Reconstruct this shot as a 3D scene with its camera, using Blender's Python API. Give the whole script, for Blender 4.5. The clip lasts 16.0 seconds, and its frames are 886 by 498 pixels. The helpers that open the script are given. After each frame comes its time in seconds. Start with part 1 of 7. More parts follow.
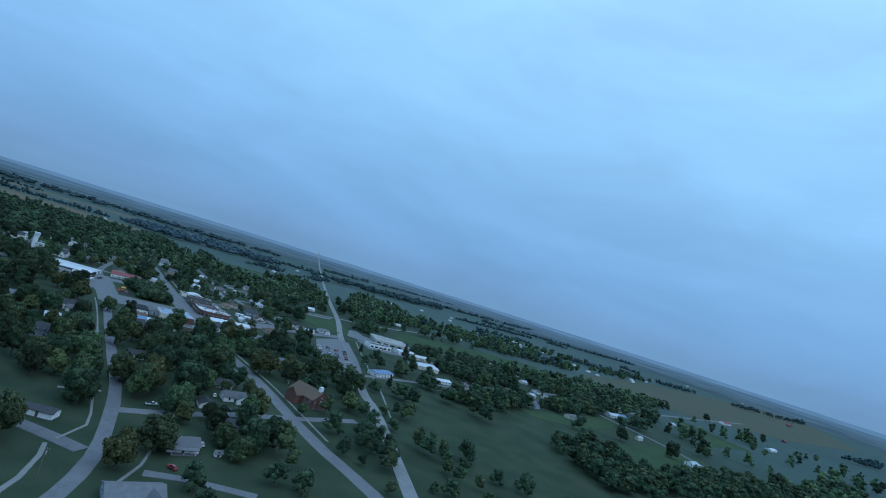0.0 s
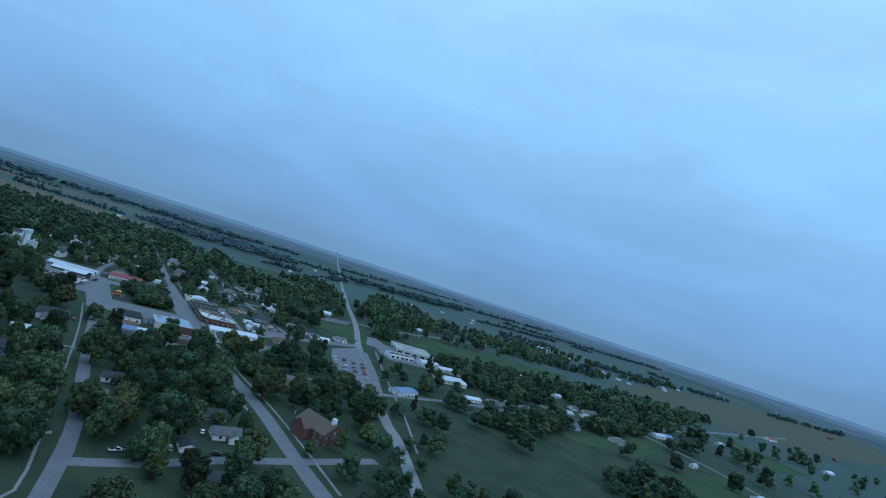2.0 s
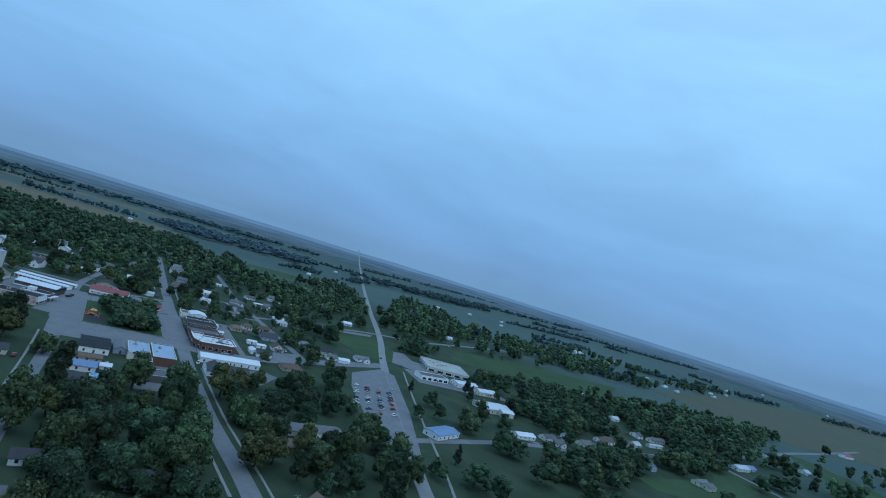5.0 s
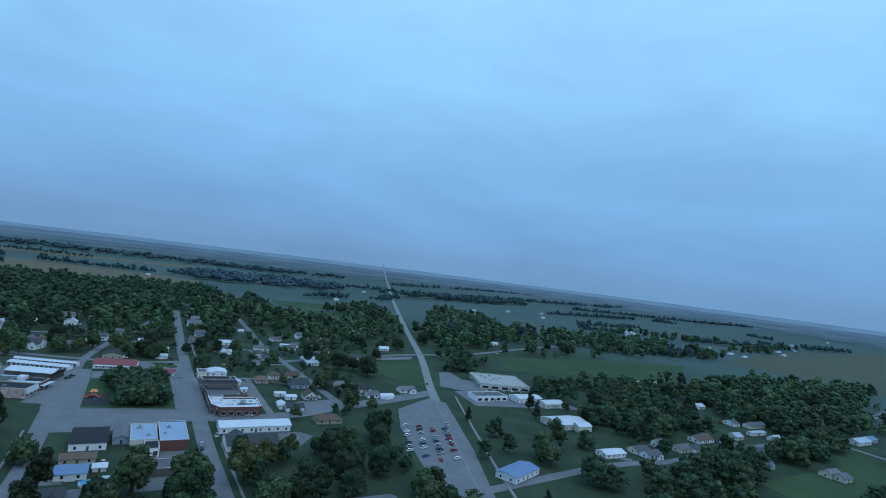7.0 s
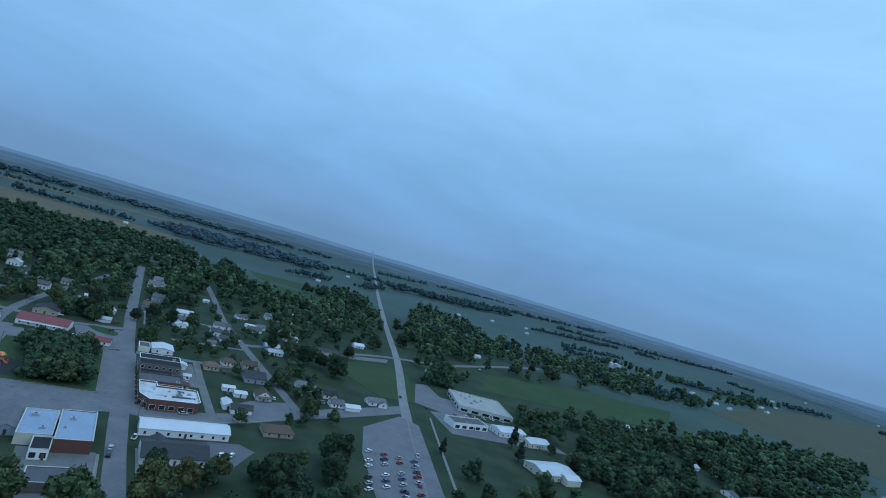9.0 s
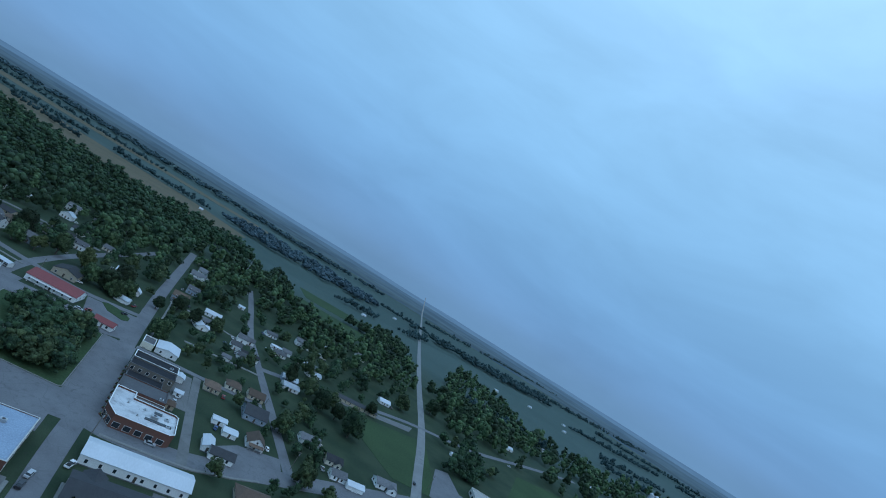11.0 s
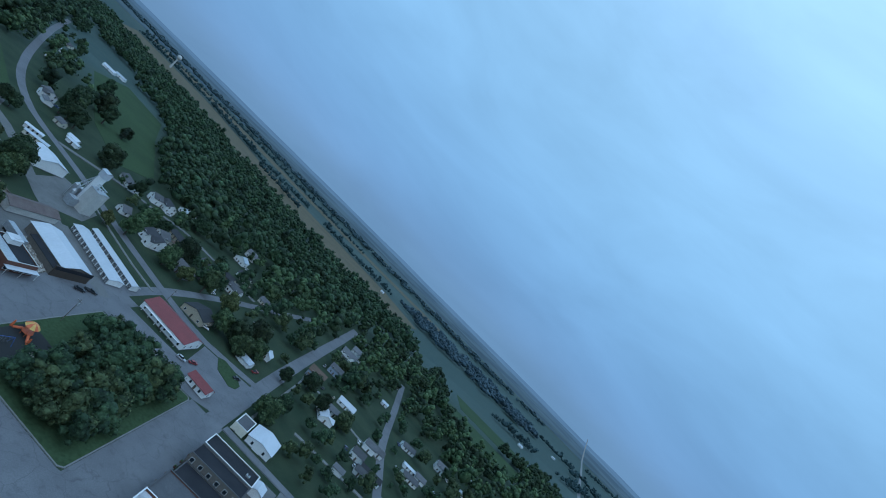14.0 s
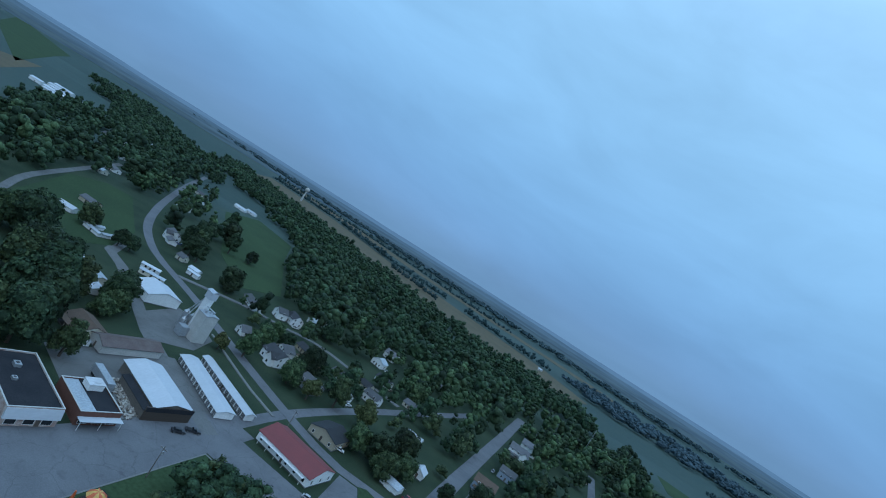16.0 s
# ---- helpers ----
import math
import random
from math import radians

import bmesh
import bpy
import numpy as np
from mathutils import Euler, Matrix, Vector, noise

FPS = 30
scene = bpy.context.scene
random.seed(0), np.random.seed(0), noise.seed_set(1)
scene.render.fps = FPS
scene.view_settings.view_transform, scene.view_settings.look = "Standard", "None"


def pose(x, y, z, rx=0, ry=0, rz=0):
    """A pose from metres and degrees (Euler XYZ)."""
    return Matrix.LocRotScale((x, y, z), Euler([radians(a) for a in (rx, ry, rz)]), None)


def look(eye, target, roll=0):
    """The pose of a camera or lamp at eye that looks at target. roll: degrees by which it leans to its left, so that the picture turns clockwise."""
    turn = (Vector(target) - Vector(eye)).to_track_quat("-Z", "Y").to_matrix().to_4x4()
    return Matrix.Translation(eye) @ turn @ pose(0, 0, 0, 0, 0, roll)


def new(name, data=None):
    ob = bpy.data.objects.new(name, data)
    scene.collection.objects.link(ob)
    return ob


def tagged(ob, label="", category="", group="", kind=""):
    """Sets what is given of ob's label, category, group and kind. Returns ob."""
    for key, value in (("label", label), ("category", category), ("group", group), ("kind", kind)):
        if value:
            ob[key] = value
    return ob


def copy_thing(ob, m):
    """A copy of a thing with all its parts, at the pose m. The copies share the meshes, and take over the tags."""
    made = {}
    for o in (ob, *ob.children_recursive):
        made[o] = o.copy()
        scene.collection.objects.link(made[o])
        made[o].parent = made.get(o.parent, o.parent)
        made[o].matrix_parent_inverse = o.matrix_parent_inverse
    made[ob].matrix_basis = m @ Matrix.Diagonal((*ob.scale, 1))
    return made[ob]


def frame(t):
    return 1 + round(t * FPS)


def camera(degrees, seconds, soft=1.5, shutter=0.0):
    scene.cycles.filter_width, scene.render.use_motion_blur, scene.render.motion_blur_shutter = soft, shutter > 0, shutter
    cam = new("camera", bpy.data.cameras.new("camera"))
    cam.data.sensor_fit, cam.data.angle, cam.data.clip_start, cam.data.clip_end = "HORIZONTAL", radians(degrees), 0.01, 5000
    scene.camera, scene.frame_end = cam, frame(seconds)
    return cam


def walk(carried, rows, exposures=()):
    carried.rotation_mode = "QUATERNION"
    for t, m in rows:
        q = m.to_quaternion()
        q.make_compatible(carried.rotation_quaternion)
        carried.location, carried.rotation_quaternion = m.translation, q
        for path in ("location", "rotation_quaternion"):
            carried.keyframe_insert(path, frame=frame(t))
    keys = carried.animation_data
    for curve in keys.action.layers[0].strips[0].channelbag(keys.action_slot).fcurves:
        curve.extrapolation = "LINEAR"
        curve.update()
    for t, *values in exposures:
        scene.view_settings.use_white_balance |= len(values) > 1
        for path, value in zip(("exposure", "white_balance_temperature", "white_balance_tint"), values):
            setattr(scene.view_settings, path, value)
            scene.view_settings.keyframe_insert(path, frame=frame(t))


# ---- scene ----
cam = camera(79.0, 16.0, soft=1.0)

# seconds, x, y, z, heading (left of +y), pitch, roll
PATH = [
    (0.0, -116.68, -543.14, 92.30, -35.59, 3.93, 17.49),
    (0.5, -110.32, -529.72, 92.82, -34.62, 3.99, 12.38),
    (1.0, -103.86, -516.21, 93.42, -34.46, 3.67, 8.32),
    (1.5, -97.43, -502.56, 94.07, -35.90, 3.07, 20.70),
    (2.0, -91.20, -488.76, 94.77, -33.75, 3.27, 17.97),
    (2.5, -85.22, -474.92, 95.52, -33.32, 3.74, 15.40),
    (3.0, -79.40, -461.07, 96.31, -33.13, 3.44, 14.26),
    (3.5, -73.64, -447.26, 97.12, -32.76, 3.02, 17.17),
    (4.0, -67.90, -433.48, 97.93, -32.11, 2.67, 17.49),
    (6.5, -36.71, -365.41, 101.71, -29.23, 1.61, 13.58),
    (7.0, -31.50, -352.26, 102.41, -29.33, 1.96, 7.17),
    (7.5, -26.27, -338.96, 103.13, -30.71, 1.96, 4.23),
    (8.0, -20.94, -325.40, 103.83, -31.59, -0.20, 6.78),
    (10.5, 2.68, -262.56, 108.31, -23.51, 4.58, 30.56),
    (11.0, 8.04, -245.36, 107.33, -22.09, 4.90, 31.99),
    (11.5, 13.22, -228.13, 106.30, -18.95, 4.64, 31.76),
    (12.0, 17.72, -210.84, 105.10, -16.60, 4.53, 35.82),
    (12.5, 21.45, -193.57, 103.72, -13.03, 4.08, 37.75),
    (13.0, 24.58, -176.37, 102.26, -9.54, 3.80, 41.42),
    (13.5, 27.33, -159.46, 100.88, -5.11, 3.41, 45.30),
    (14.0, 29.19, -143.04, 99.47, 0.25, 3.11, 44.87),
    (14.5, 29.83, -127.32, 97.88, 4.46, 2.27, 38.80),
    (15.0, 29.56, -112.15, 96.16, 8.57, 0.99, 37.82),
    (15.5, 28.77, -97.22, 94.44, 12.62, 1.40, 35.56),
    (16.0, 27.82, -82.30, 92.76, 16.85, 0.58, 32.31),
]


def flight_row(t, x, y, z, heading, pitch, roll):
    h, p = radians(heading), radians(pitch)
    way = Vector((-math.sin(h) * math.cos(p), math.cos(h) * math.cos(p), math.sin(p)))
    eye = Vector((x, y, z))
    return t, look(eye, eye + way, roll)


walk(cam, [flight_row(*row) for row in PATH], [(0.0, 0.1), (8.0, 0.08), (10.5, -0.08), (16.0, -0.03)])

# ---- overcast evening sky ----
SUN_HEIGHT, SUN_TURN = radians(40), radians(150)
world = bpy.data.worlds.new("overcast_sky")
scene.world = world
world.use_nodes = True
wn, wl = world.node_tree.nodes, world.node_tree.links
wn.clear()


def wnode(kind, **values):
    n = wn.new(kind)
    for key, value in values.items():
        n.inputs[key].default_value = value
    return n


w_out = wn.new("ShaderNodeOutputWorld")
w_bg = wnode("ShaderNodeBackground", Strength=2.0)
w_coord = wn.new("ShaderNodeTexCoord")
w_sep = wn.new("ShaderNodeSeparateXYZ")
wl.new(w_coord.outputs["Generated"], w_sep.inputs[0])
# cloud deck: darker and greyer low down, brighter overhead
w_ramp = wn.new("ShaderNodeValToRGB")
w_ramp.color_ramp.interpolation = "B_SPLINE"
stops = [(0.0, (0.135, 0.285, 0.50)), (0.045, (0.143, 0.318, 0.61)), (0.14, (0.184, 0.415, 0.75)), (0.28, (0.245, 0.525, 0.875)), (0.45, (0.305, 0.62, 0.98)), (0.62, (0.38, 0.72, 1.12)), (1.0, (0.74, 1.24, 1.9))]
while len(w_ramp.color_ramp.elements) < len(stops):
    w_ramp.color_ramp.elements.new(0.5)
for el, (at, rgb) in zip(w_ramp.color_ramp.elements, stops):
    el.position, el.color = at, (*(c / 2 for c in rgb), 1)
wl.new(w_sep.outputs["Z"], w_ramp.inputs["Fac"])
# soft cloud structure, flattened towards the horizon
w_map = wnode("ShaderNodeMapping", Scale=(1.0, 1.0, 3.2))
wl.new(w_coord.outputs["Generated"], w_map.inputs["Vector"])
w_noise = wnode("ShaderNodeTexNoise", Scale=2.6, Detail=5.0, Roughness=0.55, Distortion=0.4)
wl.new(w_map.outputs[0], w_noise.inputs["Vector"])
w_range = wnode("ShaderNodeMapRange")
for i, v in ((1, 0.3), (2, 0.72), (3, 0.90), (4, 1.10)):
    w_range.inputs[i].default_value = v
wl.new(w_noise.outputs["Fac"], w_range.inputs[0])
w_mul = wn.new("ShaderNodeMix")
w_mul.data_type, w_mul.blend_type = "RGBA", "MULTIPLY"
w_mul.inputs[0].default_value = 1.0
wl.new(w_ramp.outputs["Color"], w_mul.inputs[6])
wl.new(w_range.outputs[0], w_mul.inputs[7])
# the clear sky above the deck adds a little
w_sky = wn.new("ShaderNodeTexSky")
w_sky.sky_type, w_sky.sun_disc = "NISHITA", False
w_sky.sun_elevation, w_sky.sun_rotation = SUN_HEIGHT, SUN_TURN
w_add = wn.new("ShaderNodeMix")
w_add.data_type, w_add.blend_type = "RGBA", "MIX"
w_add.inputs[0].default_value = 0.002
wl.new(w_mul.outputs[2], w_add.inputs[6])
wl.new(w_sky.outputs[0], w_add.inputs[7])
wl.new(w_add.outputs[2], w_bg.inputs["Color"])
wl.new(w_bg.outputs[0], w_out.inputs["Surface"])

sun_data = bpy.data.lights.new("sun", "SUN")
sun_data.energy, sun_data.angle, sun_data.color = 0.5, radians(40), (0.82, 0.9, 1.0)
sun = new("sun", sun_data)
sun.matrix_world = look((0, 0, 300), Vector((0, 0, 300)) - 100 * Vector((math.sin(SUN_TURN) * math.cos(SUN_HEIGHT), math.cos(SUN_TURN) * math.cos(SUN_HEIGHT), math.sin(SUN_HEIGHT))))
scene.view_settings.exposure = 0.0

# ---- materials ----


def surface(name, base, dark=None, scale=1.0, fine=12.0, rough=0.85, metal=0.0, bump=0.3, patch=0.5, spread=0.0, streak=None, spec=0.3, grain=0.2):
    """A worn surface: a base colour with stains at one size and grain at a smaller one. scale: stains per metre."""
    m = bpy.data.materials.new(name)
    m.use_nodes = True
    n, l = m.node_tree.nodes, m.node_tree.links
    b = n["Principled BSDF"]
    b.inputs["Roughness"].default_value, b.inputs["Metallic"].default_value = rough, metal
    b.inputs["Specular IOR Level"].default_value = spec
    dark = dark or tuple(c * 0.6 for c in base)
    co = n.new("ShaderNodeTexCoord")
    geo = n.new("ShaderNodeNewGeometry")
    where = geo.outputs["Position"]
    if streak:
        mp = n.new("ShaderNodeMapping")
        mp.inputs["Scale"].default_value = streak
        l.new(where, mp.inputs["Vector"])
        where = mp.outputs[0]
    big, small = n.new("ShaderNodeTexNoise"), n.new("ShaderNodeTexNoise")
    big.inputs["Scale"].default_value, big.inputs["Detail"].default_value = scale, 5.0
    small.inputs["Scale"].default_value, small.inputs["Detail"].default_value = fine, 3.0
    l.new(where, big.inputs["Vector"])
    l.new(where, small.inputs["Vector"])
    rng = n.new("ShaderNodeMapRange")
    rng.inputs[1].default_value, rng.inputs[2].default_value = 0.5 - 0.25, 0.5 + 0.25
    rng.inputs[3].default_value, rng.inputs[4].default_value = 0.0, 1.0
    l.new(big.outputs["Fac"], rng.inputs[0])
    mix = n.new("ShaderNodeMix")
    mix.data_type = "RGBA"
    mix.inputs[6].default_value, mix.inputs[7].default_value = (*base, 1), (*dark, 1)
    sc = n.new("ShaderNodeMath")
    sc.operation = "MULTIPLY"
    sc.inputs[1].default_value = patch
    l.new(rng.outputs[0], sc.inputs[0])
    l.new(sc.outputs[0], mix.inputs[0])
    hsv = n.new("ShaderNodeHueSaturation")
    l.new(mix.outputs[2], hsv.inputs["Color"])
    vr = n.new("ShaderNodeMapRange")
    vr.inputs[1].default_value, vr.inputs[2].default_value = 0.3, 0.7
    vr.inputs[3].default_value, vr.inputs[4].default_value = 1 - grain, 1 + grain
    l.new(small.outputs["Fac"], vr.inputs[0])
    value = vr.outputs[0]
    if spread:
        oi = n.new("ShaderNodeObjectInfo")
        sr = n.new("ShaderNodeMapRange")
        sr.inputs[3].default_value, sr.inputs[4].default_value = 1 - spread, 1 + spread
        l.new(oi.outputs["Random"], sr.inputs[0])
        mu = n.new("ShaderNodeMath")
        mu.operation = "MULTIPLY"
        l.new(value, mu.inputs[0])
        l.new(sr.outputs[0], mu.inputs[1])
        value = mu.outputs[0]
    l.new(value, hsv.inputs["Value"])
    l.new(hsv.outputs[0], b.inputs["Base Color"])
    if bump:
        bp = n.new("ShaderNodeBump")
        bp.inputs["Strength"].default_value, bp.inputs["Distance"].default_value = bump, 0.05
        l.new(small.outputs["Fac"], bp.inputs["Height"])
        l.new(bp.outputs[0], b.inputs["Normal"])
    return m


def paving(name, base, dark, crack, cell):
    """Old street paving: worn patches at two sizes, oil stains, tarred cracks and a fine grain."""
    m = surface(name, base, dark, 0.09, 3.0, patch=0.85, bump=0.15, grain=0.12)
    n, l = m.node_tree.nodes, m.node_tree.links
    b = n["Principled BSDF"]
    was = b.inputs["Base Color"].links[0].from_socket
    geo = n.new("ShaderNodeNewGeometry")
    warp, add = n.new("ShaderNodeTexNoise"), n.new("ShaderNodeVectorMath")
    warp.inputs["Scale"].default_value, warp.inputs["Detail"].default_value = 0.25, 4.0
    l.new(geo.outputs["Position"], warp.inputs["Vector"])
    add.operation = "MULTIPLY_ADD"
    add.inputs[1].default_value = (3.0, 3.0, 3.0)
    l.new(warp.outputs["Color"], add.inputs[0])
    l.new(geo.outputs["Position"], add.inputs[2])
    vor = n.new("ShaderNodeTexVoronoi")
    vor.feature = "DISTANCE_TO_EDGE"
    vor.inputs["Scale"].default_value = 1 / cell
    l.new(add.outputs[0], vor.inputs["Vector"])
    stain = n.new("ShaderNodeTexNoise")
    stain.inputs["Scale"].default_value, stain.inputs["Detail"].default_value = 0.35, 6.0
    l.new(geo.outputs["Position"], stain.inputs["Vector"])
    for source, a, c, most in ((vor.outputs["Distance"], 0.012, 0.004, 0.4), (stain.outputs["Fac"], 0.56, 0.72, 0.45)):
        rg, mx = n.new("ShaderNodeMapRange"), n.new("ShaderNodeMix")
        for at, value in ((1, a), (2, c), (3, 0.0), (4, most)):
            rg.inputs[at].default_value = value
        mx.data_type = "RGBA"
        mx.inputs[7].default_value = (*crack, 1)
        l.new(source, rg.inputs[0])
        l.new(rg.outputs[0], mx.inputs[0])
        l.new(was, mx.inputs[6])
        was = mx.outputs[2]
    l.new(was, b.inputs["Base Color"])
    return m


def foliage(name, base, tip, spread=0.25):
    """Leaves: colour differs from leaf to leaf and from tree to tree."""
    m = bpy.data.materials.new(name)
    m.use_nodes = True
    n, l = m.node_tree.nodes, m.node_tree.links
    b = n["Principled BSDF"]
    b.inputs["Roughness"].default_value, b.inputs["Specular IOR Level"].default_value = 0.7, 0.15
    geo, oi = n.new("ShaderNodeNewGeometry"), n.new("ShaderNodeObjectInfo")
    mix = n.new("ShaderNodeMix")
    mix.data_type = "RGBA"
    mix.inputs[6].default_value, mix.inputs[7].default_value = (*base, 1), (*tip, 1)
    l.new(geo.outputs["Random Per Island"], mix.inputs[0])
    hsv = n.new("ShaderNodeHueSaturation")
    l.new(mix.outputs[2], hsv.inputs["Color"])
    hu, va = n.new("ShaderNodeMapRange"), n.new("ShaderNodeMapRange")
    hu.inputs[3].default_value, hu.inputs[4].default_value = 0.462, 0.518
    va.inputs[3].default_value, va.inputs[4].default_value = 1 - spread, 1 + spread
    nz = n.new("ShaderNodeTexNoise")
    nz.inputs["Scale"].default_value = 0.06
    l.new(geo.outputs["Position"], nz.inputs["Vector"])
    va.inputs[1].default_value, va.inputs[2].default_value = 0.3, 0.7
    l.new(nz.outputs["Fac"], va.inputs[0])
    l.new(oi.outputs["Random"], hu.inputs[0])
    l.new(hu.outputs[0], hsv.inputs["Hue"])
    l.new(hsv.outputs[0], b.inputs["Base Color"])
    # leaf tufts: fine relief, with gap shade painted dark in its hollows and raised tufts paler
    tuft, bp = n.new("ShaderNodeTexNoise"), n.new("ShaderNodeBump")
    tuft.inputs["Scale"].default_value, tuft.inputs["Detail"].default_value, tuft.inputs["Roughness"].default_value = 1.1, 5.0, 0.65
    l.new(geo.outputs["Position"], tuft.inputs["Vector"])
    bp.inputs["Strength"].default_value, bp.inputs["Distance"].default_value = 1.0, 0.5
    l.new(tuft.outputs["Fac"], bp.inputs["Height"])
    l.new(bp.outputs[0], b.inputs["Normal"])
    tr = n.new("ShaderNodeMapRange")
    tr.inputs[1].default_value, tr.inputs[2].default_value, tr.inputs[3].default_value, tr.inputs[4].default_value = 0.35, 0.68, 0.55, 1.5
    l.new(tuft.outputs["Fac"], tr.inputs[0])
    both = n.new("ShaderNodeMath")
    both.operation = "MULTIPLY"
    own, each = n.new("ShaderNodeMapRange"), n.new("ShaderNodeMath")
    own.inputs[3].default_value, own.inputs[4].default_value = 0.72, 1.28
    l.new(oi.outputs["Random"], own.inputs[0])
    each.operation = "MULTIPLY"
    l.new(va.outputs[0], each.inputs[0])
    l.new(own.outputs[0], each.inputs[1])
    l.new(each.outputs[0], both.inputs[0])
    l.new(tr.outputs[0], both.inputs[1])
    l.new(both.outputs[0], hsv.inputs["Value"])
    return m


def farmland(name):
    """Grass near the town, a patchwork of crops and pasture further out, tinted with distance haze."""
    m = bpy.data.materials.new(name)
    m.use_nodes = True
    n, l = m.node_tree.nodes, m.node_tree.links
    b = n["Principled BSDF"]
    b.inputs["Roughness"].default_value, b.inputs["Specular IOR Level"].default_value = 0.8, 0.06
    geo = n.new("ShaderNodeNewGeometry")

    def noise_at(scale, detail=4.0):
        t = n.new("ShaderNodeTexNoise")
        t.inputs["Scale"].default_value, t.inputs["Detail"].default_value = scale, detail
        l.new(geo.outputs["Position"], t.inputs["Vector"])
        return t.outputs["Fac"]

    def mixed(fac, a, c):
        mx = n.new("ShaderNodeMix")
        mx.data_type = "RGBA"
        for value, at in ((fac, 0), (a, 6), (c, 7)):
            if isinstance(value, tuple):
                mx.inputs[at].default_value = (*value, 1)
            else:
                l.new(value, mx.inputs[at])
        return mx.outputs[2]

    def ranged(v, a, c, lo=0.0, hi=1.0):
        r = n.new("ShaderNodeMapRange")
        for i, x in ((1, a), (2, c), (3, lo), (4, hi)):
            r.inputs[i].default_value = x
        l.new(v, r.inputs[0])
        return r.outputs[0]

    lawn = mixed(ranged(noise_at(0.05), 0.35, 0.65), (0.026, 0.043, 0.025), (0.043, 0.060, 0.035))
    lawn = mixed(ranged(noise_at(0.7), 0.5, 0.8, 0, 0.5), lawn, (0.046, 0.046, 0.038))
    mp = n.new("ShaderNodeMapping")
    mp.inputs["Rotation"].default_value = (0, 0, radians(-22.5))
    l.new(geo.outputs["Position"], mp.inputs["Vector"])
    br = n.new("ShaderNodeTexBrick")
    br.inputs["Scale"].default_value, br.inputs["Mortar Size"].default_value = 1.0, 0.0
    br.inputs["Brick Width"].default_value, br.inputs["Row Height"].default_value = 620.0, 330.0
    # crop colours with the blue of haze mixed in
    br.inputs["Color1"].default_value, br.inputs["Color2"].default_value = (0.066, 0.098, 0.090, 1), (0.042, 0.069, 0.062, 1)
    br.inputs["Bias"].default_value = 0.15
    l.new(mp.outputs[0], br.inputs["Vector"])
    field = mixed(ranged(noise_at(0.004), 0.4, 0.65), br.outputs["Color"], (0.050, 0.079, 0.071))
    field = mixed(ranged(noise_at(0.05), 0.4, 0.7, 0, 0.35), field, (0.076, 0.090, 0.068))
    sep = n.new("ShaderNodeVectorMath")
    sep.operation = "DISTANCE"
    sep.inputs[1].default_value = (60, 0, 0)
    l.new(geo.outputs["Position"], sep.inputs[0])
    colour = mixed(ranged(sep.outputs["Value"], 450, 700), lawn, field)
    fine = n.new("ShaderNodeHueSaturation")
    l.new(colour, fine.inputs["Color"])
    l.new(ranged(noise_at(2.5, 6.0), 0.3, 0.7, 0.75, 1.25), fine.inputs["Value"])
    l.new(fine.outputs[0], b.inputs["Base Color"])
    return m


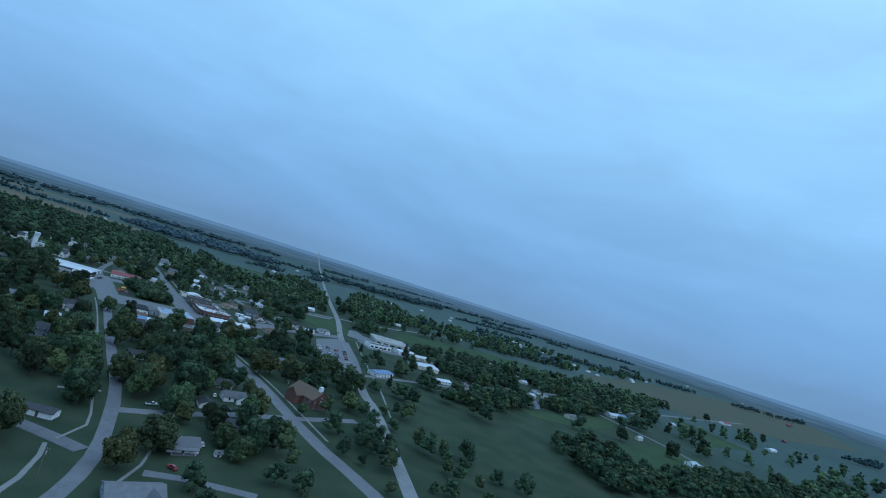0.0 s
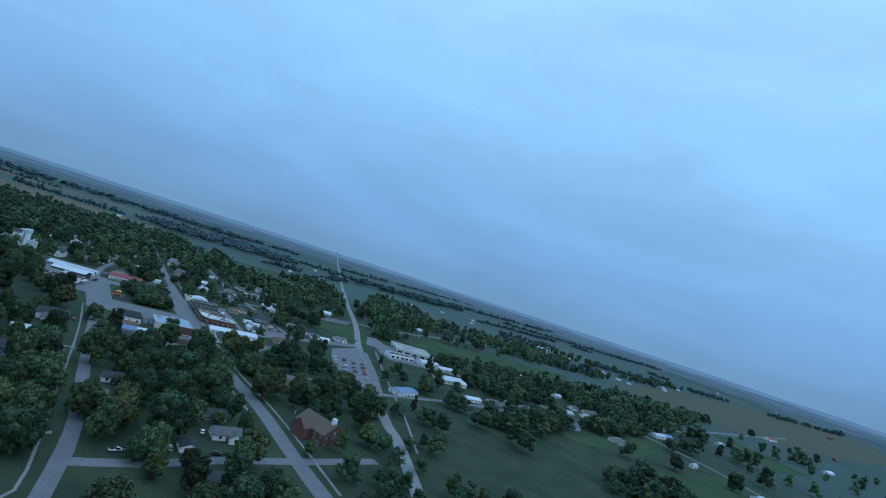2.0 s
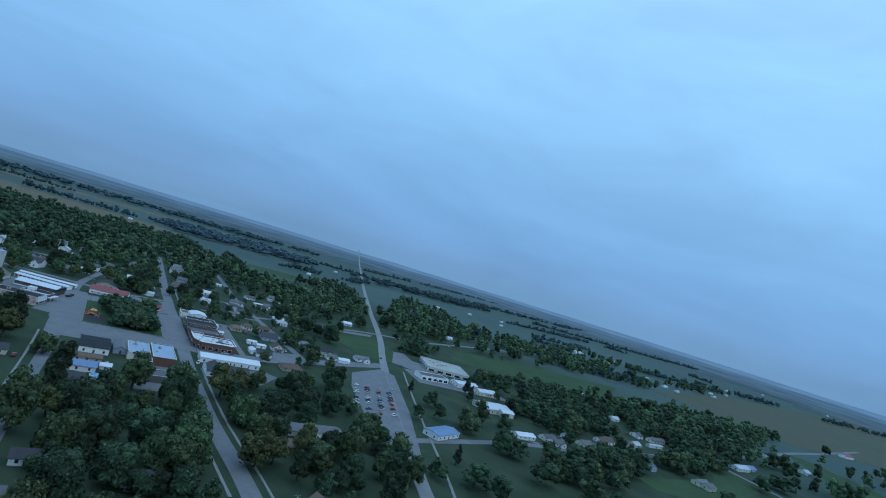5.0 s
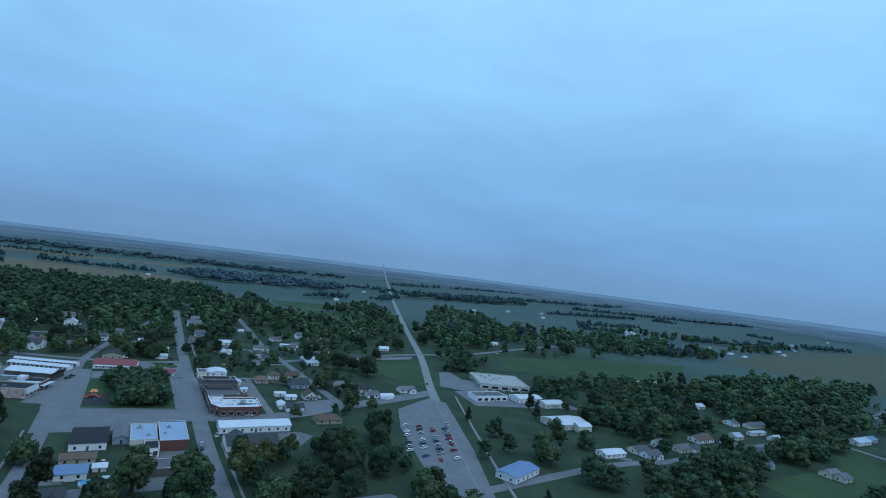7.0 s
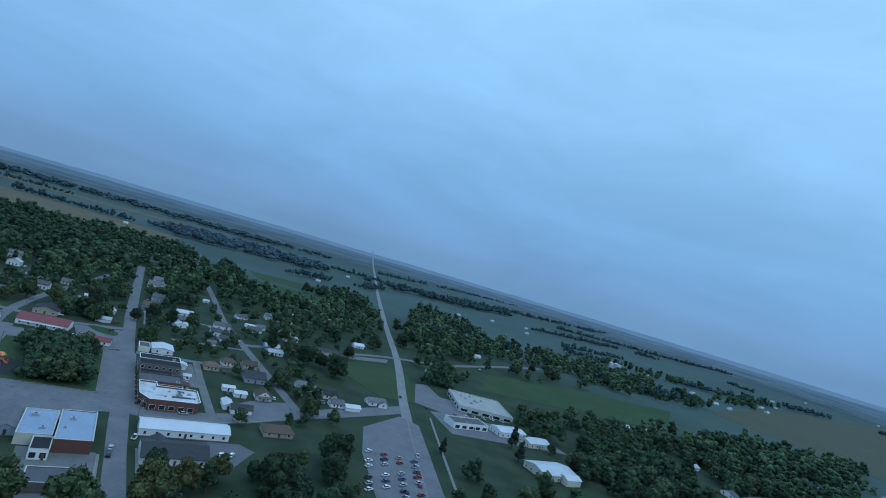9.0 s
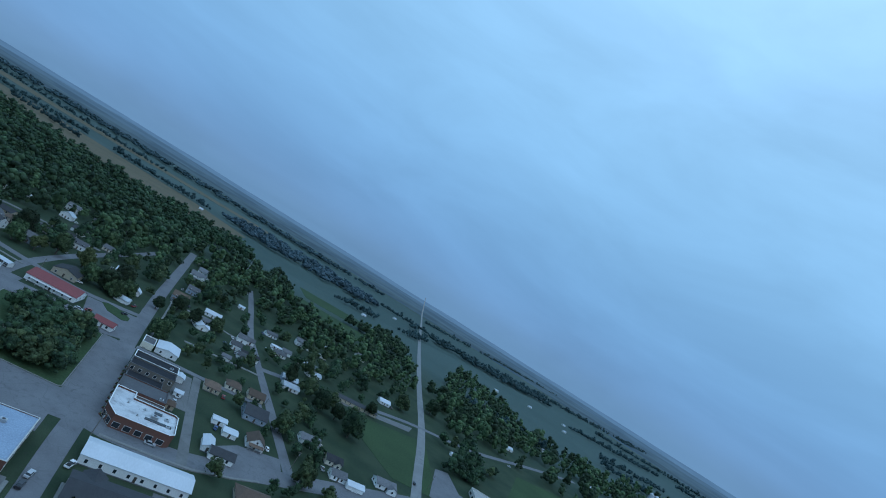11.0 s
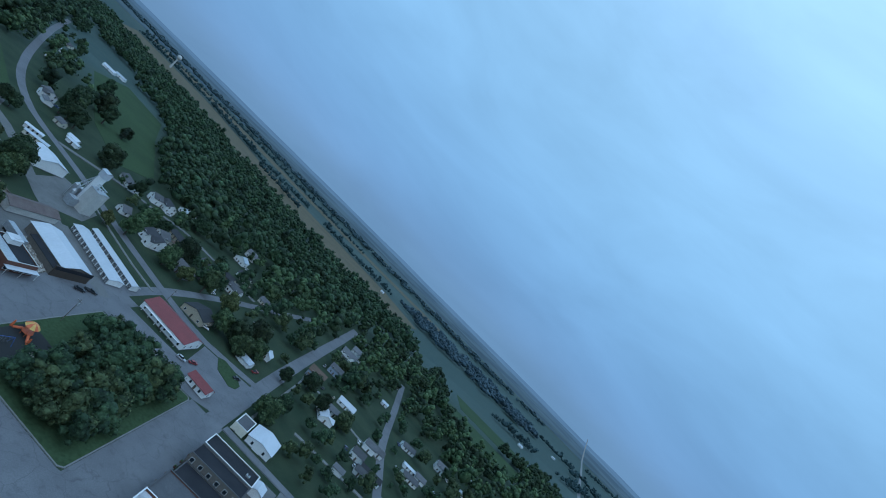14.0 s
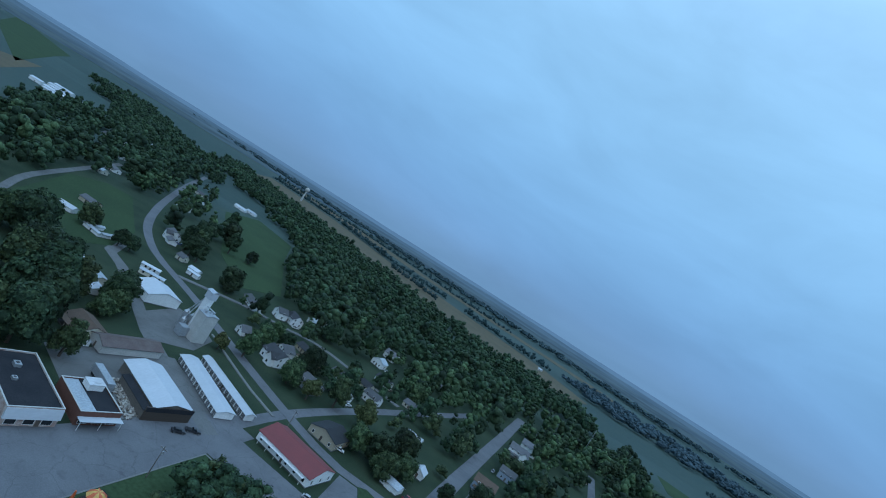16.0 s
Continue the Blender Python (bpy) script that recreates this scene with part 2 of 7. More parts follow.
M = {
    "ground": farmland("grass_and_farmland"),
    "concrete": paving("worn_concrete", (0.155, 0.155, 0.162), (0.105, 0.105, 0.112), (0.07, 0.07, 0.075), 11.0),
    "asphalt": paving("weathered_asphalt", (0.13, 0.13, 0.137), (0.09, 0.09, 0.096), (0.055, 0.055, 0.06), 9.0),
    "highway": paving("pale_highway_concrete", (0.21, 0.21, 0.207), (0.15, 0.15, 0.148), (0.09, 0.09, 0.09), 15.0),
    "gravel": paving("pale_gravel", (0.16, 0.158, 0.154), (0.10, 0.10, 0.096), (0.075, 0.075, 0.07), 14.0),
    "walk": surface("sidewalk_concrete", (0.2, 0.198, 0.19), (0.14, 0.14, 0.13), 0.3, 4.0, patch=0.7),
    "crop": surface("ripening_beans", (0.082, 0.082, 0.056), (0.064, 0.072, 0.046), 0.012, 0.9, patch=1.0, bump=0.5, streak=(1.0, 0.25, 1.0), rough=0.8, spec=0.06),
    "hay": surface("dry_stubble", (0.135, 0.108, 0.07), (0.1, 0.085, 0.055), 0.02, 0.9, patch=1.0, bump=0.4, rough=0.8, spec=0.06),
    "pasture": surface("green_pasture", (0.049, 0.080, 0.038), (0.036, 0.058, 0.030), 0.03, 0.8, patch=1.0, bump=0.4, rough=0.85, spec=0.04),
    "white": surface("white_siding", (0.74, 0.74, 0.73), (0.55, 0.55, 0.53), 0.6, 6.0, rough=0.6, patch=0.4, bump=0.1, spread=0.08),
    "cream": surface("cream_siding", (0.6, 0.56, 0.46), (0.45, 0.42, 0.35), 0.6, 6.0, rough=0.65, patch=0.5, bump=0.1, spread=0.12),
    "bluegrey": surface("blue_grey_siding", (0.26, 0.31, 0.37), (0.2, 0.24, 0.29), 0.6, 6.0, rough=0.65, patch=0.5, bump=0.1, spread=0.15),
    "tan": surface("tan_siding", (0.4, 0.34, 0.25), (0.3, 0.26, 0.2), 0.6, 6.0, rough=0.7, patch=0.5, bump=0.1, spread=0.15),
    "brick": surface("red_brick", (0.16, 0.072, 0.053), (0.11, 0.053, 0.042), 0.8, 9.0, patch=0.7, bump=0.3, spread=0.1),
    "paintedbrick": surface("flaking_painted_brick", (0.62, 0.55, 0.5), (0.27, 0.13, 0.1), 0.45, 5.0, patch=1.0, bump=0.3),
    "shingle": surface("grey_shingles", (0.12, 0.12, 0.125), (0.075, 0.075, 0.08), 0.5, 5.0, patch=0.7, bump=0.5, spread=0.35),
    "darkshingle": surface("black_shingles", (0.045, 0.046, 0.05), (0.03, 0.03, 0.033), 0.5, 5.0, patch=0.7, bump=0.5, spread=0.3),
    "brownshingle": surface("brown_shingles", (0.13, 0.085, 0.062), (0.085, 0.06, 0.045), 0.5, 5.0, patch=0.7, bump=0.5, spread=0.3),
    "blueroof": surface("blue_metal_roof", (0.12, 0.19, 0.31), (0.09, 0.14, 0.235), 0.4, 3.0, rough=0.45, patch=0.5, bump=0.1),
    "redroof": surface("red_roof", (0.22, 0.05, 0.05), (0.16, 0.042, 0.042), 0.3, 4.0, rough=0.6, patch=0.6, bump=0.3),
    "metalroof": surface("white_metal_roof", (0.5, 0.52, 0.55), (0.38, 0.4, 0.42), 0.15, 2.0, rough=0.5, patch=0.6, bump=0.05, spread=0.08, grain=0.05, streak=(1.0, 0.3, 1.0)),
    "silverroof": surface("galvanised_roof", (0.42, 0.45, 0.48), (0.3, 0.32, 0.34), 0.2, 2.0, rough=0.45, metal=0.3, patch=0.7, bump=0.1, spread=0.15),
    "slateroof": surface("dull_blue_grey_roof", (0.25, 0.32, 0.41), (0.19, 0.24, 0.31), 0.12, 2.0, rough=0.6, patch=0.7, bump=0.1),
    "rustroof": surface("rusty_tin_roof", (0.1, 0.065, 0.06), (0.14, 0.11, 0.1), 0.3, 3.0, rough=0.7, patch=0.9, bump=0.2),
    "whitemembrane": paving("white_roof_membrane", (0.62, 0.63, 0.64), (0.36, 0.36, 0.37), (0.1, 0.1, 0.1), 6.0),
    "tanroof": surface("tan_gravel_roof", (0.33, 0.32, 0.3), (0.24, 0.235, 0.22), 0.15, 3.0, patch=0.7, bump=0.2),
    "tar": surface("black_tar_roof", (0.02, 0.021, 0.025), (0.036, 0.036, 0.04), 0.2, 3.0, patch=0.7, bump=0.2, spec=0.15),
    "greytar": surface("grey_tar_roof", (0.1, 0.1, 0.105), (0.065, 0.065, 0.07), 0.2, 3.0, patch=0.8, bump=0.2),
    "glass": surface("dark_window_glass", (0.02, 0.025, 0.03), (0.03, 0.03, 0.035), 1.0, 3.0, rough=0.08, patch=0.3, bump=0.0, spec=0.6),
    "trim": surface("white_trim", (0.7, 0.7, 0.69), (0.55, 0.55, 0.53), 1.0, 6.0, rough=0.6, patch=0.4, bump=0.0),
    "door": surface("dark_door", (0.1, 0.075, 0.06), (0.07, 0.055, 0.045), 1.0, 6.0, rough=0.6, patch=0.4, bump=0.0, spread=0.5),
    "bark": surface("bark", (0.1, 0.08, 0.065), (0.06, 0.05, 0.04), 2.0, 12.0, patch=0.8, bump=0.6),
    "wood": surface("grey_weathered_wood", (0.16, 0.14, 0.12), (0.1, 0.09, 0.08), 1.5, 10.0, patch=0.8, bump=0.4),
    "steel": surface("galvanised_steel", (0.45, 0.46, 0.47), (0.33, 0.34, 0.35), 0.7, 6.0, rough=0.4, metal=0.6, patch=0.6, bump=0.1),
    "silo": surface("pale_grey_concrete", (0.5, 0.49, 0.46), (0.36, 0.35, 0.33), 0.3, 4.0, patch=0.7, bump=0.2),
    "rubber": surface("black_rubber", (0.02, 0.02, 0.02), (0.03, 0.03, 0.03), 2.0, 9.0, patch=0.5, bump=0.2),
    "leaf": foliage("leaves_mid_green", (0.024, 0.043, 0.021), (0.084, 0.122, 0.054)),
    "leafdark": foliage("leaves_dark_green", (0.015, 0.03, 0.017), (0.047, 0.077, 0.037), 0.42),
    "leaflight": foliage("leaves_yellow_green", (0.042, 0.06, 0.024), (0.11, 0.13, 0.054)),
    # far foliage: the pale blue of distance haze is painted into the leaves
    "leafhazy": foliage("leaves_haze_tinted", (0.029, 0.054, 0.06), (0.053, 0.09, 0.1), 0.2),
    "needle": foliage("needles_blue_green", (0.02, 0.033, 0.022), (0.04, 0.057, 0.04)),
}

# ---- building blocks ----


def part(name, bm, material, parent=None, label=""):
    """Links a bmesh as one mesh object, under a thing or a part if one is given."""
    me = bpy.data.meshes.new(name)
    bm.to_mesh(me)
    bm.free()
    me.materials.append(M[material] if isinstance(material, str) else material)
    ob = new(name, me)
    if parent is not None:
        ob.parent = parent
    return tagged(ob, label) if label else ob


def root(name, x, y, z=0.0, rot=0.0, label="", category="", group="", kind=""):
    ob = new(name)
    ob.empty_display_size = 0.5
    ob.matrix_basis = pose(x, y, z, 0, 0, rot)
    return tagged(ob, label, category, group, kind)


def hexa(bm, low, high):
    """A solid between two quads given as four corners each, in the same order."""
    v = [bm.verts.new(p) for p in (*low, *high)]
    for ids in ((3, 2, 1, 0), (4, 5, 6, 7), (0, 1, 5, 4), (1, 2, 6, 5), (2, 3, 7, 6), (3, 0, 4, 7)):
        bm.faces.new([v[i] for i in ids])


def box(bm, x0, y0, z0, x1, y1, z1):
    hexa(bm, ((x0, y0, z0), (x1, y0, z0), (x1, y1, z0), (x0, y1, z0)), ((x0, y0, z1), (x1, y0, z1), (x1, y1, z1), (x0, y1, z1)))


def boxed(*dims):
    bm = bmesh.new()
    box(bm, *dims)
    return bm


def prism(bm, ring, z0, z1):
    """An upright solid over a ring of (x, y), counter-clockwise."""
    low = [bm.verts.new((x, y, z0)) for x, y in ring]
    top = [bm.verts.new((x, y, z1)) for x, y in ring]
    bm.faces.new(low[::-1]), bm.faces.new(top)
    for i in range(len(ring)):
        j = (i + 1) % len(ring)
        bm.faces.new((low[i], low[j], top[j], top[i]))


def tube(bm, a, b, r0, r1, sides=8):
    a, b = Vector(a), Vector(b)
    way = (b - a).normalized()
    u = way.orthogonal().normalized()
    v = way.cross(u)
    rings = []
    for at, r in ((a, r0), (b, r1)):
        rings.append([bm.verts.new(at + r * (math.cos(k * math.tau / sides) * u + math.sin(k * math.tau / sides) * v)) for k in range(sides)])
    for k in range(sides):
        j = (k + 1) % sides
        bm.faces.new((rings[0][k], rings[0][j], rings[1][j], rings[1][k]))
    bm.faces.new(rings[0][::-1]), bm.faces.new(rings[1])


FOOTPRINTS = []  # centre x, y, half sizes, turn: where nothing else may stand
LANES = []  # road pieces: x0, y0, x1, y1, half width
OPEN_RINGS = []  # outlines of lots and fields kept free of scattered trees
OPEN = []  # lawns and lots kept free of scattered trees: x0, y0, x1, y1


def claim(x, y, w, d, rot=0.0):
    FOOTPRINTS.append((x, y, w / 2, d / 2, radians(rot)))


def is_free(x, y, r):
    for cx, cy, hw, hd, a in FOOTPRINTS:
        dx, dy = x - cx, y - cy
        u, v = dx * math.cos(a) + dy * math.sin(a), -dx * math.sin(a) + dy * math.cos(a)
        if abs(u) < hw + r and abs(v) < hd + r:
            return False
    for x0, y0, x1, y1, half in LANES:
        ex, ey = x1 - x0, y1 - y0
        k = min(1, max(0, ((x - x0) * ex + (y - y0) * ey) / (ex * ex + ey * ey)))
        if (x - x0 - k * ex) ** 2 + (y - y0 - k * ey) ** 2 < (half + r) ** 2:
            return False
    if any(x0 - r < x < x1 + r and y0 - r < y < y1 + r for x0, y0, x1, y1 in OPEN):
        return False
    around = ((x, y), (x - r, y), (x + r, y), (x, y - r), (x, y + r))
    return not any(inside(px, py, ring) for ring in OPEN_RINGS for px, py in around)


def inside(x, y, ring):
    hit = False
    for (x0, y0), (x1, y1) in zip(ring, ring[1:] + ring[:1]):
        if (y0 > y) != (y1 > y) and x < (x1 - x0) * (y - y0) / (y1 - y0) + x0:
            hit = not hit
    return hit


ROAD_LEVEL = [0.05]


def ribbon(name, points, width, material, label, category, thick=0.06, z=None, kind="structure"):
    """A road or path: a slab that follows a line of (x, y) with bevelled edges."""
    if z is None:
        ROAD_LEVEL[0] += 0.006
        z = ROAD_LEVEL[0]
    pts = [Vector(p) for p in points]
    fine = []
    for i in range(len(pts) - 1):
        steps = max(1, int((pts[i + 1] - pts[i]).length // 12))
        p0, p1, p2, p3 = pts[max(i - 1, 0)], pts[i], pts[i + 1], pts[min(i + 2, len(pts) - 1)]
        for s in range(steps):
            u = s / steps
            fine.append(0.5 * (2 * p1 + (p2 - p0) * u + (2 * p0 - 5 * p1 + 4 * p2 - p3) * u * u + (3 * p1 - p0 - 3 * p2 + p3) * u**3))
    fine.append(pts[-1])
    bm = bmesh.new()
    rows = []
    for i, p in enumerate(fine):
        way = (fine[min(i + 1, len(fine) - 1)] - fine[max(i - 1, 0)]).normalized()
        side = Vector((-way.y, way.x))
        half = width / 2 + 0.25 * noise.noise((p.x * 0.05, p.y * 0.05, width))
        rows.append([bm.verts.new((*(p + side * k), h)) for k, h in ((half + 0.1, -0.05), (half, z), (0, z + 0.02), (-half, z), (-half - 0.1, -0.05))])
    for a, b in zip(rows, rows[1:]):
        for k in range(4):
            bm.faces.new((a[k], a[k + 1], b[k + 1], b[k]))
    for a, b in zip(points, points[1:]):
        LANES.append((*a, *b, width / 2))
    return tagged(part(name, bm, material), label, category, kind=kind)


def lot(name, ring, material, label, category="lot", z=None, top=None):
    if z is None:
        ROAD_LEVEL[0] += 0.006
        z = ROAD_LEVEL[0]
    bm = bmesh.new()
    prism(bm, ring, -0.05, top or z)
    OPEN_RINGS.append(ring)
    return tagged(part(name, bm, material), label, category, kind="structure")


def window(parent, x, y, z, w, h, face, frame_mat="trim"):
    """A framed window on the wall face 's', 'n', 'e' or 'w' at the wall point x, y, its sill at z."""
    out = {"s": (0, -1), "n": (0, 1), "e": (1, 0), "w": (-1, 0)}[face]
    along = (abs(out[1]), abs(out[0]))

    def slab(a0, a1, z0, z1, d0, d1):
        xs = sorted((x + along[0] * a0 + out[0] * d0, x + along[0] * a1 + out[0] * d1))
        ys = sorted((y + along[1] * a0 + out[1] * d0, y + along[1] * a1 + out[1] * d1))
        return xs[0], ys[0], z0, xs[1], ys[1], z1

    bm = bmesh.new()
    for dims in ((-w / 2 - 0.1, -w / 2, z - 0.1, z + h + 0.1), (w / 2, w / 2 + 0.1, z - 0.1, z + h + 0.1), (-w / 2, w / 2, z + h, z + h + 0.1), (-w / 2, w / 2, z - 0.1, z)):
        box(bm, *slab(*dims, -0.02, 0.06))
    win = part("window", bm, frame_mat, parent)
    part("pane", boxed(*slab(-w / 2, w / 2, z, z + h, -0.02, 0.02)), "glass", win)
    return win


def slopes(name, w, d, eave, rise, over, thick, material, parent, ridge="x", hip=0.0, shift=0.0, label=""):
    """A gable or hip roof with thickness; ridge along x or y; hip: how far the ridge ends draw in."""
    a, b = (w, d) if ridge == "x" else (d, w)
    ha, hb = a / 2 + over, b / 2 + over
    drop = rise * over / (b / 2)
    bm = bmesh.new()

    def vert(u, v, z):
        return bm.verts.new((u, v + shift, z) if ridge == "x" else (-v + shift, u, z))

    layers = []
    for dz in (0, thick):
        layers.append([vert(-ha, -hb, eave - drop + dz), vert(ha, -hb, eave - drop + dz), vert(ha - hip, 0, eave + rise + dz), vert(-ha + hip, 0, eave + rise + dz), vert(-ha, hb, eave - drop + dz), vert(ha, hb, eave - drop + dz)])
    lo, hi = layers
    faces = [(0, 1, 2, 3), (5, 4, 3, 2)]
    if hip:
        faces += [(1, 5, 2), (4, 0, 3)]
    for ids in faces:
        bm.faces.new([hi[i] for i in ids])
        bm.faces.new([lo[i] for i in ids[::-1]])
    rim = [(0, 1), (5, 4), (1, 5), (4, 0)] if hip else [(0, 1), (1, 2), (2, 5), (5, 4), (4, 3), (3, 0)]
    for i, j in rim:
        bm.faces.new((lo[i], lo[j], hi[j], hi[i]))
    return part(name, bm, material, parent, label)


def gabled_walls(w, d, eave, rise, ridge="x", hip=0.0):
    bm = bmesh.new()
    x, y = w / 2, d / 2
    if hip:
        box(bm, -x, -y, 0, x, y, eave)
        return bm
    if ridge == "x":
        ring = [(-y, 0), (y, 0), (y, eave), (0, eave + rise - 0.02), (-y, eave)]
        ends = [[bm.verts.new((sx, v, z)) for v, z in ring] for sx in (-x, x)]
    else:
        ring = [(-x, 0), (x, 0), (x, eave), (0, eave + rise - 0.02), (-x, eave)]
        ends = [[bm.verts.new((v, sy, z)) for v, z in ring] for sy in (y, -y)]
    bm.faces.new(ends[0][::-1]), bm.faces.new(ends[1])
    for i in range(5):
        j = (i + 1) % 5
        bm.faces.new((ends[0][i], ends[0][j], ends[1][j], ends[1][i]))
    return bm


def house(x, y, w, d, rot=0.0, eave=2.9, rise=2.0, ridge="x", wall="white", roof="shingle", label="", hip=0.0, porch=None, wing=None, chimney=False, name="house", category="house", garage=False, group="houses of the town", windows=True):
    """A dwelling or shed with its walls, roof, door, windows and, where given, porch, wing and chimney."""
    r = root(name, x, y, 0, rot, label, category, group)
    claim(x, y, w + 0.8, d + 0.8, rot)
    part("wall", gabled_walls(w, d, eave, rise, ridge, hip), wall, r)
    part("foundation", boxed(-w / 2 - 0.05, -d / 2 - 0.05, -0.1, w / 2 + 0.05, d / 2 + 0.05, 0.35), "concrete", r)
    slopes("roof", w, d, eave, rise, 0.45, 0.16, roof, r, ridge, hip)
    if garage:
        # an open garage gets a dark panel that stands for the shade inside
        part("garage_door", boxed(-min(w, 5) * 0.38, -d / 2 - 0.06, 0.02, min(w, 5) * 0.38, -d / 2 + 0.02, 2.2), "darkshingle" if garage == "open" else "trim", r)
    else:
        part("door", boxed(-0.5, -d / 2 - 0.06, 0.35, 0.5, -d / 2 + 0.02, 2.4), "door", r)
    if windows:
        storeys = 1 if eave < 4.2 else 2
        for s in range(storeys):
            z = 1.1 + 2.8 * s
            count = max(1, int(w // 4.2))
            for k in range(count):
                wx = (k + 0.5) / count * w - w / 2
                if abs(wx) > 1.3 or s:
                    window(r, wx, -d / 2, z, 1.0, 1.3, "s")
                window(r, wx, d / 2, z, 1.0, 1.3, "n")
            count = max(1, int(d // 4.2))
            for k in range(count):
                wy = (k + 0.5) / count * d - d / 2
                window(r, -w / 2, wy, z, 1.0, 1.3, "w")
                window(r, w / 2, wy, z, 1.0, 1.3, "e")
        if not hip and rise > 2.4:
            if ridge == "y":
                window(r, 0, -d / 2, eave + 0.3, 0.9, 1.0, "s")
            else:
                window(r, -w / 2, 0, eave + 0.3, 0.9, 1.0, "w")
    if porch:
        side, depth = porch
        sy = -1 if side == "s" else 1
        y0, y1 = sorted((sy * d / 2, sy * (d / 2 + depth)))
        part("porch_floor", boxed(-w * 0.4, y0, 0, w * 0.4, y1, 0.35), "concrete", r)
        bm = bmesh.new()
        ya, yb = sy * d / 2, sy * (d / 2 + depth + 0.3)
        low = [(-w * 0.43, ya, 2.75), (w * 0.43, ya, 2.75), (w * 0.43, yb, 2.25), (-w * 0.43, yb, 2.25)]
        if sy > 0:
            hexa(bm, low, [(a, b, c + 0.14) for a, b, c in low])
        else:
            hexa(bm, low[::-1], [(a, b, c + 0.14) for a, b, c in low[::-1]])
        part("porch_roof", bm, roof, r)
        for k in (-0.38, 0, 0.38):
            yy = sy * (d / 2 + depth - 0.15)
            part("porch_post", boxed(k * w - 0.07, yy - 0.07, 0.35, k * w + 0.07, yy + 0.07, 2.35), "trim", r)
    if wing:
        wx, wy, ww, wd, wridge = wing
        bm = gabled_walls(ww, wd, eave * 0.95, rise * 0.8, wridge)
        bmesh.ops.translate(bm, vec=(wx, wy, 0), verts=bm.verts)
        part("wing_wall", bm, wall, r)
        rf = slopes("wing_roof", ww, wd, eave * 0.95, rise * 0.8, 0.4, 0.16, roof, r, wridge)
        rf.location = (wx, wy, 0)
        if wridge == "y":
            window(r, wx, wy - wd / 2, 1.1, 1.2, 1.3, "s")
    if chimney:
        part("chimney", boxed(w * 0.22, 0.3, eave, w * 0.22 + 0.7, 1.0, eave + rise + 0.9), "brick", r)
    return r


def block(x, y, w, d, h, roof="tar", wall="brick", label="", rot=0.0, parapet=0.6, front="", bays=3, units=0, awning="", name="commercial_building", category="building", storeys=1, sidewin=False, group="", name_roof="roof"):
    """A flat-roofed building with a parapet, shop windows on its fronts and machines on its roof."""
    r = root(name, x, y, 0, rot, label, category, group)
    claim(x, y, w + 0.6, d + 0.6, rot)
    hx, hy = w / 2, d / 2
    bm = bmesh.new()
    for dims in ((-hx, -hy, 0, hx, -hy + 0.3, h), (-hx, hy - 0.3, 0, hx, hy, h), (-hx, -hy + 0.3, 0, -hx + 0.3, hy - 0.3, h), (hx - 0.3, -hy + 0.3, 0, hx, hy - 0.3, h)):
        box(bm, *dims)
    part("wall", bm, wall, r)
    part(name_roof, boxed(-hx + 0.3, -hy + 0.3, h - parapet - 0.3, hx - 0.3, hy - 0.3, h - parapet), roof, r)
    cap = bmesh.new()
    for dims in ((-hx - 0.06, -hy - 0.06, hx + 0.06, -hy + 0.34), (-hx - 0.06, hy - 0.34, hx + 0.06, hy + 0.06), (-hx - 0.06, -hy + 0.34, -hx + 0.34, hy - 0.34), (hx - 0.34, -hy + 0.34, hx + 0.06, hy - 0.34)):
        box(cap, dims[0], dims[1], h, dims[2], dims[3], h + 0.1)
    part("coping", cap, "silo", r)
    for face in front:
        length = w if face in "sn" else d
        for s in range(storeys):
            for k in range(bays):
                a = ((k + 0.5) / bays - 0.5) * length
                px, py = {"s": (a, -hy), "n": (a, hy), "w": (-hx, a), "e": (hx, a)}[face]
                big = s == 0
                window(r, px, py, 0.7 if big else 3.7, length / bays * (0.62 if big else 0.4), 2.0 if big else 1.4, face)
        a = 0.5 / bays * length if bays % 2 == 0 else 0.5 * length / bays
        px, py = {"s": (a, -hy), "n": (a, hy), "w": (-hx, a), "e": (hx, a)}[face]
        e = 0.06
        part("door", boxed(px - (0.55 if face in "sn" else e), py - (e if face in "sn" else 0.55), 0.02, px + (0.55 if face in "sn" else e), py + (e if face in "sn" else 0.55), 2.3), "door", r)
        if awning:
            o = {"s": (0, -1), "n": (0, 1), "w": (-1, 0), "e": (1, 0)}[face]
            bm = bmesh.new()
            if face in "sn":
                y0, y1 = sorted((o[1] * hy, o[1] * (hy + 2.2)))
                box(bm, -hx, y0, 3.0, hx, y1, 3.15)
            else:
                x0, x1 = sorted((o[0] * hx, o[0] * (hx + 2.2)))
                box(bm, x0, -hy, 3.0, x1, hy, 3.15)
            part("awning", bm, awning, r)
    rng = random.Random(int(abs(x) * 7 + abs(y) * 3))
    for k in range(units):
        ux, uy = rng.uniform(-hx * 0.7, hx * 0.7), rng.uniform(-hy * 0.7, hy * 0.7)
        s = rng.uniform(0.6, 1.2)
        top = h - parapet
        u = part("rooftop_unit", boxed(ux - s, uy - s * 0.8, top, ux + s, uy + s * 0.8, top + s * 0.9), "steel", r)
        bm = bmesh.new()
        tube(bm, (ux, uy, top + s * 0.9), (ux, uy, top + s * 0.9 + 0.15), s * 0.5, s * 0.45, 10)
        part("fan_cowl", bm, "greytar", u)
    return r


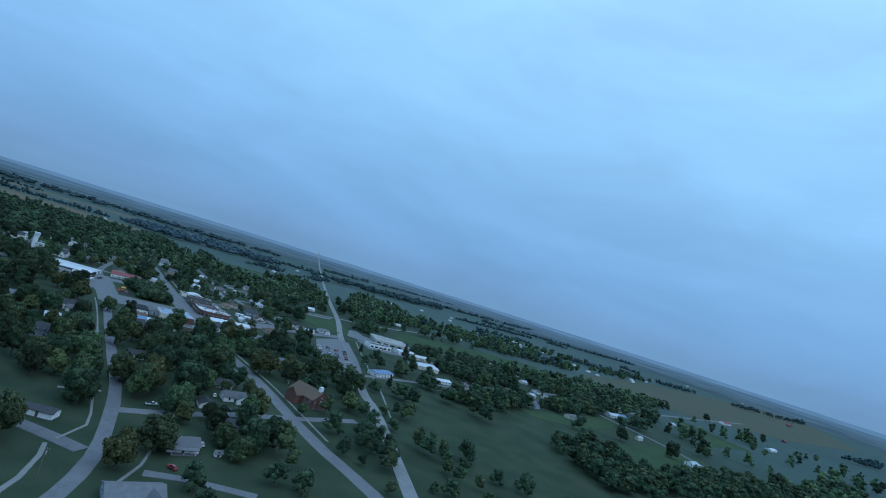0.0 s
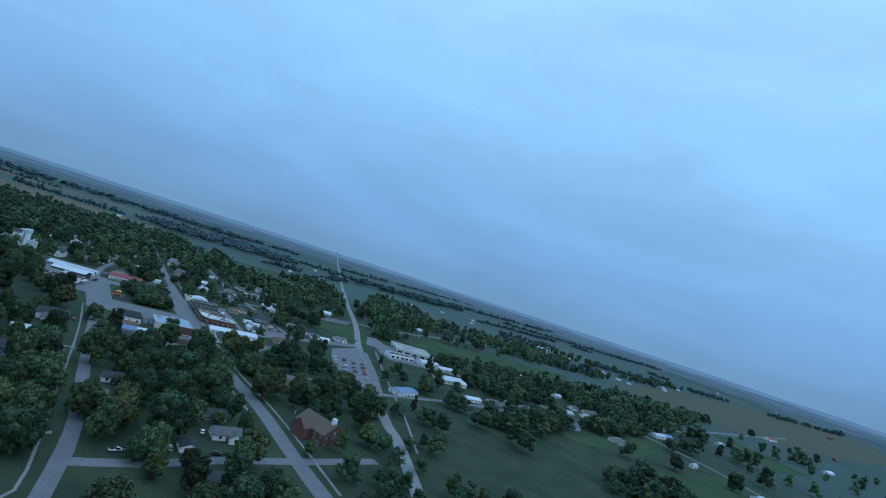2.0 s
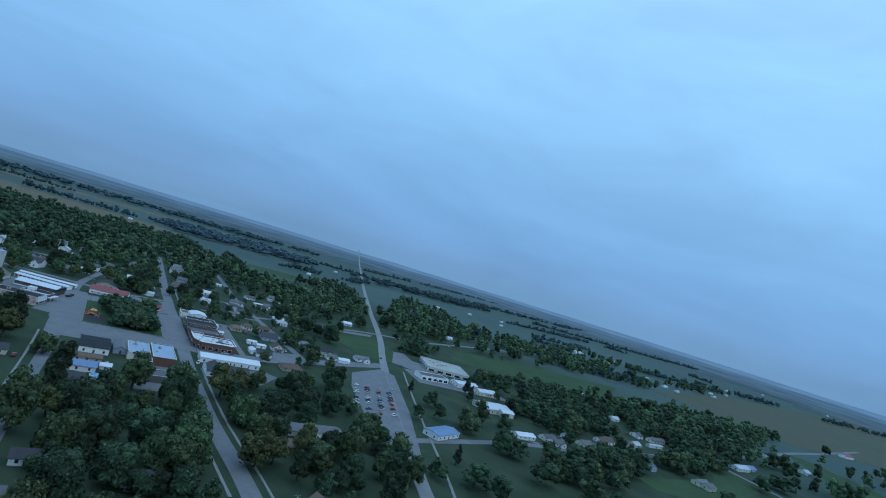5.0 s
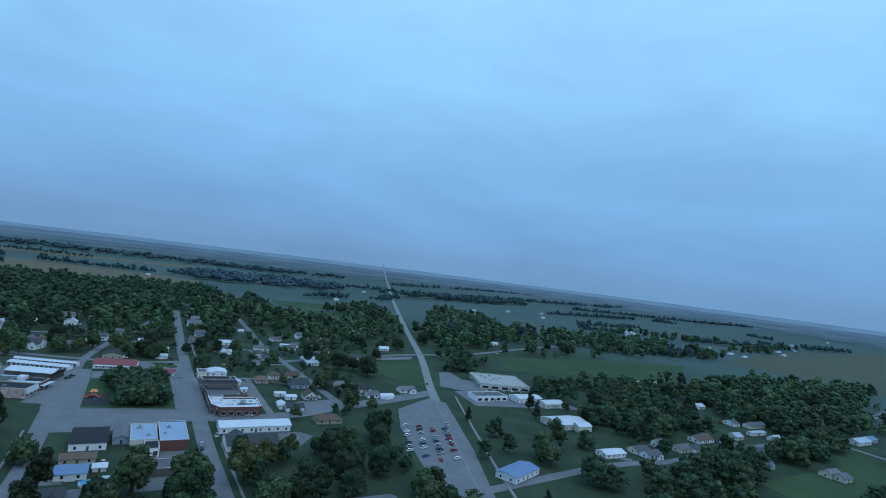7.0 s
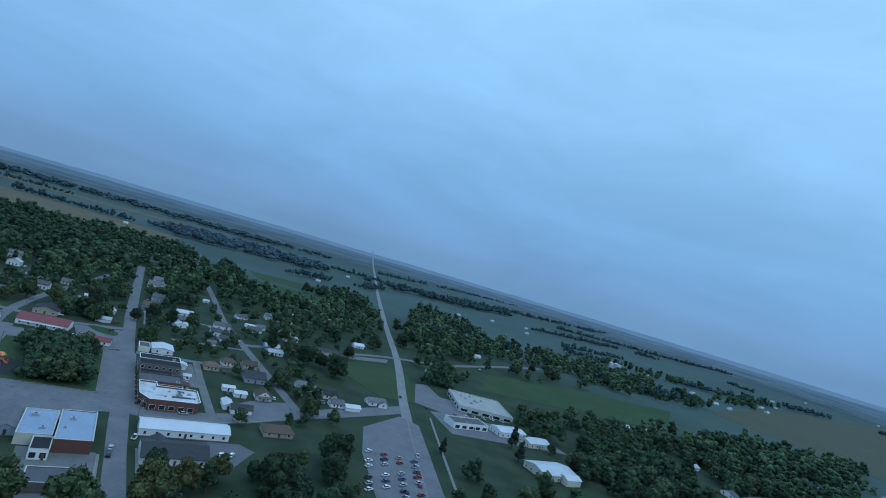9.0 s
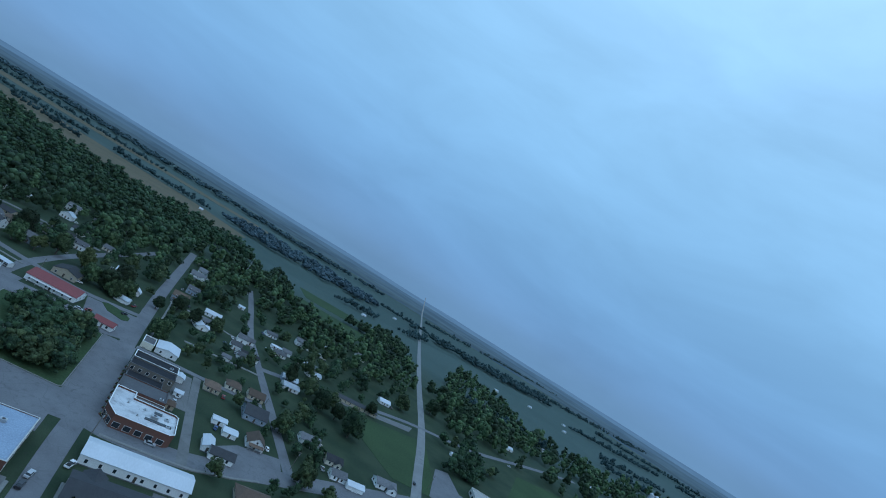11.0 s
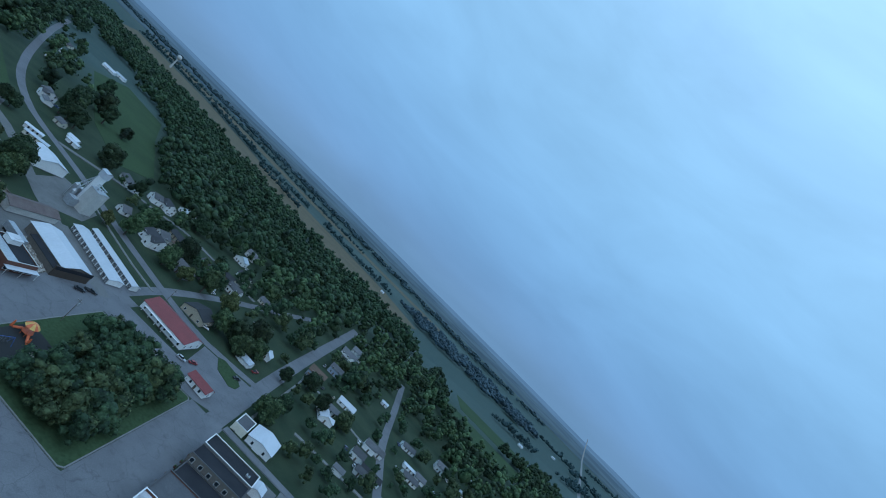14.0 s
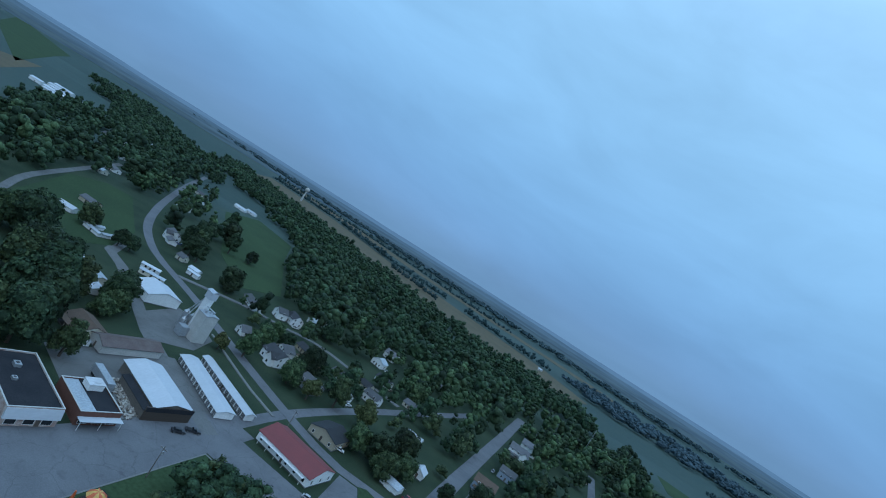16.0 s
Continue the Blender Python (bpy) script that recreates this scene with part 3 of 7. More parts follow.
def inset(ring, by):
    """The ring drawn in by a distance; counter-clockwise corners."""
    out = []
    n = len(ring)
    for i in range(n):
        a, b, c = Vector(ring[i - 1]), Vector(ring[i]), Vector(ring[(i + 1) % n])
        u, v = (b - a).normalized(), (c - b).normalized()
        nu, nv = Vector((-u.y, u.x)), Vector((-v.y, v.x))
        m = nu + nv
        out.append(tuple(b + m * (by / (1 + nu.dot(nv)))))
    return out


def ring_building(ring, h, roof, wall, label, parapet=0.6, coping="silo", faces=(), units=(), name="commercial_building", category="building"):
    """A flat-roofed building on any plan. faces: edge number, window count, sill, height of the windows."""
    cx, cy = sum(q[0] for q in ring) / len(ring), sum(q[1] for q in ring) / len(ring)
    ring = [(x - cx, y - cy) for x, y in ring]
    r = root(name, cx, cy, 0, 0, label, category)
    xs, ys = [q[0] for q in ring], [q[1] for q in ring]
    claim(cx + (max(xs) + min(xs)) / 2, cy + (max(ys) + min(ys)) / 2, max(xs) - min(xs) + 0.6, max(ys) - min(ys) + 0.6)
    inner, n = inset(ring, 0.3), len(ring)
    bm = bmesh.new()
    rows = [[bm.verts.new((x, y, z)) for x, y in pts] for pts, z in ((ring, 0), (ring, h), (inner, h), (inner, h - parapet - 0.2))]
    for a, b in zip(rows, rows[1:]):
        for i in range(n):
            j = (i + 1) % n
            bm.faces.new((a[i], a[j], b[j], b[i]))
    part("wall", bm, wall, r)
    bm = bmesh.new()
    prism(bm, inset(ring, 0.29), h - parapet - 0.15, h - parapet)
    part("roof", bm, roof, r)
    bm = bmesh.new()
    out, inn = inset(ring, -0.06), inset(ring, 0.36)
    rows = [[bm.verts.new((x, y, z)) for x, y in pts] for pts, z in ((out, h + 0.003), (out, h + 0.12), (inn, h + 0.12), (inn, h + 0.003))]
    for k in range(4):
        a, b = rows[k], rows[(k + 1) % 4]
        for i in range(n):
            j = (i + 1) % n
            bm.faces.new((a[i], a[j], b[j], b[i]))
    part("coping", bm, coping, r)
    for edge, count, sill, tall in faces:
        a, b = Vector(ring[edge]), Vector(ring[(edge + 1) % n])
        along = (b - a).normalized()
        outw = Vector((along.y, -along.x))
        for k in range(count):
            mid = a + (b - a) * ((k + 0.5) / count)
            wide = (b - a).length / count * (0.6 if tall > 1.7 else 0.36)
            for nm, d0, d1, grow, mat in (("window", -0.05, 0.06, 0.1, "trim"), ("pane", -0.05, 0.08, 0.0, "glass")):
                p0, p1 = mid - along * (wide / 2 + grow), mid + along * (wide / 2 + grow)
                bm = bmesh.new()
                low = [(*(p0 + outw * d1), sill - grow), (*(p1 + outw * d1), sill - grow), (*(p1 + outw * d0), sill - grow), (*(p0 + outw * d0), sill - grow)]
                hexa(bm, low, [(x, y, sill + tall + grow) for x, y, _ in low])
                win = part(nm, bm, mat, r if nm == "window" else win)
    for ux, uy, s in units:
        top = h - parapet
        u = part("rooftop_unit", boxed(ux - cx - s, uy - cy - s * 0.8, top, ux - cx + s, uy - cy + s * 0.8, top + s * 0.8), "steel", r)
        bm = bmesh.new()
        tube(bm, (ux - cx, uy - cy, top + s * 0.8), (ux - cx, uy - cy, top + s * 0.8 + 0.15), s * 0.5, s * 0.45, 10)
        part("fan_cowl", bm, "greytar", u)
    return r

# ---- ground, roads and lots ----
bm = bmesh.new()
EXTENT, CELL = 4700.0, 470.0
steps = int(2 * EXTENT / CELL)
grid = [[bm.verts.new((50 - EXTENT + i * CELL, -EXTENT + j * CELL, 0)) for i in range(steps + 1)] for j in range(steps + 1)]
for j in range(steps):
    for i in range(steps):
        bm.faces.new((grid[j][i], grid[j][i + 1], grid[j + 1][i + 1], grid[j + 1][i]))
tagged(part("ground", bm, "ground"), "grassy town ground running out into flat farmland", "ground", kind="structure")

ribbon("road", [(-520, -960), (-205, -520), (-124, -412), (-86, -346), (-73, -290), (-67.8, -245), (-66.6, -204), (-64.7, -154), (-63.2, -114), (-61, -66), (-60, -20), (-58, 60), (-57, 128), (-47, 187), (-34, 240), (-20, 292), (-8, 345)], 5.6, "concrete", "pale worn concrete street past lawns and houses", "street")
ribbon("road", [(48, -960), (26, -420), (17, -300), (16, -210), (11, -140), (10, -60), (11, 0), (12.5, 100), (14, 197), (19, 338), (23, 453)], 8.0, "concrete", "pale worn concrete street through the town centre", "street")
lot("parking_apron", [(0, -26), (17.2, -26), (17.2, 73), (0, 73)], "concrete", "wide concrete street apron with angled parking")
lot("parking_apron", [(-67, 4), (-49, 4), (-49, 99), (-64, 99)], "concrete", "wide concrete main street beside the park")
lot("parking_apron", [(-66, -37), (-30, -37.5), (2, -40), (2, -3), (-1.7, -3.4), (-49, 2.6), (-49, 12), (-66, 12)], "concrete", "wide concrete crossing at the corner of the park")
lot("parking_apron", [(-49, 73), (0, 73), (12, 78), (12, 124), (-20, 120), (-16, 92), (-52, 92)], "concrete", "cracked concrete forecourt of the red-roofed store")
ribbon("road", [(-62, -8), (-30, -12), (0, -14), (22, -22), (52, -22), (90, -8), (118, 2), (190, 30)], 13.0, "concrete", "pale concrete cross street south of the park", "street")
ribbon("road", [(-560, 600), (-452, 457), (-357, 338), (-297, 267), (-252, 221), (-211, 192), (-179, 180), (-153, 171), (-125, 159.5), (-95, 147), (-52, 131), (-22, 124), (12, 130)], 6.0, "concrete", "narrow pale street running out of town", "street")
ribbon("road", [(-56, 82), (-80, 91), (-98, 98.5), (-119, 108), (-147, 124.5), (-182, 144), (-199, 150), (-213, 168)], 6.5, "gravel", "gravel yard road past the grain elevator", "street")
lot("gravel_yard", [(-136, 117), (-113, 106), (-105, 122), (-112, 142), (-128, 150), (-142, 148)], "gravel", "pale gravel yard round the grain elevator")
ribbon("alley", [(51.5, -28), (51.6, 18), (51.8, 46), (52.3, 71)], 4.5, "gravel", "gravel alley behind the shops", "alley")
lot("gravel_yard", [(40, 22), (49.4, 22), (49.4, 66), (40, 66)], "gravel", "gravel yard behind the shops")
ribbon("road", [(97, 420), (94, 320), (90, 220), (92, 170), (96, 105), (100, 40), (103, -6)], 6.0, "concrete", "narrow concrete side street", "street")
lot("concrete_lot", [(62, -17), (98, -6), (99, 14), (76, 10), (62, -2)], "concrete", "bare concrete lot beside the cross street")
highway = ribbon("highway", [(-210, -960), (60, -310), (104, -189), (186, 20), (259, 186), (362, 446), (600, 1025), (960, 1880), (2020, 4430)], 7.4, "highway", "long straight two-lane highway into the distance", "highway")
ribbon("road", [(95, 140), (158, 160), (244, 190), (331, 204), (446, 254), (560, 300)], 7.0, "concrete", "pale side road crossing the highway", "street")
lot("concrete_lot", [(150, 148), (236, 164), (246, 180), (160, 158)], "gravel", "pale lot in front of the long low building")
lot("parking_lot", [(98, -152), (118, -168), (150, -95), (186, 0), (178, 14), (140, -12), (124, -50)], "concrete", "pale parking lot beside the highway")
lot("parking_lot", [(209, 50), (229, 30), (246, 24), (262, 66), (246, 74), (252, 108), (238, 104)], "concrete", "pale parking lot of the shopping centre")
lot("parking_lot", [(208, -8), (300, -26), (300, -4), (243, 34), (214, 34)], "concrete", "pale parking lot between the shops")
ribbon("road", [(120, -145), (222, -131), (271, -134), (347, -124), (400, -124), (520, -110), (646, -87), (810, -54), (935, -36), (1250, 20)], 6.5, "concrete", "pale residential road among houses", "street")
ribbon("road", [(480, -118), (475, -188), (471, -231), (440, -330)], 5.0, "concrete", "narrow residential lane", "street")
ribbon("road", [(-72, -283), (-45, -281), (-15, -274), (14, -271), (60, -264)], 6.0, "concrete", "residential cross street", "street")
ribbon("road", [(-84, -326), (-104, -305), (-128, -288), (-215, -235), (-420, -120)], 6.5, "asphalt", "dark patched side street", "street")
ribbon("driveway", [(-66, -342), (-53, -346), (-30, -358)], 4.5, "concrete", "concrete driveway", "driveway")
ribbon("driveway", [(-26, -276), (-28, -270)], 3.5, "concrete", "short concrete driveway", "driveway")
ribbon("driveway", [(265, -128), (262, -108)], 4.0, "concrete", "concrete driveway", "driveway")
ribbon("driveway", [(245, -127), (238, -122)], 4.0, "concrete", "concrete driveway", "driveway")
ribbon("driveway", [(-57, -98), (-46, -97)], 5.0, "gravel", "gravel driveway", "driveway")
ribbon("sidewalk", [(-128, -398), (-101, -348), (-95, -322)], 1.5, "walk", "concrete sidewalk beside the kerb", "sidewalk")
ribbon("sidewalk", [(-92, -318), (-82, -303), (-80, -290), (-77, -240), (-74, -190), (-70.5, -130), (-68.5, -75), (-68, -32)], 1.0, "walk", "narrow concrete sidewalk along the street", "sidewalk")
ribbon("sidewalk", [(25, -300), (24, -215), (18.5, -140), (17.5, -62)], 1.2, "walk", "narrow concrete sidewalk along the street", "sidewalk")
ribbon("sidewalk", [(-76, -352), (-66, -336), (-60, -320)], 1.2, "walk", "narrow curved concrete footpath", "sidewalk")
ribbon("sidewalk", [(-92, -262), (-75, -261)], 2.2, "walk", "concrete footpath to the street", "sidewalk")
ribbon("sidewalk", [(-95, -150), (-70, -148)], 1.6, "walk", "concrete footpath to the street", "sidewalk")
lot("park_lawn", [(-48.5, 3.2), (-1.5, -2.8), (-0.5, -1.4), (-0.5, 70), (-1.5, 71.5), (-48.5, 71.5)], "pasture", "mown park lawn inside a concrete kerb", z=0.2)
OPEN_RINGS.pop()
bm = bmesh.new()
outer = [(-48.9, 2.8), (-1.7, -3.2), (-0.1, -1.8), (-0.1, 70.4), (-1.4, 71.9), (-48.9, 71.9)]
inner = inset(outer, 0.45)
tops = [[bm.verts.new((x, y, z)) for x, y in pts] for pts, z in ((outer, 0), (outer, 0.3), (inner, 0.3), (inner, 0.1))]
for a, b in zip(tops, tops[1:]):
    for i in range(6):
        j = (i + 1) % 6
        bm.faces.new((a[i], a[j], b[j], b[i]))
tagged(part("kerb", bm, "walk"), "pale concrete kerb round the park", "kerb", kind="structure")
lot("grass_island", [(-12, 122), (-6.5, 111), (3, 106), (6, 109), (6, 115), (-1, 123), (-9, 125)], "pasture", "small kerbed grass island in the forecourt", z=0.25)
# farmland
lot("stubble_field", [(-530, 237), (-637, 319), (-943, 576), (-793, 352), (-640, 240)], "hay", "brown stubble field beyond the western woods", "field", top=0.12)
lot("pasture", [(-257, 131), (-326, 212), (-333, 249), (-316, 260), (-258, 214), (-236, 197), (-206, 156), (-203, 137), (-232, 112)], "pasture", "green paddock behind the grain elevator", "field", top=0.12)
lot("pasture", [(-840, 470), (-1330, 850), (-1640, 1100), (-2300, 1330), (-1450, 780)], "pasture", "wide green field in the west", "field", top=0.12)
ribbon("lane", [(-215, 88), (-257, 126), (-292, 161), (-341, 225), (-420, 330)], 4.5, "gravel", "pale gravel lane along the paddock", "lane")
lot("crop_field", [(868, 215), (890, 95), (905, -20), (1260, -80), (1900, -40), (3100, 560), (1360, 372)], "crop", "broad brownish field of ripening beans", "field", top=0.16)
lot("pasture", [(322, 118), (382, 192), (512, 200), (700, 170), (553, 72), (515, 76)], "pasture", "bright green pasture behind the shops", "field", top=0.12)
lot("pasture", [(-384, 453), (-402, 545), (-325, 520), (-262, 415), (-172, 285), (-178, 240), (-236, 283)], "pasture", "green pasture below the woods", "field", top=0.12)
lot("lawn", [(300, -172), (408, -168), (430, -154), (478, -150), (450, -185), (352, -214), (296, -192)], "pasture", "mown green lawn between houses", "lawn", top=0.12)
lot("lawn", [(300, -242), (345, -246), (477, -232), (468, -290), (330, -306)], "pasture", "mown green lawn behind trees", "lawn", top=0.12)
lot("pasture", [(612, -206), (760, -202), (790, -78), (776, -56), (700, -130), (660, -190)], "pasture", "green paddock beside the farm road", "field", top=0.12)
lot("pasture", [(140, 505), (180, 456), (251, 446), (302, 555), (180, 577)], "pasture", "green hay meadow between belts of trees", "field", top=0.12)
lot("pasture", [(200, 610), (330, 600), (345, 690), (200, 700)], "pasture", "green clearing beyond the trees", "field", top=0.12)
lot("pasture", [(180, 52), (214, 48), (250, 155), (160, 140)], "pasture", "mown green lot beside the highway", "field", top=0.12)
for ring in ([(-940, 1160), (-610, 1010), (-352, 890), (-200, 800), (60, 800), (105, 1010), (0, 1120), (-300, 1230), (-490, 1276), (-806, 1500), (-1145, 1552)], [(-1300, 1850), (-500, 1550), (200, 1520), (200, 1640), (-480, 1690), (-1300, 2030)]):
    lot("hay_strip", ring, "hay", "pale brown stubble strip between the woods", "field", top=0.3)
ribbon("lane", [(17, 75), (38, 73.5), (62, 72), (92, 71)], 4.6, "concrete", "concrete lane behind the shops", "lane")
ribbon("driveway", [(40, 122), (56, 122.5), (92, 124)], 2.6, "walk", "narrow concrete drive across a lawn", "driveway")
ribbon("driveway", [(22, 197), (45, 196), (70, 188), (90, 184)], 2.6, "walk", "narrow concrete drive", "driveway")
ribbon("lane", [(-40, 240), (-80, 242), (-108, 242), (-128, 227), (-150, 215), (-168, 196), (-180, 183)], 4.2, "gravel", "gravel lane between houses", "lane")
ribbon("sidewalk", [(94, -250), (122, -187), (150, -115), (184, -32), (205, 18)], 1.4, "walk", "narrow sidewalk beside the highway", "sidewalk")
ribbon("sidewalk", [(-57, 122), (-75, 128), (-97, 138), (-118, 148)], 1.3, "walk", "narrow sidewalk beside the street", "sidewalk")
ribbon("sidewalk", [(20, -27), (56, -27), (86, -16)], 1.3, "walk", "pale sidewalk beside the cross street", "sidewalk")
ribbon("sidewalk", [(20, 78), (22, 130), (24, 215)], 1.2, "walk", "narrow sidewalk along the street", "sidewalk")
ribbon("sidewalk", [(4, -70), (3.5, -140), (8, -215)], 1.2, "walk", "narrow sidewalk along the street", "sidewalk")

lot("gravel_yard", [(-112, 58), (-74, 44), (-62, 92), (-100, 106), (-104, 96)], "gravel", "gravel yard between the warehouse and storage rows", z=0.04)
lot("parking_apron", [(-77, 16), (-60, 10), (-57, 99), (-56, 116), (-62, 112), (-67, 84), (-70, 60), (-73, 38)], "concrete", "worn concrete apron before the west shops", z=0.048)
lot("gravel_yard", [(-22, -66), (3.5, -68), (4.5, -112), (-21, -113)], "gravel", "gravel yard behind the south shops", z=0.04)
lot("parking_lot", [(44, -50.5), (60, -50.5), (66, -58), (50, -80), (44, -78)], "asphalt", "small dark parking lot beside the clinic", z=0.045)

# ---- town centre ----
corner = ring_building([(17.2, -11.6), (21.4, -19), (43, -19), (45, -17), (45, -1), (43.5, 0.6), (25.6, 1.2), (25.6, 7.2), (17.2, 7.2)], 5.6, "whitemembrane", "brick", "red brick corner building with patched white membrane roof", 0.7, "trim", ((0, 2, 0.6, 2.2), (1, 5, 0.8, 2.0), (8, 4, 0.7, 2.1)), ((35.5, -8.5, 1.5), (40.5, -6.5, 1.0), (31, -4.5, 0.6), (24, -4, 0.5), (41.5, -12, 0.8), (29, -12, 0.5)))
for x0, y0, x1, y1 in ((0.5, -6.6, 11.5, -4.8), (3.5, 1.0, 6.8, 3.2)):
    hatch = part("skylight", boxed(x0, y0, 4.895, x1, y1, 5.25), "greytar", corner)
    part("skylight_glass", boxed(x0 + 0.25, y0 + 0.25, 5.254, x1 - 0.25, y1 - 0.25, 5.3), "glass", hatch)
ring_building([(25.9, 1.5), (38.5, 1.2), (38.5, 7.2), (25.9, 7.2)], 4.4, "greytar", "brick", "lower brick annex with grey tar roof", 0.4, "silo", (), ((33, 4, 0.7),))
ring_building([(17.3, 7.6), (38.3, 7.6), (38.3, 20.8), (17.3, 20.8)], 5.6, "greytar", "brick", "old brick storefront with dark grey tar roof", 0.4, "greytar", ((3, 3, 0.7, 2.2),), ((36, 10, 0.9),))
ring_building([(18.2, 21.2), (35, 21.2), (35, 33.8), (18.2, 33.8)], 3.6, "tar", "wood", "low weathered shop with black roof", 0.3, "greytar", ((3, 2, 0.7, 1.9),))
ring_building([(17.3, 34.2), (39.3, 34.2), (39.3, 43.4), (17.3, 43.4)], 6.4, "tar", "wood", "brown brick two-storey building with black roof", 0.4, "greytar", ((0, 6, 3.8, 1.4), (3, 2, 0.7, 2.2)))
ring_building([(17.4, 43.8), (39.6, 43.8), (39.6, 53.4), (17.4, 53.4)], 6.6, "tar", "wood", "brown brick two-storey building with black roof and pale coping", 0.4, "trim", ((3, 2, 0.7, 2.2), (2, 4, 3.8, 1.4)), ((36, 48, 0.8),))
house(41, 18.5, 4.5, 4.5, 0, 2.6, 1.2, "x", "tan", "brownshingle", "small brown outbuilding behind the shops", name="shed", category="shed", group="", windows=False, hip=1.5)
house(42, 55, 5, 6, 0, 2.8, 0.8, "y", "white", "metalroof", "small white storage shed behind the shops", name="shed", category="shed", garage=True, group="", windows=False)
house(43.5, 36, 4, 4, 0, 2.3, 0.8, "x", "white", "metalroof", "small white shack behind the shops", name="shed", category="shed", group="", windows=False)
house(32, 86, 12.5, 14, 0, 3.2, 1.2, "y", "white", "metalroof", "white metal-roofed shop shed", name="shop_shed", category="shed", garage=True, group="")
ring_building([(18, 79), (24.5, 79), (24.5, 91), (18, 91)], 3.4, "greytar", "cream", "small low office with dark flat roof", 0.3, "trim", ((3, 2, 0.8, 1.8),))
# long white metal building and the dark L behind it
house(36.5, -43.5, 37.5, 12, 0, 3.6, 1.6, "x", "white", "metalroof", "long white metal-clad building with low gable roof", name="long_building", category="building", group="")
house(30.5, -68, 25, 17, 0, 3.4, 2.4, "x", "white", "darkshingle", "white building with black shingle roof and front gable", wing=(-6, 6.5, 7, 8, "y"), name="clinic", category="building", group="")
house(-40, -54, 14.5, 22, 0, 3.8, 0.7, "x", "white", "tar", "white hall with black shingle roof", name="hall", category="building", group="")
house(-27, -49.5, 7, 18, 0, 3.0, 1.6, "y", "bluegrey", "shingle", "small grey gabled shed", name="shed", category="shed", group="")
block(-17.8, -53, 11.5, 24, 4.4, "slateroof", "cream", "low cream shop with blue-grey metal roof", front="n", bays=3, parapet=0.25, units=2)
block(-5, -55.5, 12.6, 29, 5.2, "slateroof", "brick", "brick shop with pale blue-grey metal roof", front="en", bays=4, parapet=0.25, units=2)
block(-10, -94, 13, 11, 3.6, "greytar", "wood", "low weathered building with grey flat roof", front="n", bays=2, parapet=0.25)
block(-14.6, -71, 6.2, 11, 4.0, "tar", "white", "low white annex with black roof behind the shops", front="s", bays=2, parapet=0.3)
# red-roofed store and its small neighbour
store = house(-34.5, 105.5, 27, 16, -8, 3.6, 2.6, "x", "white", "redroof", "white store with a large red roof", name="store", category="store", group="")
part("canopy", boxed(-11.5, -9.6, 2.6, 11.5, -7.55, 2.78), "trim", store)
for k in range(6):
    part("canopy_post", boxed(-11.2 + k * 4.45, -9.5, 0, -11.05 + k * 4.45, -9.35, 2.6), "trim", store)
house(-3, 82, 11, 6.5, -10, 3.0, 1.7, "x", "white", "redroof", "small white drive-in with red roof", name="drive_in", category="store", group="")
house(-37.5, 139, 14, 14, -5, 3.6, 2.2, "y", "tan", "darkshingle", "tan building with black roof", name="tan_building", category="building", group="")


def storage_row(x, y, w, d, rot, label):
    r = house(x, y, w, d, rot, 2.7, 0.8, "x", "white", "metalroof", label, name="storage_row", category="storage units", group="storage rows", windows=False)
    count = int(w // 2.9)
    for side in (-1, 1):
        for k in range(count):
            a = -w / 2 + (k + 0.5) * w / count
            y0, y1 = sorted((side * d / 2 - 0.02 * side, side * (d / 2 + 0.05)))
            door = part("roll_up_door", boxed(a - 1.1, y0, 0.36, a + 1.1, y1, 2.35), "shingle" if side < 0 else "darkshingle", r)
            bm = bmesh.new()
            for s in range(4):
                ya, yb = sorted((side * (d / 2 + 0.045), side * (d / 2 + 0.075)))
                box(bm, a - 1.05, ya, 0.6 + s * 0.45, a + 1.05, yb, 0.64 + s * 0.45)
            part("door_rib", bm, "trim", door)
    return r


# west side of main street
storage_row(-79.3, 102, 38.5, 7.6, -23.5, "long white row of storage units with roll-up doors")
storage_row(-77, 112.6, 41, 4.2, -21.5, "narrow white row of storage units with roll-up doors")
warehouse = house(-79.3, 75.8, 27, 13.5, -19, 4.4, 1.5, "x", "wood", "metalroof", "warehouse with white metal roof, dark front and lean-to", name="warehouse", category="warehouse", group="", windows=False)
part("front_parapet", boxed(13.6, -9.5, 0.05, 14.2, 7.2, 4.6), "door", warehouse)
part("fascia", boxed(14.22, -9.5, 3.2, 14.4, 7.2, 4.7), "tar", warehouse)
bm = bmesh.new()
hexa(bm, ((-6, -9.6, 0), (13.55, -9.6, 0), (13.55, -7.25, 0), (-6, -7.25, 0)), ((-6, -9.6, 3.0), (13.55, -9.6, 3.0), (13.55, -7.25, 3.6), (-6, -7.25, 3.6)))
part("lean_to", bm, "wood", warehouse)
bm = bmesh.new()
hexa(bm, ((-6.2, -9.8, 2.98), (13.5, -9.8, 2.98), (13.5, -7.3, 3.62), (-6.2, -7.3, 3.62)), ((-6.2, -9.8, 3.12), (13.5, -9.8, 3.12), (13.5, -7.3, 3.76), (-6.2, -7.3, 3.76)))
part("lean_to_roof", bm, "tar", warehouse)
shop = block(-78.2, 49.2, 17, 11.8, 4.4, "tar", "brick", "brick storefront with a grey and black tar roof", rot=-17, front="e", bays=3, parapet=0.35)
part("roof_patch", boxed(-8.1, -5.5, 4.056, 8.1, -1.2, 4.09), "silverroof", shop)
part("stair_house", boxed(-6.4, -0.6, 4.06, -2.4, 4.0, 6.0), "white", shop)
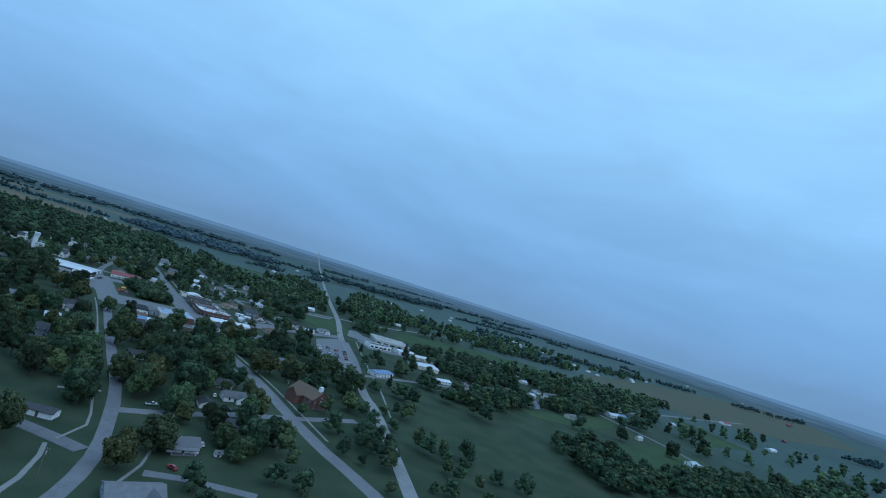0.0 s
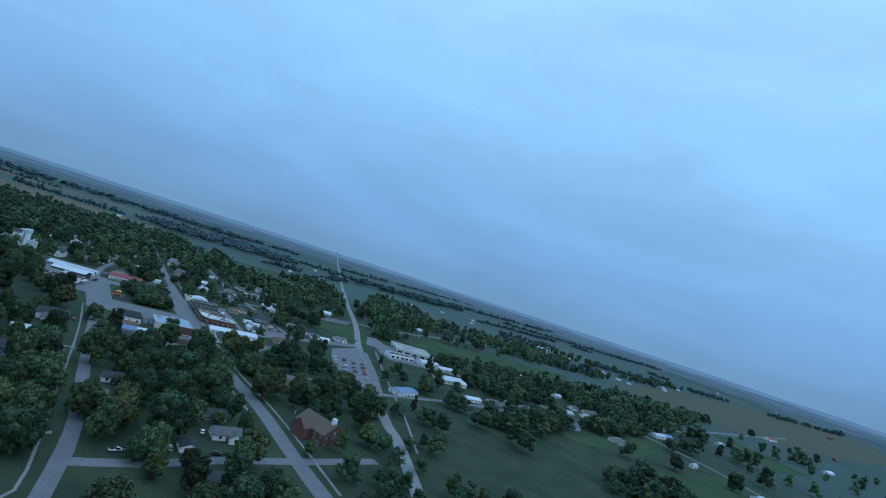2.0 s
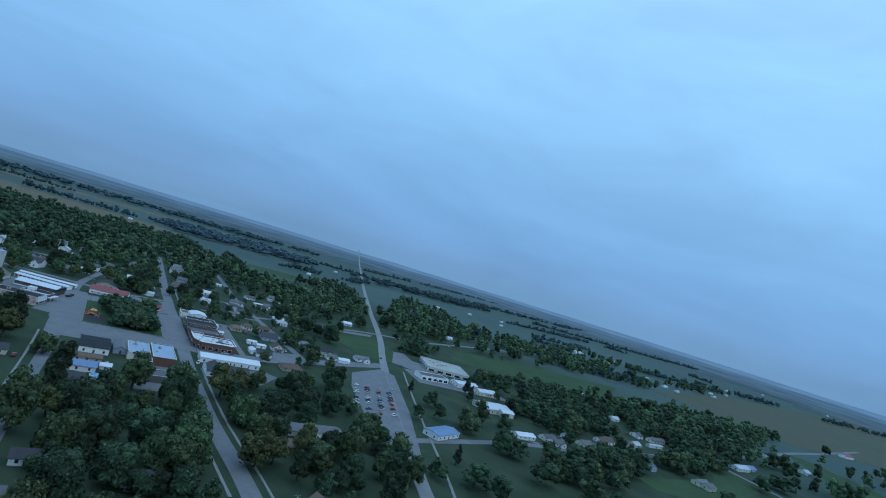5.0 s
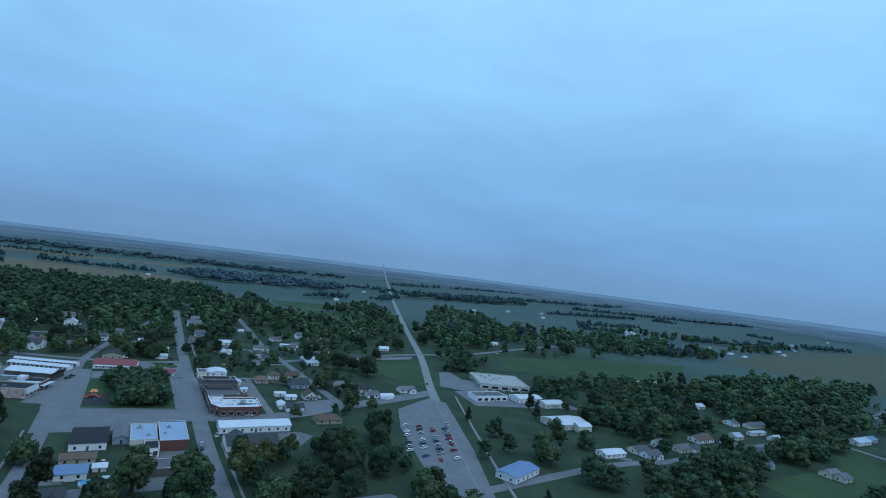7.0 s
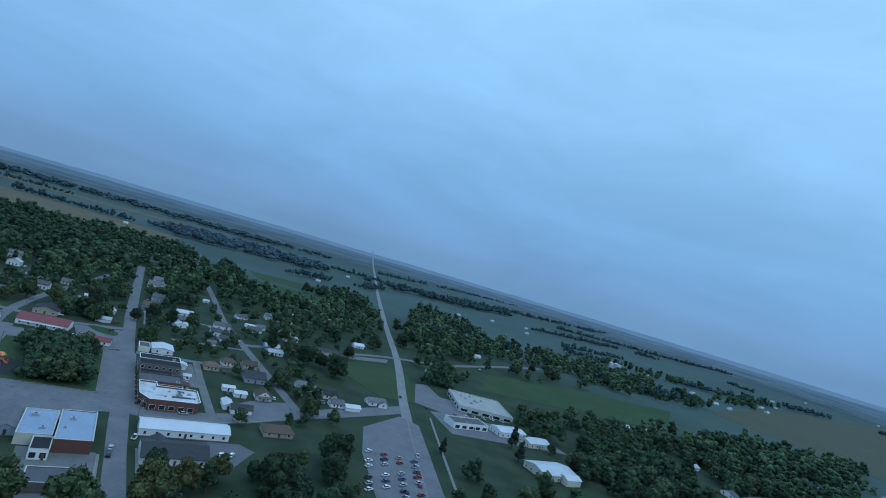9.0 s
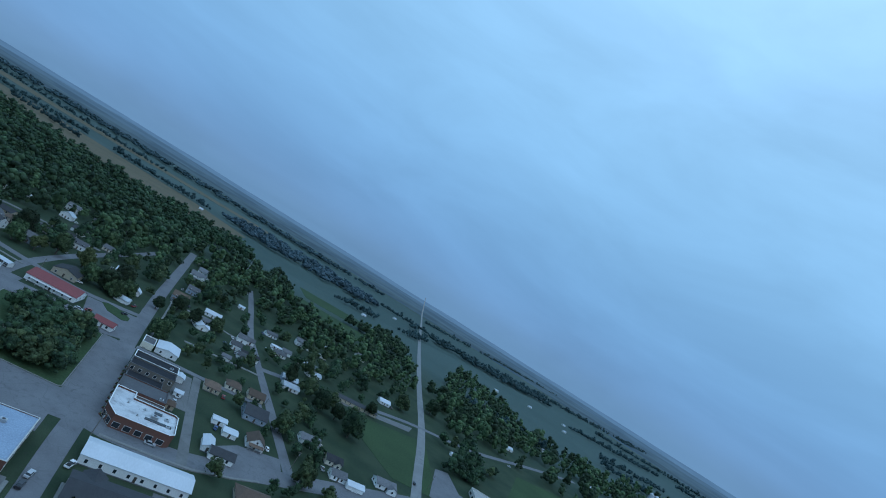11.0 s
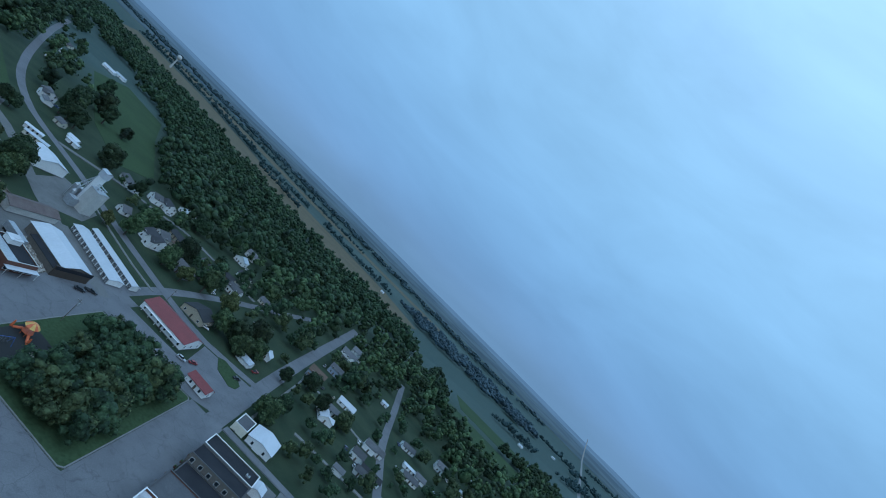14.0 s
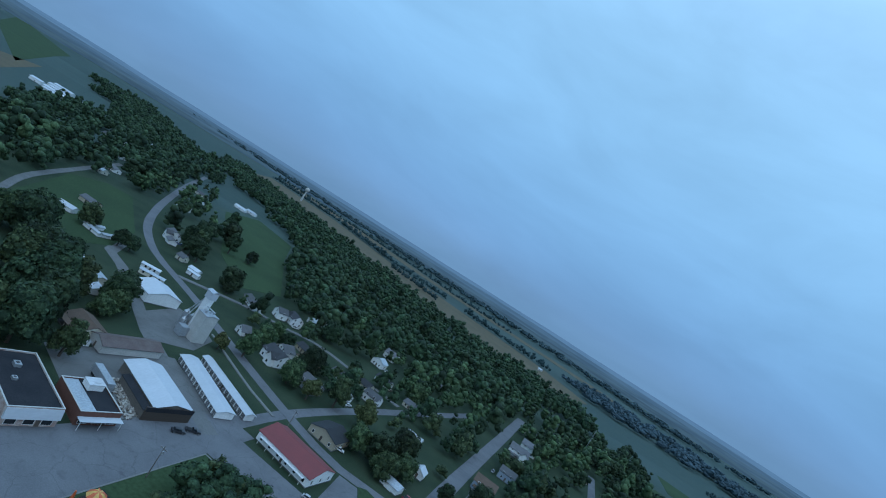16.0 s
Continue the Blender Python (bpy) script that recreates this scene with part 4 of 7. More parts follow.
part("stair_house_roof", boxed(-6.6, -0.8, 6.004, -2.2, 4.2, 6.12), "whitemembrane", shop)
part("awning", boxed(8.56, -6.1, 2.7, 11.1, 6.1, 2.82), "metalroof", shop)
for k in (-5.8, 0, 5.8):
    part("awning_post", boxed(10.8, k - 0.06, 0, 10.92, k + 0.06, 2.7), "trim", shop)
hall = block(-87, 33.5, 27, 13.5, 5.6, "tar", "paintedbrick", "large old building with black roof and flaking painted walls", rot=-17, parapet=0.4, units=2)
bm = bmesh.new()
hexa(bm, ((13.56, -6.7, 2.6), (14.5, -6.7, 2.6), (14.5, 6.7, 2.6), (13.56, 6.7, 2.6)), ((13.56, -6.7, 5.3), (13.8, -6.7, 5.3), (13.8, 6.7, 5.3), (13.56, 6.7, 5.3)))
part("sloped_front", bm, "metalroof", hall)
for k in (-4.2, 0, 4.2):
    window(hall, 13.5, k, 0.6, 2.4, 1.6, "e")
part("door", boxed(13.48, 1.6, 0.02, 13.58, 2.7, 2.2), "door", hall)
house(-106.5, 86, 9, 24, -12, 3.4, 1.6, "y", "silo", "rustroof", "old long shed with rusty roof", name="old_shed", category="shed", group="", windows=False)
house(-150, 138, 16, 17.5, -17, 4.6, 2.4, "x", "white", "metalroof", "white gabled metal warehouse beside the elevator", name="warehouse", category="warehouse", group="", windows=False)


def grain_elevator(x, y, rot):
    r = root("grain_elevator", x, y, 0, rot, "tall white grain elevator with grey bins and spouts", "elevator")
    claim(x, y, 20, 16, rot)
    bm = bmesh.new()
    box(bm, -1.6, -1.5, 0, 1.6, 1.5, 19)
    part("tower", bm, "white", r)
    part("headhouse", boxed(-2.1, -1.9, 19, 2.1, 1.9, 22.5), "metalroof", r)
    slopes("headhouse_roof", 4.2, 3.8, 22.5, 0.8, 0.3, 0.12, "silverroof", r)
    part("bin_block", boxed(1.65, -3.4, 0, 8.2, 3.4, 13.5), "silo", r)
    for k in (-2.3, 0, 2.3):
        bm = bmesh.new()
        tube(bm, (4.9, k, 13.9), (4.9, k, 14.9), 0.5, 0.35, 10)
        part("roof_vent", bm, "steel", r)
    part("catwalk", boxed(1.6, -0.5, 15.6, 7.8, 0.5, 15.8), "steel", r)
    part("leg_casing", boxed(-2.5, -0.5, 0, -1.65, 0.5, 21.5), "steel", r)
    slopes("bin_roof", 6.5, 6.8, 13.5, 0.5, 0.2, 0.12, "silverroof", r).location = (4.92, 0, 0)
    for k, (px, py, h, rad) in enumerate(((-5.2, -2.4, 8.5, 1.5), (-5.0, 1.6, 7, 1.3), (-2.4, -4.4, 6, 1.2))):
        bm = bmesh.new()
        tube(bm, (px, py, 0), (px, py, h), rad, rad, 14)
        tube(bm, (px, py, h), (px, py, h + 1.3), rad * 1.04, 0.3, 14)
        part("bin", bm, "steel", r)
        bm = bmesh.new()
        tube(bm, (-1.5, 0, 20), (px, py, h + 1.2), 0.28, 0.28, 6)
        part("spout", bm, "steel", r)
    bm = bmesh.new()
    for z in range(2, 19, 1):
        box(bm, -1.95, -0.3, z, -1.65, 0.3, z + 0.12)
    part("ladder", bm, "steel", r)
    part("dump_shed", boxed(-1.0, -7.4, 0, 3.4, -3.5, 4.4), "silverroof", r)
    return r


grain_elevator(-118.5, 131.5, -12)
# blue-canopy station and the shops along the highway
house(153, -132, 24, 12, 22, 3.4, 1.2, "x", "white", "blueroof", "filling station shop with a blue metal roof", name="filling_station", category="shop", group="")
block(276, 58, 46, 46, 4.8, "tanroof", "silo", "large flat-roofed shopping centre", rot=-20, front="sw", bays=5, units=7, name="shopping_centre", category="building")
block(231, 10, 30, 14, 4.5, "greytar", "white", "low white shop with flat roof", front="s", bays=5, units=1)
house(264, 2, 24, 14, 0, 4.0, 1.2, "x", "white", "metalroof", "white metal shop building", name="shop", category="building", group="")
house(277, -14, 20, 13, 0, 3.6, 1.6, "x", "cream", "metalroof", "cream shop with pale roof", name="shop", category="building", group="")
house(250, -61, 28, 20, 0, 4.0, 2.0, "x", "cream", "metalroof", "large cream building with pale roof", name="shop", category="building", group="", wing=(6, -11, 12, 8, "x"))
house(236, -118, 17, 9, 0, 2.8, 1.4, "x", "white", "metalroof", "white shed with a pale metal roof", name="shed", category="shed", garage=True, group="")
church = house(37, -240, 14, 22, 20, 6.0, 4.6, "y", "brick", "brownshingle", "red brick church with white-trimmed gable", name="church", category="church", group="", wing=(-7, 3, 9, 9, "x"))
part("bell_cote", boxed(-1, -9.5, 9.2, 1, -7.5, 13), "white", church)

# ---- houses ----
# houses along the first streets
house(-97.2, -296.8, 11, 6, -28, wall='white', roof='darkshingle', label='white shed with black roof on a lawn', name='shed', category='shed', windows=False, eave=2.7, rise=1.1)
house(-49.9, -319.2, 12, 10, 0, wall='white', roof='shingle', label='white house with grey roof and front porch', porch=('s', 2.2))
house(-36.7, -325.2, 2.6, 2.2, 0, wall='white', roof='shingle', label='small white shed with grey roof on a lawn', name='shed', category='shed', windows=False, eave=1.8, rise=0.9)
house(-29.6, -266.7, 7, 7.5, 0, wall='white', roof='darkshingle', label='white garage with black roof and open doorway as a dark panel', name='garage', category='garage', garage='open', windows=False, eave=2.6, rise=1.4, ridge='y')
house(-11.7, -251.3, 12, 9, 0, wall='white', roof='shingle', label='white house with grey roof and front gable', wing=(3, -4.5, 5, 5, 'y'))
house(-13.1, -230.1, 11, 7, 0, wall='white', roof='darkshingle', label='white house with black roof and long porch', porch=('s', 1.8))
house(-25.6, -294.2, 9, 8, 0, wall='tan', roof='darkshingle', label='tan house with black roof')
house(-71.4, -360.5, 17, 11, 0, wall='bluegrey', roof='shingle', label='large blue-grey house with grey roof and front wing', wing=(5, -5, 6, 7, 'y'), hip=0)
house(-118.7, -88.7, 13, 9, 0, wall='cream', roof='shingle', label='cream house with grey roof')
house(-86.1, -94.3, 12, 9, 0, wall='white', roof='darkshingle', label='white house with black roof and dormer gables', eave=4.0, rise=2.6, wing=(3, -4, 4, 4, 'y'))
house(-96.5, -135.9, 8, 8, 0, wall='white', roof='silverroof', label='white house with grey metal roof')
house(-99.5, -178.3, 13, 11, 0, wall='bluegrey', roof='darkshingle', label='blue-grey house with black roof among trees', eave=4.4, rise=3, wing=(3, -5, 5, 5, 'y'))
house(-103.7, -221.7, 7, 6, 0, wall='white', roof='shingle', label='small white house with grey roof')
house(-124.1, 31.2, 11, 8, 0, wall='white', roof='shingle', label='white house with grey roof')
house(-48.9, -121.8, 11, 10, 0, wall='white', roof='darkshingle', label='white house with black roof and steep front gable', eave=4.6, rise=3.2, wing=(2, -5, 5, 5, 'y'))
house(-43.5, -92.5, 11, 10, 0, wall='white', roof='blueroof', label='white garage with blue metal roof', name='garage', category='garage', garage=True, windows=True, eave=3.0, rise=1.5)
house(-42.5, -77.5, 13, 7.5, 0, wall='tan', roof='brownshingle', label='tan house with brown roof', eave=2.8, rise=1.2)
house(-33.9, -88.6, 5, 4, 0, wall='white', roof='metalroof', label='small white shed with pale metal roof', name='shed', category='shed', windows=False, eave=2.3, rise=1.1)
house(-30.2, -103.8, 4, 7, 0, wall='white', roof='silverroof', label='small white shed with grey metal roof', name='shed', category='shed', windows=False, eave=2.3, rise=1.1)
house(-54.5, -196.1, 9, 6, 0, wall='white', roof='darkshingle', label='white house with black roof by the street')
house(-82.4, -166.1, 7, 12, 0, wall='white', roof='silverroof', label='white house with grey metal roof beside the sidewalk', ridge='y', eave=3.6, rise=2.6)
house(-80.5, -83.9, 10, 8, 0, wall='cream', roof='darkshingle', label='cream house with black roof')
house(-85.9, -102.1, 6, 5, 0, wall='white', roof='shingle', label='small white house with grey roof')
house(-21.9, -207.0, 10, 8, 0, wall='white', roof='darkshingle', label='white house with black roof and porch', porch=('s', 2.0))
house(-60.1, -218.2, 6, 5, 0, wall='white', roof='shingle', label='small white shed with grey roof', name='shed', category='shed', windows=False, eave=2.3, rise=1.1)
house(60.0, -149.0, 30, 11, 0, wall='cream', roof='shingle', label='large cream house with grey roof and low long shape', eave=3, rise=1.2)
house(41.6, -169.3, 14, 10, 0, wall='tan', roof='brownshingle', label='tan house with brown roof')
house(-42.5, -117.4, 8, 7, 0, wall='white', roof='shingle', label='white house with grey roof')
# block east of the square
house(60.3, 62.5, 9, 9, 0, wall='tan', roof='brownshingle', label='tan house with brown roof', hip=3)
house(72.9, 77.7, 9, 8, 0, wall='cream', roof='brownshingle', label='cream house with brown roof', hip=3)
house(87.4, 78.6, 10, 9, 0, wall='tan', roof='brownshingle', label='tan house with brown roof', eave=2.8, rise=2.2)
house(85.2, 49.9, 13, 14, 0, wall='bluegrey', roof='darkshingle', label='large blue-grey house with black roof', eave=3.4, rise=3)
house(84.4, 16.6, 9, 9, 0, wall='white', roof='brownshingle', label='white house with brown roof and front gable', ridge='y', rise=3, porch=('s', 2))
house(65.5, 24.1, 7, 5, 0, wall='white', roof='metalroof', label='small white mobile home with pale metal roof', name='mobile_home', category='mobile home', eave=2.6, rise=0.6)
house(71.0, 15.8, 7, 6, 0, wall='white', roof='metalroof', label='small white mobile home with pale metal roof', name='mobile_home', category='mobile home', eave=2.6, rise=0.6)
house(60.8, -3.8, 5, 10, 0, wall='white', roof='metalroof', label='white shed with pale metal roof', name='shed', category='shed', windows=False, eave=2.8, rise=1.1, ridge='y')
house(67.1, -10.3, 11, 6, 0, wall='white', roof='darkshingle', label='white house with black roof')
house(80.1, 182.6, 8, 7, 0, wall='white', roof='shingle', label='white house with grey roof', eave=4, rise=2.4)
house(87.5, 188.3, 6, 6, 0, wall='white', roof='shingle', label='small white house with grey roof')
house(85.2, 149.4, 14, 7, 0, wall='white', roof='darkshingle', label='white house with black roof', eave=3, rise=1.6)
house(67.5, 123.6, 6, 5, 0, wall='white', roof='shingle', label='small white garage with grey roof', name='garage', category='garage', garage=True, windows=False, eave=2.6, rise=1.4)
house(116.9, 141.2, 12, 8, 0, wall='bluegrey', roof='silverroof', label='blue-grey house with grey metal roof')
house(113.9, 212.6, 12, 5, 0, wall='white', roof='metalroof', label='white mobile home with pale metal roof', name='mobile_home', category='mobile home', eave=2.6, rise=0.6)
house(121.7, 210.5, 8, 6, 0, wall='white', roof='shingle', label='white house with grey roof')
house(143.2, 206.8, 22, 7, 0, wall='cream', roof='silverroof', label='large cream shed with grey metal roof', name='shed', category='shed', windows=True, eave=2.8, rise=1.2)
house(178.2, 315.0, 14, 6, 0, wall='white', roof='silverroof', label='white mobile home with grey metal roof', name='mobile_home', category='mobile home', eave=2.6, rise=0.6)
house(119.5, 48.4, 12, 9, 0, wall='white', roof='shingle', label='white house with grey roof and front gable', ridge='x', wing=(3, -4, 5, 5, 'y'))
house(132.7, 34.8, 10, 8, 0, wall='cream', roof='darkshingle', label='cream house with black roof', wing=(2, -4, 4, 4, 'y'))
house(132.3, 18.8, 9, 7, 0, wall='white', roof='shingle', label='white house with grey roof')
house(142.1, 14.8, 10, 6, 0, wall='white', roof='metalroof', label='white garage with pale metal roof', name='garage', category='garage', garage=True, windows=False, eave=2.6, rise=1.4)
house(167.2, 33.0, 13, 9, 0, wall='white', roof='shingle', label='white house with grey roof and front gable', ridge='x', wing=(3.5, -4, 6, 5, 'y'))
house(180.5, 160.0, 36, 9, 0, wall='tan', roof='darkshingle', label='large tan house with black roof and long low wing', eave=3, rise=1.4)
house(223.9, 211.2, 11, 8, 0, wall='white', roof='metalroof', label='white house with pale metal roof')
house(280.2, 155.5, 6, 4, 0, wall='white', roof='metalroof', label='small white shed with pale metal roof', name='shed', category='shed', windows=False, eave=2.3, rise=1.1)
house(81.3, -34.4, 15, 11, 0, wall='tan', roof='brownshingle', label='large tan house with brown roof', hip=4, eave=2.6, rise=2.2)
house(39.2, 350.7, 12, 10, 0, wall='white', roof='shingle', label='white house with grey roof and tall gables', eave=5, rise=3, wing=(4, -5, 6, 5, 'y'))
house(34.5, 252.8, 10, 9, 0, wall='bluegrey', roof='shingle', label='blue-grey house with grey roof', eave=4.5, rise=2.5)
house(54.9, 211.9, 13, 7, 0, wall='white', roof='metalroof', label='white house with pale metal roof')
house(-0.6, 170.1, 6, 7, 0, wall='white', roof='metalroof', label='small white house with pale metal roof', ridge='y')
house(241.4, 447.1, 9, 7, 0, wall='white', roof='shingle', label='white house with grey roof')
# houses north of the square
house(46.3, 167.7, 8, 14, 20, wall='white', roof='metalroof', label='white house with pale metal roof', ridge='y', wing=(3, -4, 5, 5, 'x'))
house(74.2, 156.6, 8, 7, 0, wall='white', roof='shingle', label='white house with grey roof', eave=4, rise=2.2)
house(78.7, 141.5, 6, 5, 0, wall='white', roof='shingle', label='small white house with grey roof')
house(142.9, 268.7, 10, 9, 0, wall='white', roof='shingle', label='white house with grey roof', eave=4.4, rise=2.6, wing=(3, -4, 4, 4, 'y'))
house(163.7, 264.2, 15, 6, 0, wall='white', roof='silverroof', label='white mobile home with grey metal roof', name='mobile_home', category='mobile home', eave=2.6, rise=0.6)
house(234.0, 353.3, 11, 10, 0, wall='white', roof='shingle', label='white house with grey roof', eave=4.2, rise=2.6, wing=(3, -4, 5, 5, 'y'))
house(162.7, 220.3, 8, 6, 0, wall='white', roof='shingle', label='white shed with grey roof', name='shed', category='shed', windows=False, eave=2.3, rise=1.1)
house(34.2, 317.7, 14, 12, 0, wall='white', roof='shingle', label='large white house with grey roof and wrap-around porch', eave=5, rise=3, wing=(5, -6, 6, 6, 'y'), porch=('s', 2.4))
house(35.9, 410.6, 9, 8, 0, wall='white', roof='shingle', label='white house with grey roof')
house(27.1, 209.0, 12, 11, 0, wall='bluegrey', roof='brownshingle', label='blue-grey house with brown roof', eave=4.6, rise=2.8, porch=('s', 2.0))
house(86.8, 384.2, 9, 7, 0, wall='white', roof='shingle', label='white house with grey roof')
house(81.8, 295.0, 6, 5, 0, wall='white', roof='silverroof', label='small white shed with grey metal roof', name='shed', category='shed', windows=False, eave=2.3, rise=1.1)
house(-4.0, 140.8, 9, 6, -10, wall='white', roof='silverroof', label='white garage with grey metal roof', name='garage', category='garage', garage=True, windows=False, eave=2.6, rise=1.4)
house(-16.3, 203.5, 9, 6, 0, wall='white', roof='metalroof', label='white house with pale metal roof')
# houses west of the storage rows
house(-120, 78, 13, 10, -12, wall='cream', roof='brownshingle', label='large cream house with brown roof and white porch', porch=('s', 2.5))
house(-138, 68, 15, 11, -12, wall='bluegrey', roof='shingle', label='large blue-grey house with grey roof', hip=4)
house(-111, 70.5, 4, 4, -12, wall='white', roof='silverroof', label='small white shed with grey metal roof', name='shed', category='shed', windows=False, eave=2.3, rise=1.1)
house(-152, 104, 11, 6, -12, wall='white', roof='metalroof', label='white shed with pale metal roof', name='shed', category='shed', windows=False, eave=3, rise=1.1)
house(-161, 112, 9, 7, -12, wall='cream', roof='silverroof', label='cream shed with grey metal roof', name='shed', category='shed', windows=False, eave=3, rise=1.1)
house(-174, 109, 9, 11, -12, wall='white', roof='metalroof', label='white gabled shed with pale metal roof', name='shed', category='shed', windows=False, eave=3.6, rise=2, ridge='y')
house(-183, 198, 8, 4, 10, wall='white', roof='metalroof', label='white mobile home with pale metal roof', name='mobile_home', category='mobile home', eave=2.6, rise=0.6)
house(-189, 205, 7, 5, 10, wall='white', roof='metalroof', label='small white shed with pale metal roof', name='shed', category='shed', windows=False, eave=2.3, rise=1.1)
house(-242, 234, 10, 9, -30, wall='white', roof='shingle', label='white house with grey roof', eave=4.4, rise=2.6, wing=(3, -4, 5, 5, 'y'))
house(-232, 224, 8, 6, -30, wall='white', roof='shingle', label='white garage with grey roof', name='garage', category='garage', garage=True, windows=False, eave=2.6, rise=1.4)
house(-205, 209, 6, 6, 0, wall='cream', roof='shingle', label='small cream house with grey roof')
house(-172, 155, 13, 4, 30, wall='cream', roof='silverroof', label='cream mobile home with grey metal roof', name='mobile_home', category='mobile home', eave=2.6, rise=0.6)
house(-181, 162, 10, 3.6, 30, wall='white', roof='metalroof', label='white mobile home with pale metal roof', name='mobile_home', category='mobile home', eave=2.6, rise=0.6)
house(-247, 155.5, 10, 6, 20, wall='white', roof='metalroof', label='white shed with pale metal roof in a paddock', name='shed', category='shed', windows=False, eave=2.8, rise=1.2)
house(-268, 186, 11, 8, 10, wall='tan', roof='shingle', label='low tan barn with grey roof', name='barn', category='barn', windows=False, eave=2.8, rise=1.8)
for dx, dy, w, d in ((0, 0, 13, 2.6), (-5.2, 6, 2.6, 9), (5.2, 6, 2.6, 9)):
    house(-221 + dx, 154 + dy, w, d, 0, wall='white', roof='silverroof', label='low white open-yard stable with grey roof', name='stable', category='shed', windows=False, eave=2.2, rise=0.6, ridge='x' if w > d else 'y')
house(-195, 114, 9, 8, 0, wall='white', roof='shingle', label='white house with grey roof', wing=(3, -4, 4, 4, 'y'))
house(-186, 118, 7, 6, 0, wall='white', roof='metalroof', label='small white shed with pale metal roof', name='shed', category='shed', windows=False, eave=2.3, rise=1.1)
house(-152, 223, 19, 8, -32, wall='white', roof='shingle', label='long white house with grey roof', eave=3, rise=2)
house(-140, 238, 8, 7, -30, wall='white', roof='shingle', label='white house with grey roof', ridge='y', eave=4.6, rise=2.6)
house(-133, 246, 10, 9, -30, wall='white', roof='darkshingle', label='white house with black roof', eave=4.6, rise=2.8, wing=(-3, -4, 5, 5, 'y'))
house(-131, 277, 9, 13, -20, wall='white', roof='metalroof', label='white house with pale metal roof', ridge='y', eave=3.4)
house(-119, 173, 6, 6, -20, wall='white', roof='shingle', label='small white house with grey roof', ridge='y', rise=2.6)
house(-93, 170, 13, 11, -18, wall='white', roof='darkshingle', label='white house with black roof and steep gables', eave=4.6, rise=3, wing=(3, -5, 5, 6, 'y'))
house(-98, 185, 9, 8, -18, wall='white', roof='shingle', label='white house with grey roof', eave=4.2, rise=2.8, ridge='y')
house(-88, 197, 12, 9, -18, wall='cream', roof='brownshingle', label='cream house with brown roof', hip=3)
house(-99, 212, 12, 8, -18, wall='tan', roof='darkshingle', label='tan house with black roof')
house(-69, 170, 11, 9, -12, wall='bluegrey', roof='shingle', label='blue-grey house with grey roof', eave=4.2, rise=2.6)
house(-60, 191, 12, 7, -12, wall='white', roof='metalroof', label='white house with pale metal roof', porch=('s', 1.8))
house(-74, 214, 9, 7, -12, wall='white', roof='shingle', label='white house with grey roof')
house(-64, 229, 13, 9, -5, wall='cream', roof='darkshingle', label='cream house with black roof')
house(-50, 214, 10, 8, -8, wall='white', roof='shingle', label='white house with grey roof', eave=4.2, rise=2.4)
house(-62, 262, 11, 8, -8, wall='white', roof='darkshingle', label='white house with black roof', wing=(3, -4, 5, 5, 'y'))
house(-36, 252, 9, 8, -8, wall='cream', roof='shingle', label='cream house with grey roof')
house(-80, 292, 10, 8, -8, wall='white', roof='silverroof', label='white house with grey metal roof', eave=4, rise=2.4, ridge='y')
house(-106, 296, 8, 6, -8, wall='white', roof='metalroof', label='small white house with pale metal roof')
house(-86, 332, 11, 9, -5, wall='white', roof='shingle', label='white house with grey roof', eave=4.4, rise=2.6, wing=(3, -4, 5, 5, 'y'))
house(-60, 327.9, 14, 6, -5, wall='cream', roof='shingle', label='cream house with grey roof')
house(-44.4, 345.4, 9, 6, -5, wall='white', roof='shingle', label='white house with grey roof')
house(-423, 526, 17, 7, 10, wall='white', roof='metalroof', label='long white barn with pale metal roof', name='barn', category='barn', windows=False)
house(-420, 547, 14, 7, 10, wall='white', roof='silverroof', label='white barn with grey metal roof', name='barn', category='barn', windows=False)
house(-415, 440, 12, 9, 0, wall='cream', roof='shingle', label='cream house with grey roof')
house(-330, 330, 11, 8, 0, wall='white', roof='shingle', label='white house with grey roof', eave=4.2)
house(-372, 392, 12, 8, 0, wall='white', roof='silverroof', label='white house with grey metal roof')
house(-520, 420, 20, 8, 15, wall='white', roof='metalroof', label='long white shed with pale metal roof', name='shed', category='shed', windows=False)
house(-505, 440, 10, 8, 15, wall='white', roof='shingle', label='white house with grey roof')
house(-540, 405, 12, 8, 15, wall='cream', roof='shingle', label='cream house with grey roof')
house(-606, 545, 26, 7, 40, wall='white', roof='metalroof', label='long white shed with pale metal roof', name='shed', category='shed', windows=False)
house(-447, 350, 9, 7, 0, wall='white', roof='shingle', label='white house with grey roof')
house(-380, 290, 10, 8, 0, wall='white', roof='shingle', label='white house with grey roof')
house(-360, 262, 9, 7, 0, wall='cream', roof='silverroof', label='cream house with grey metal roof')
house(-280, 96, 12, 8, 20, wall='white', roof='metalroof', label='white shed with pale metal roof beside a lane', name='shed', category='shed', windows=False, eave=3)
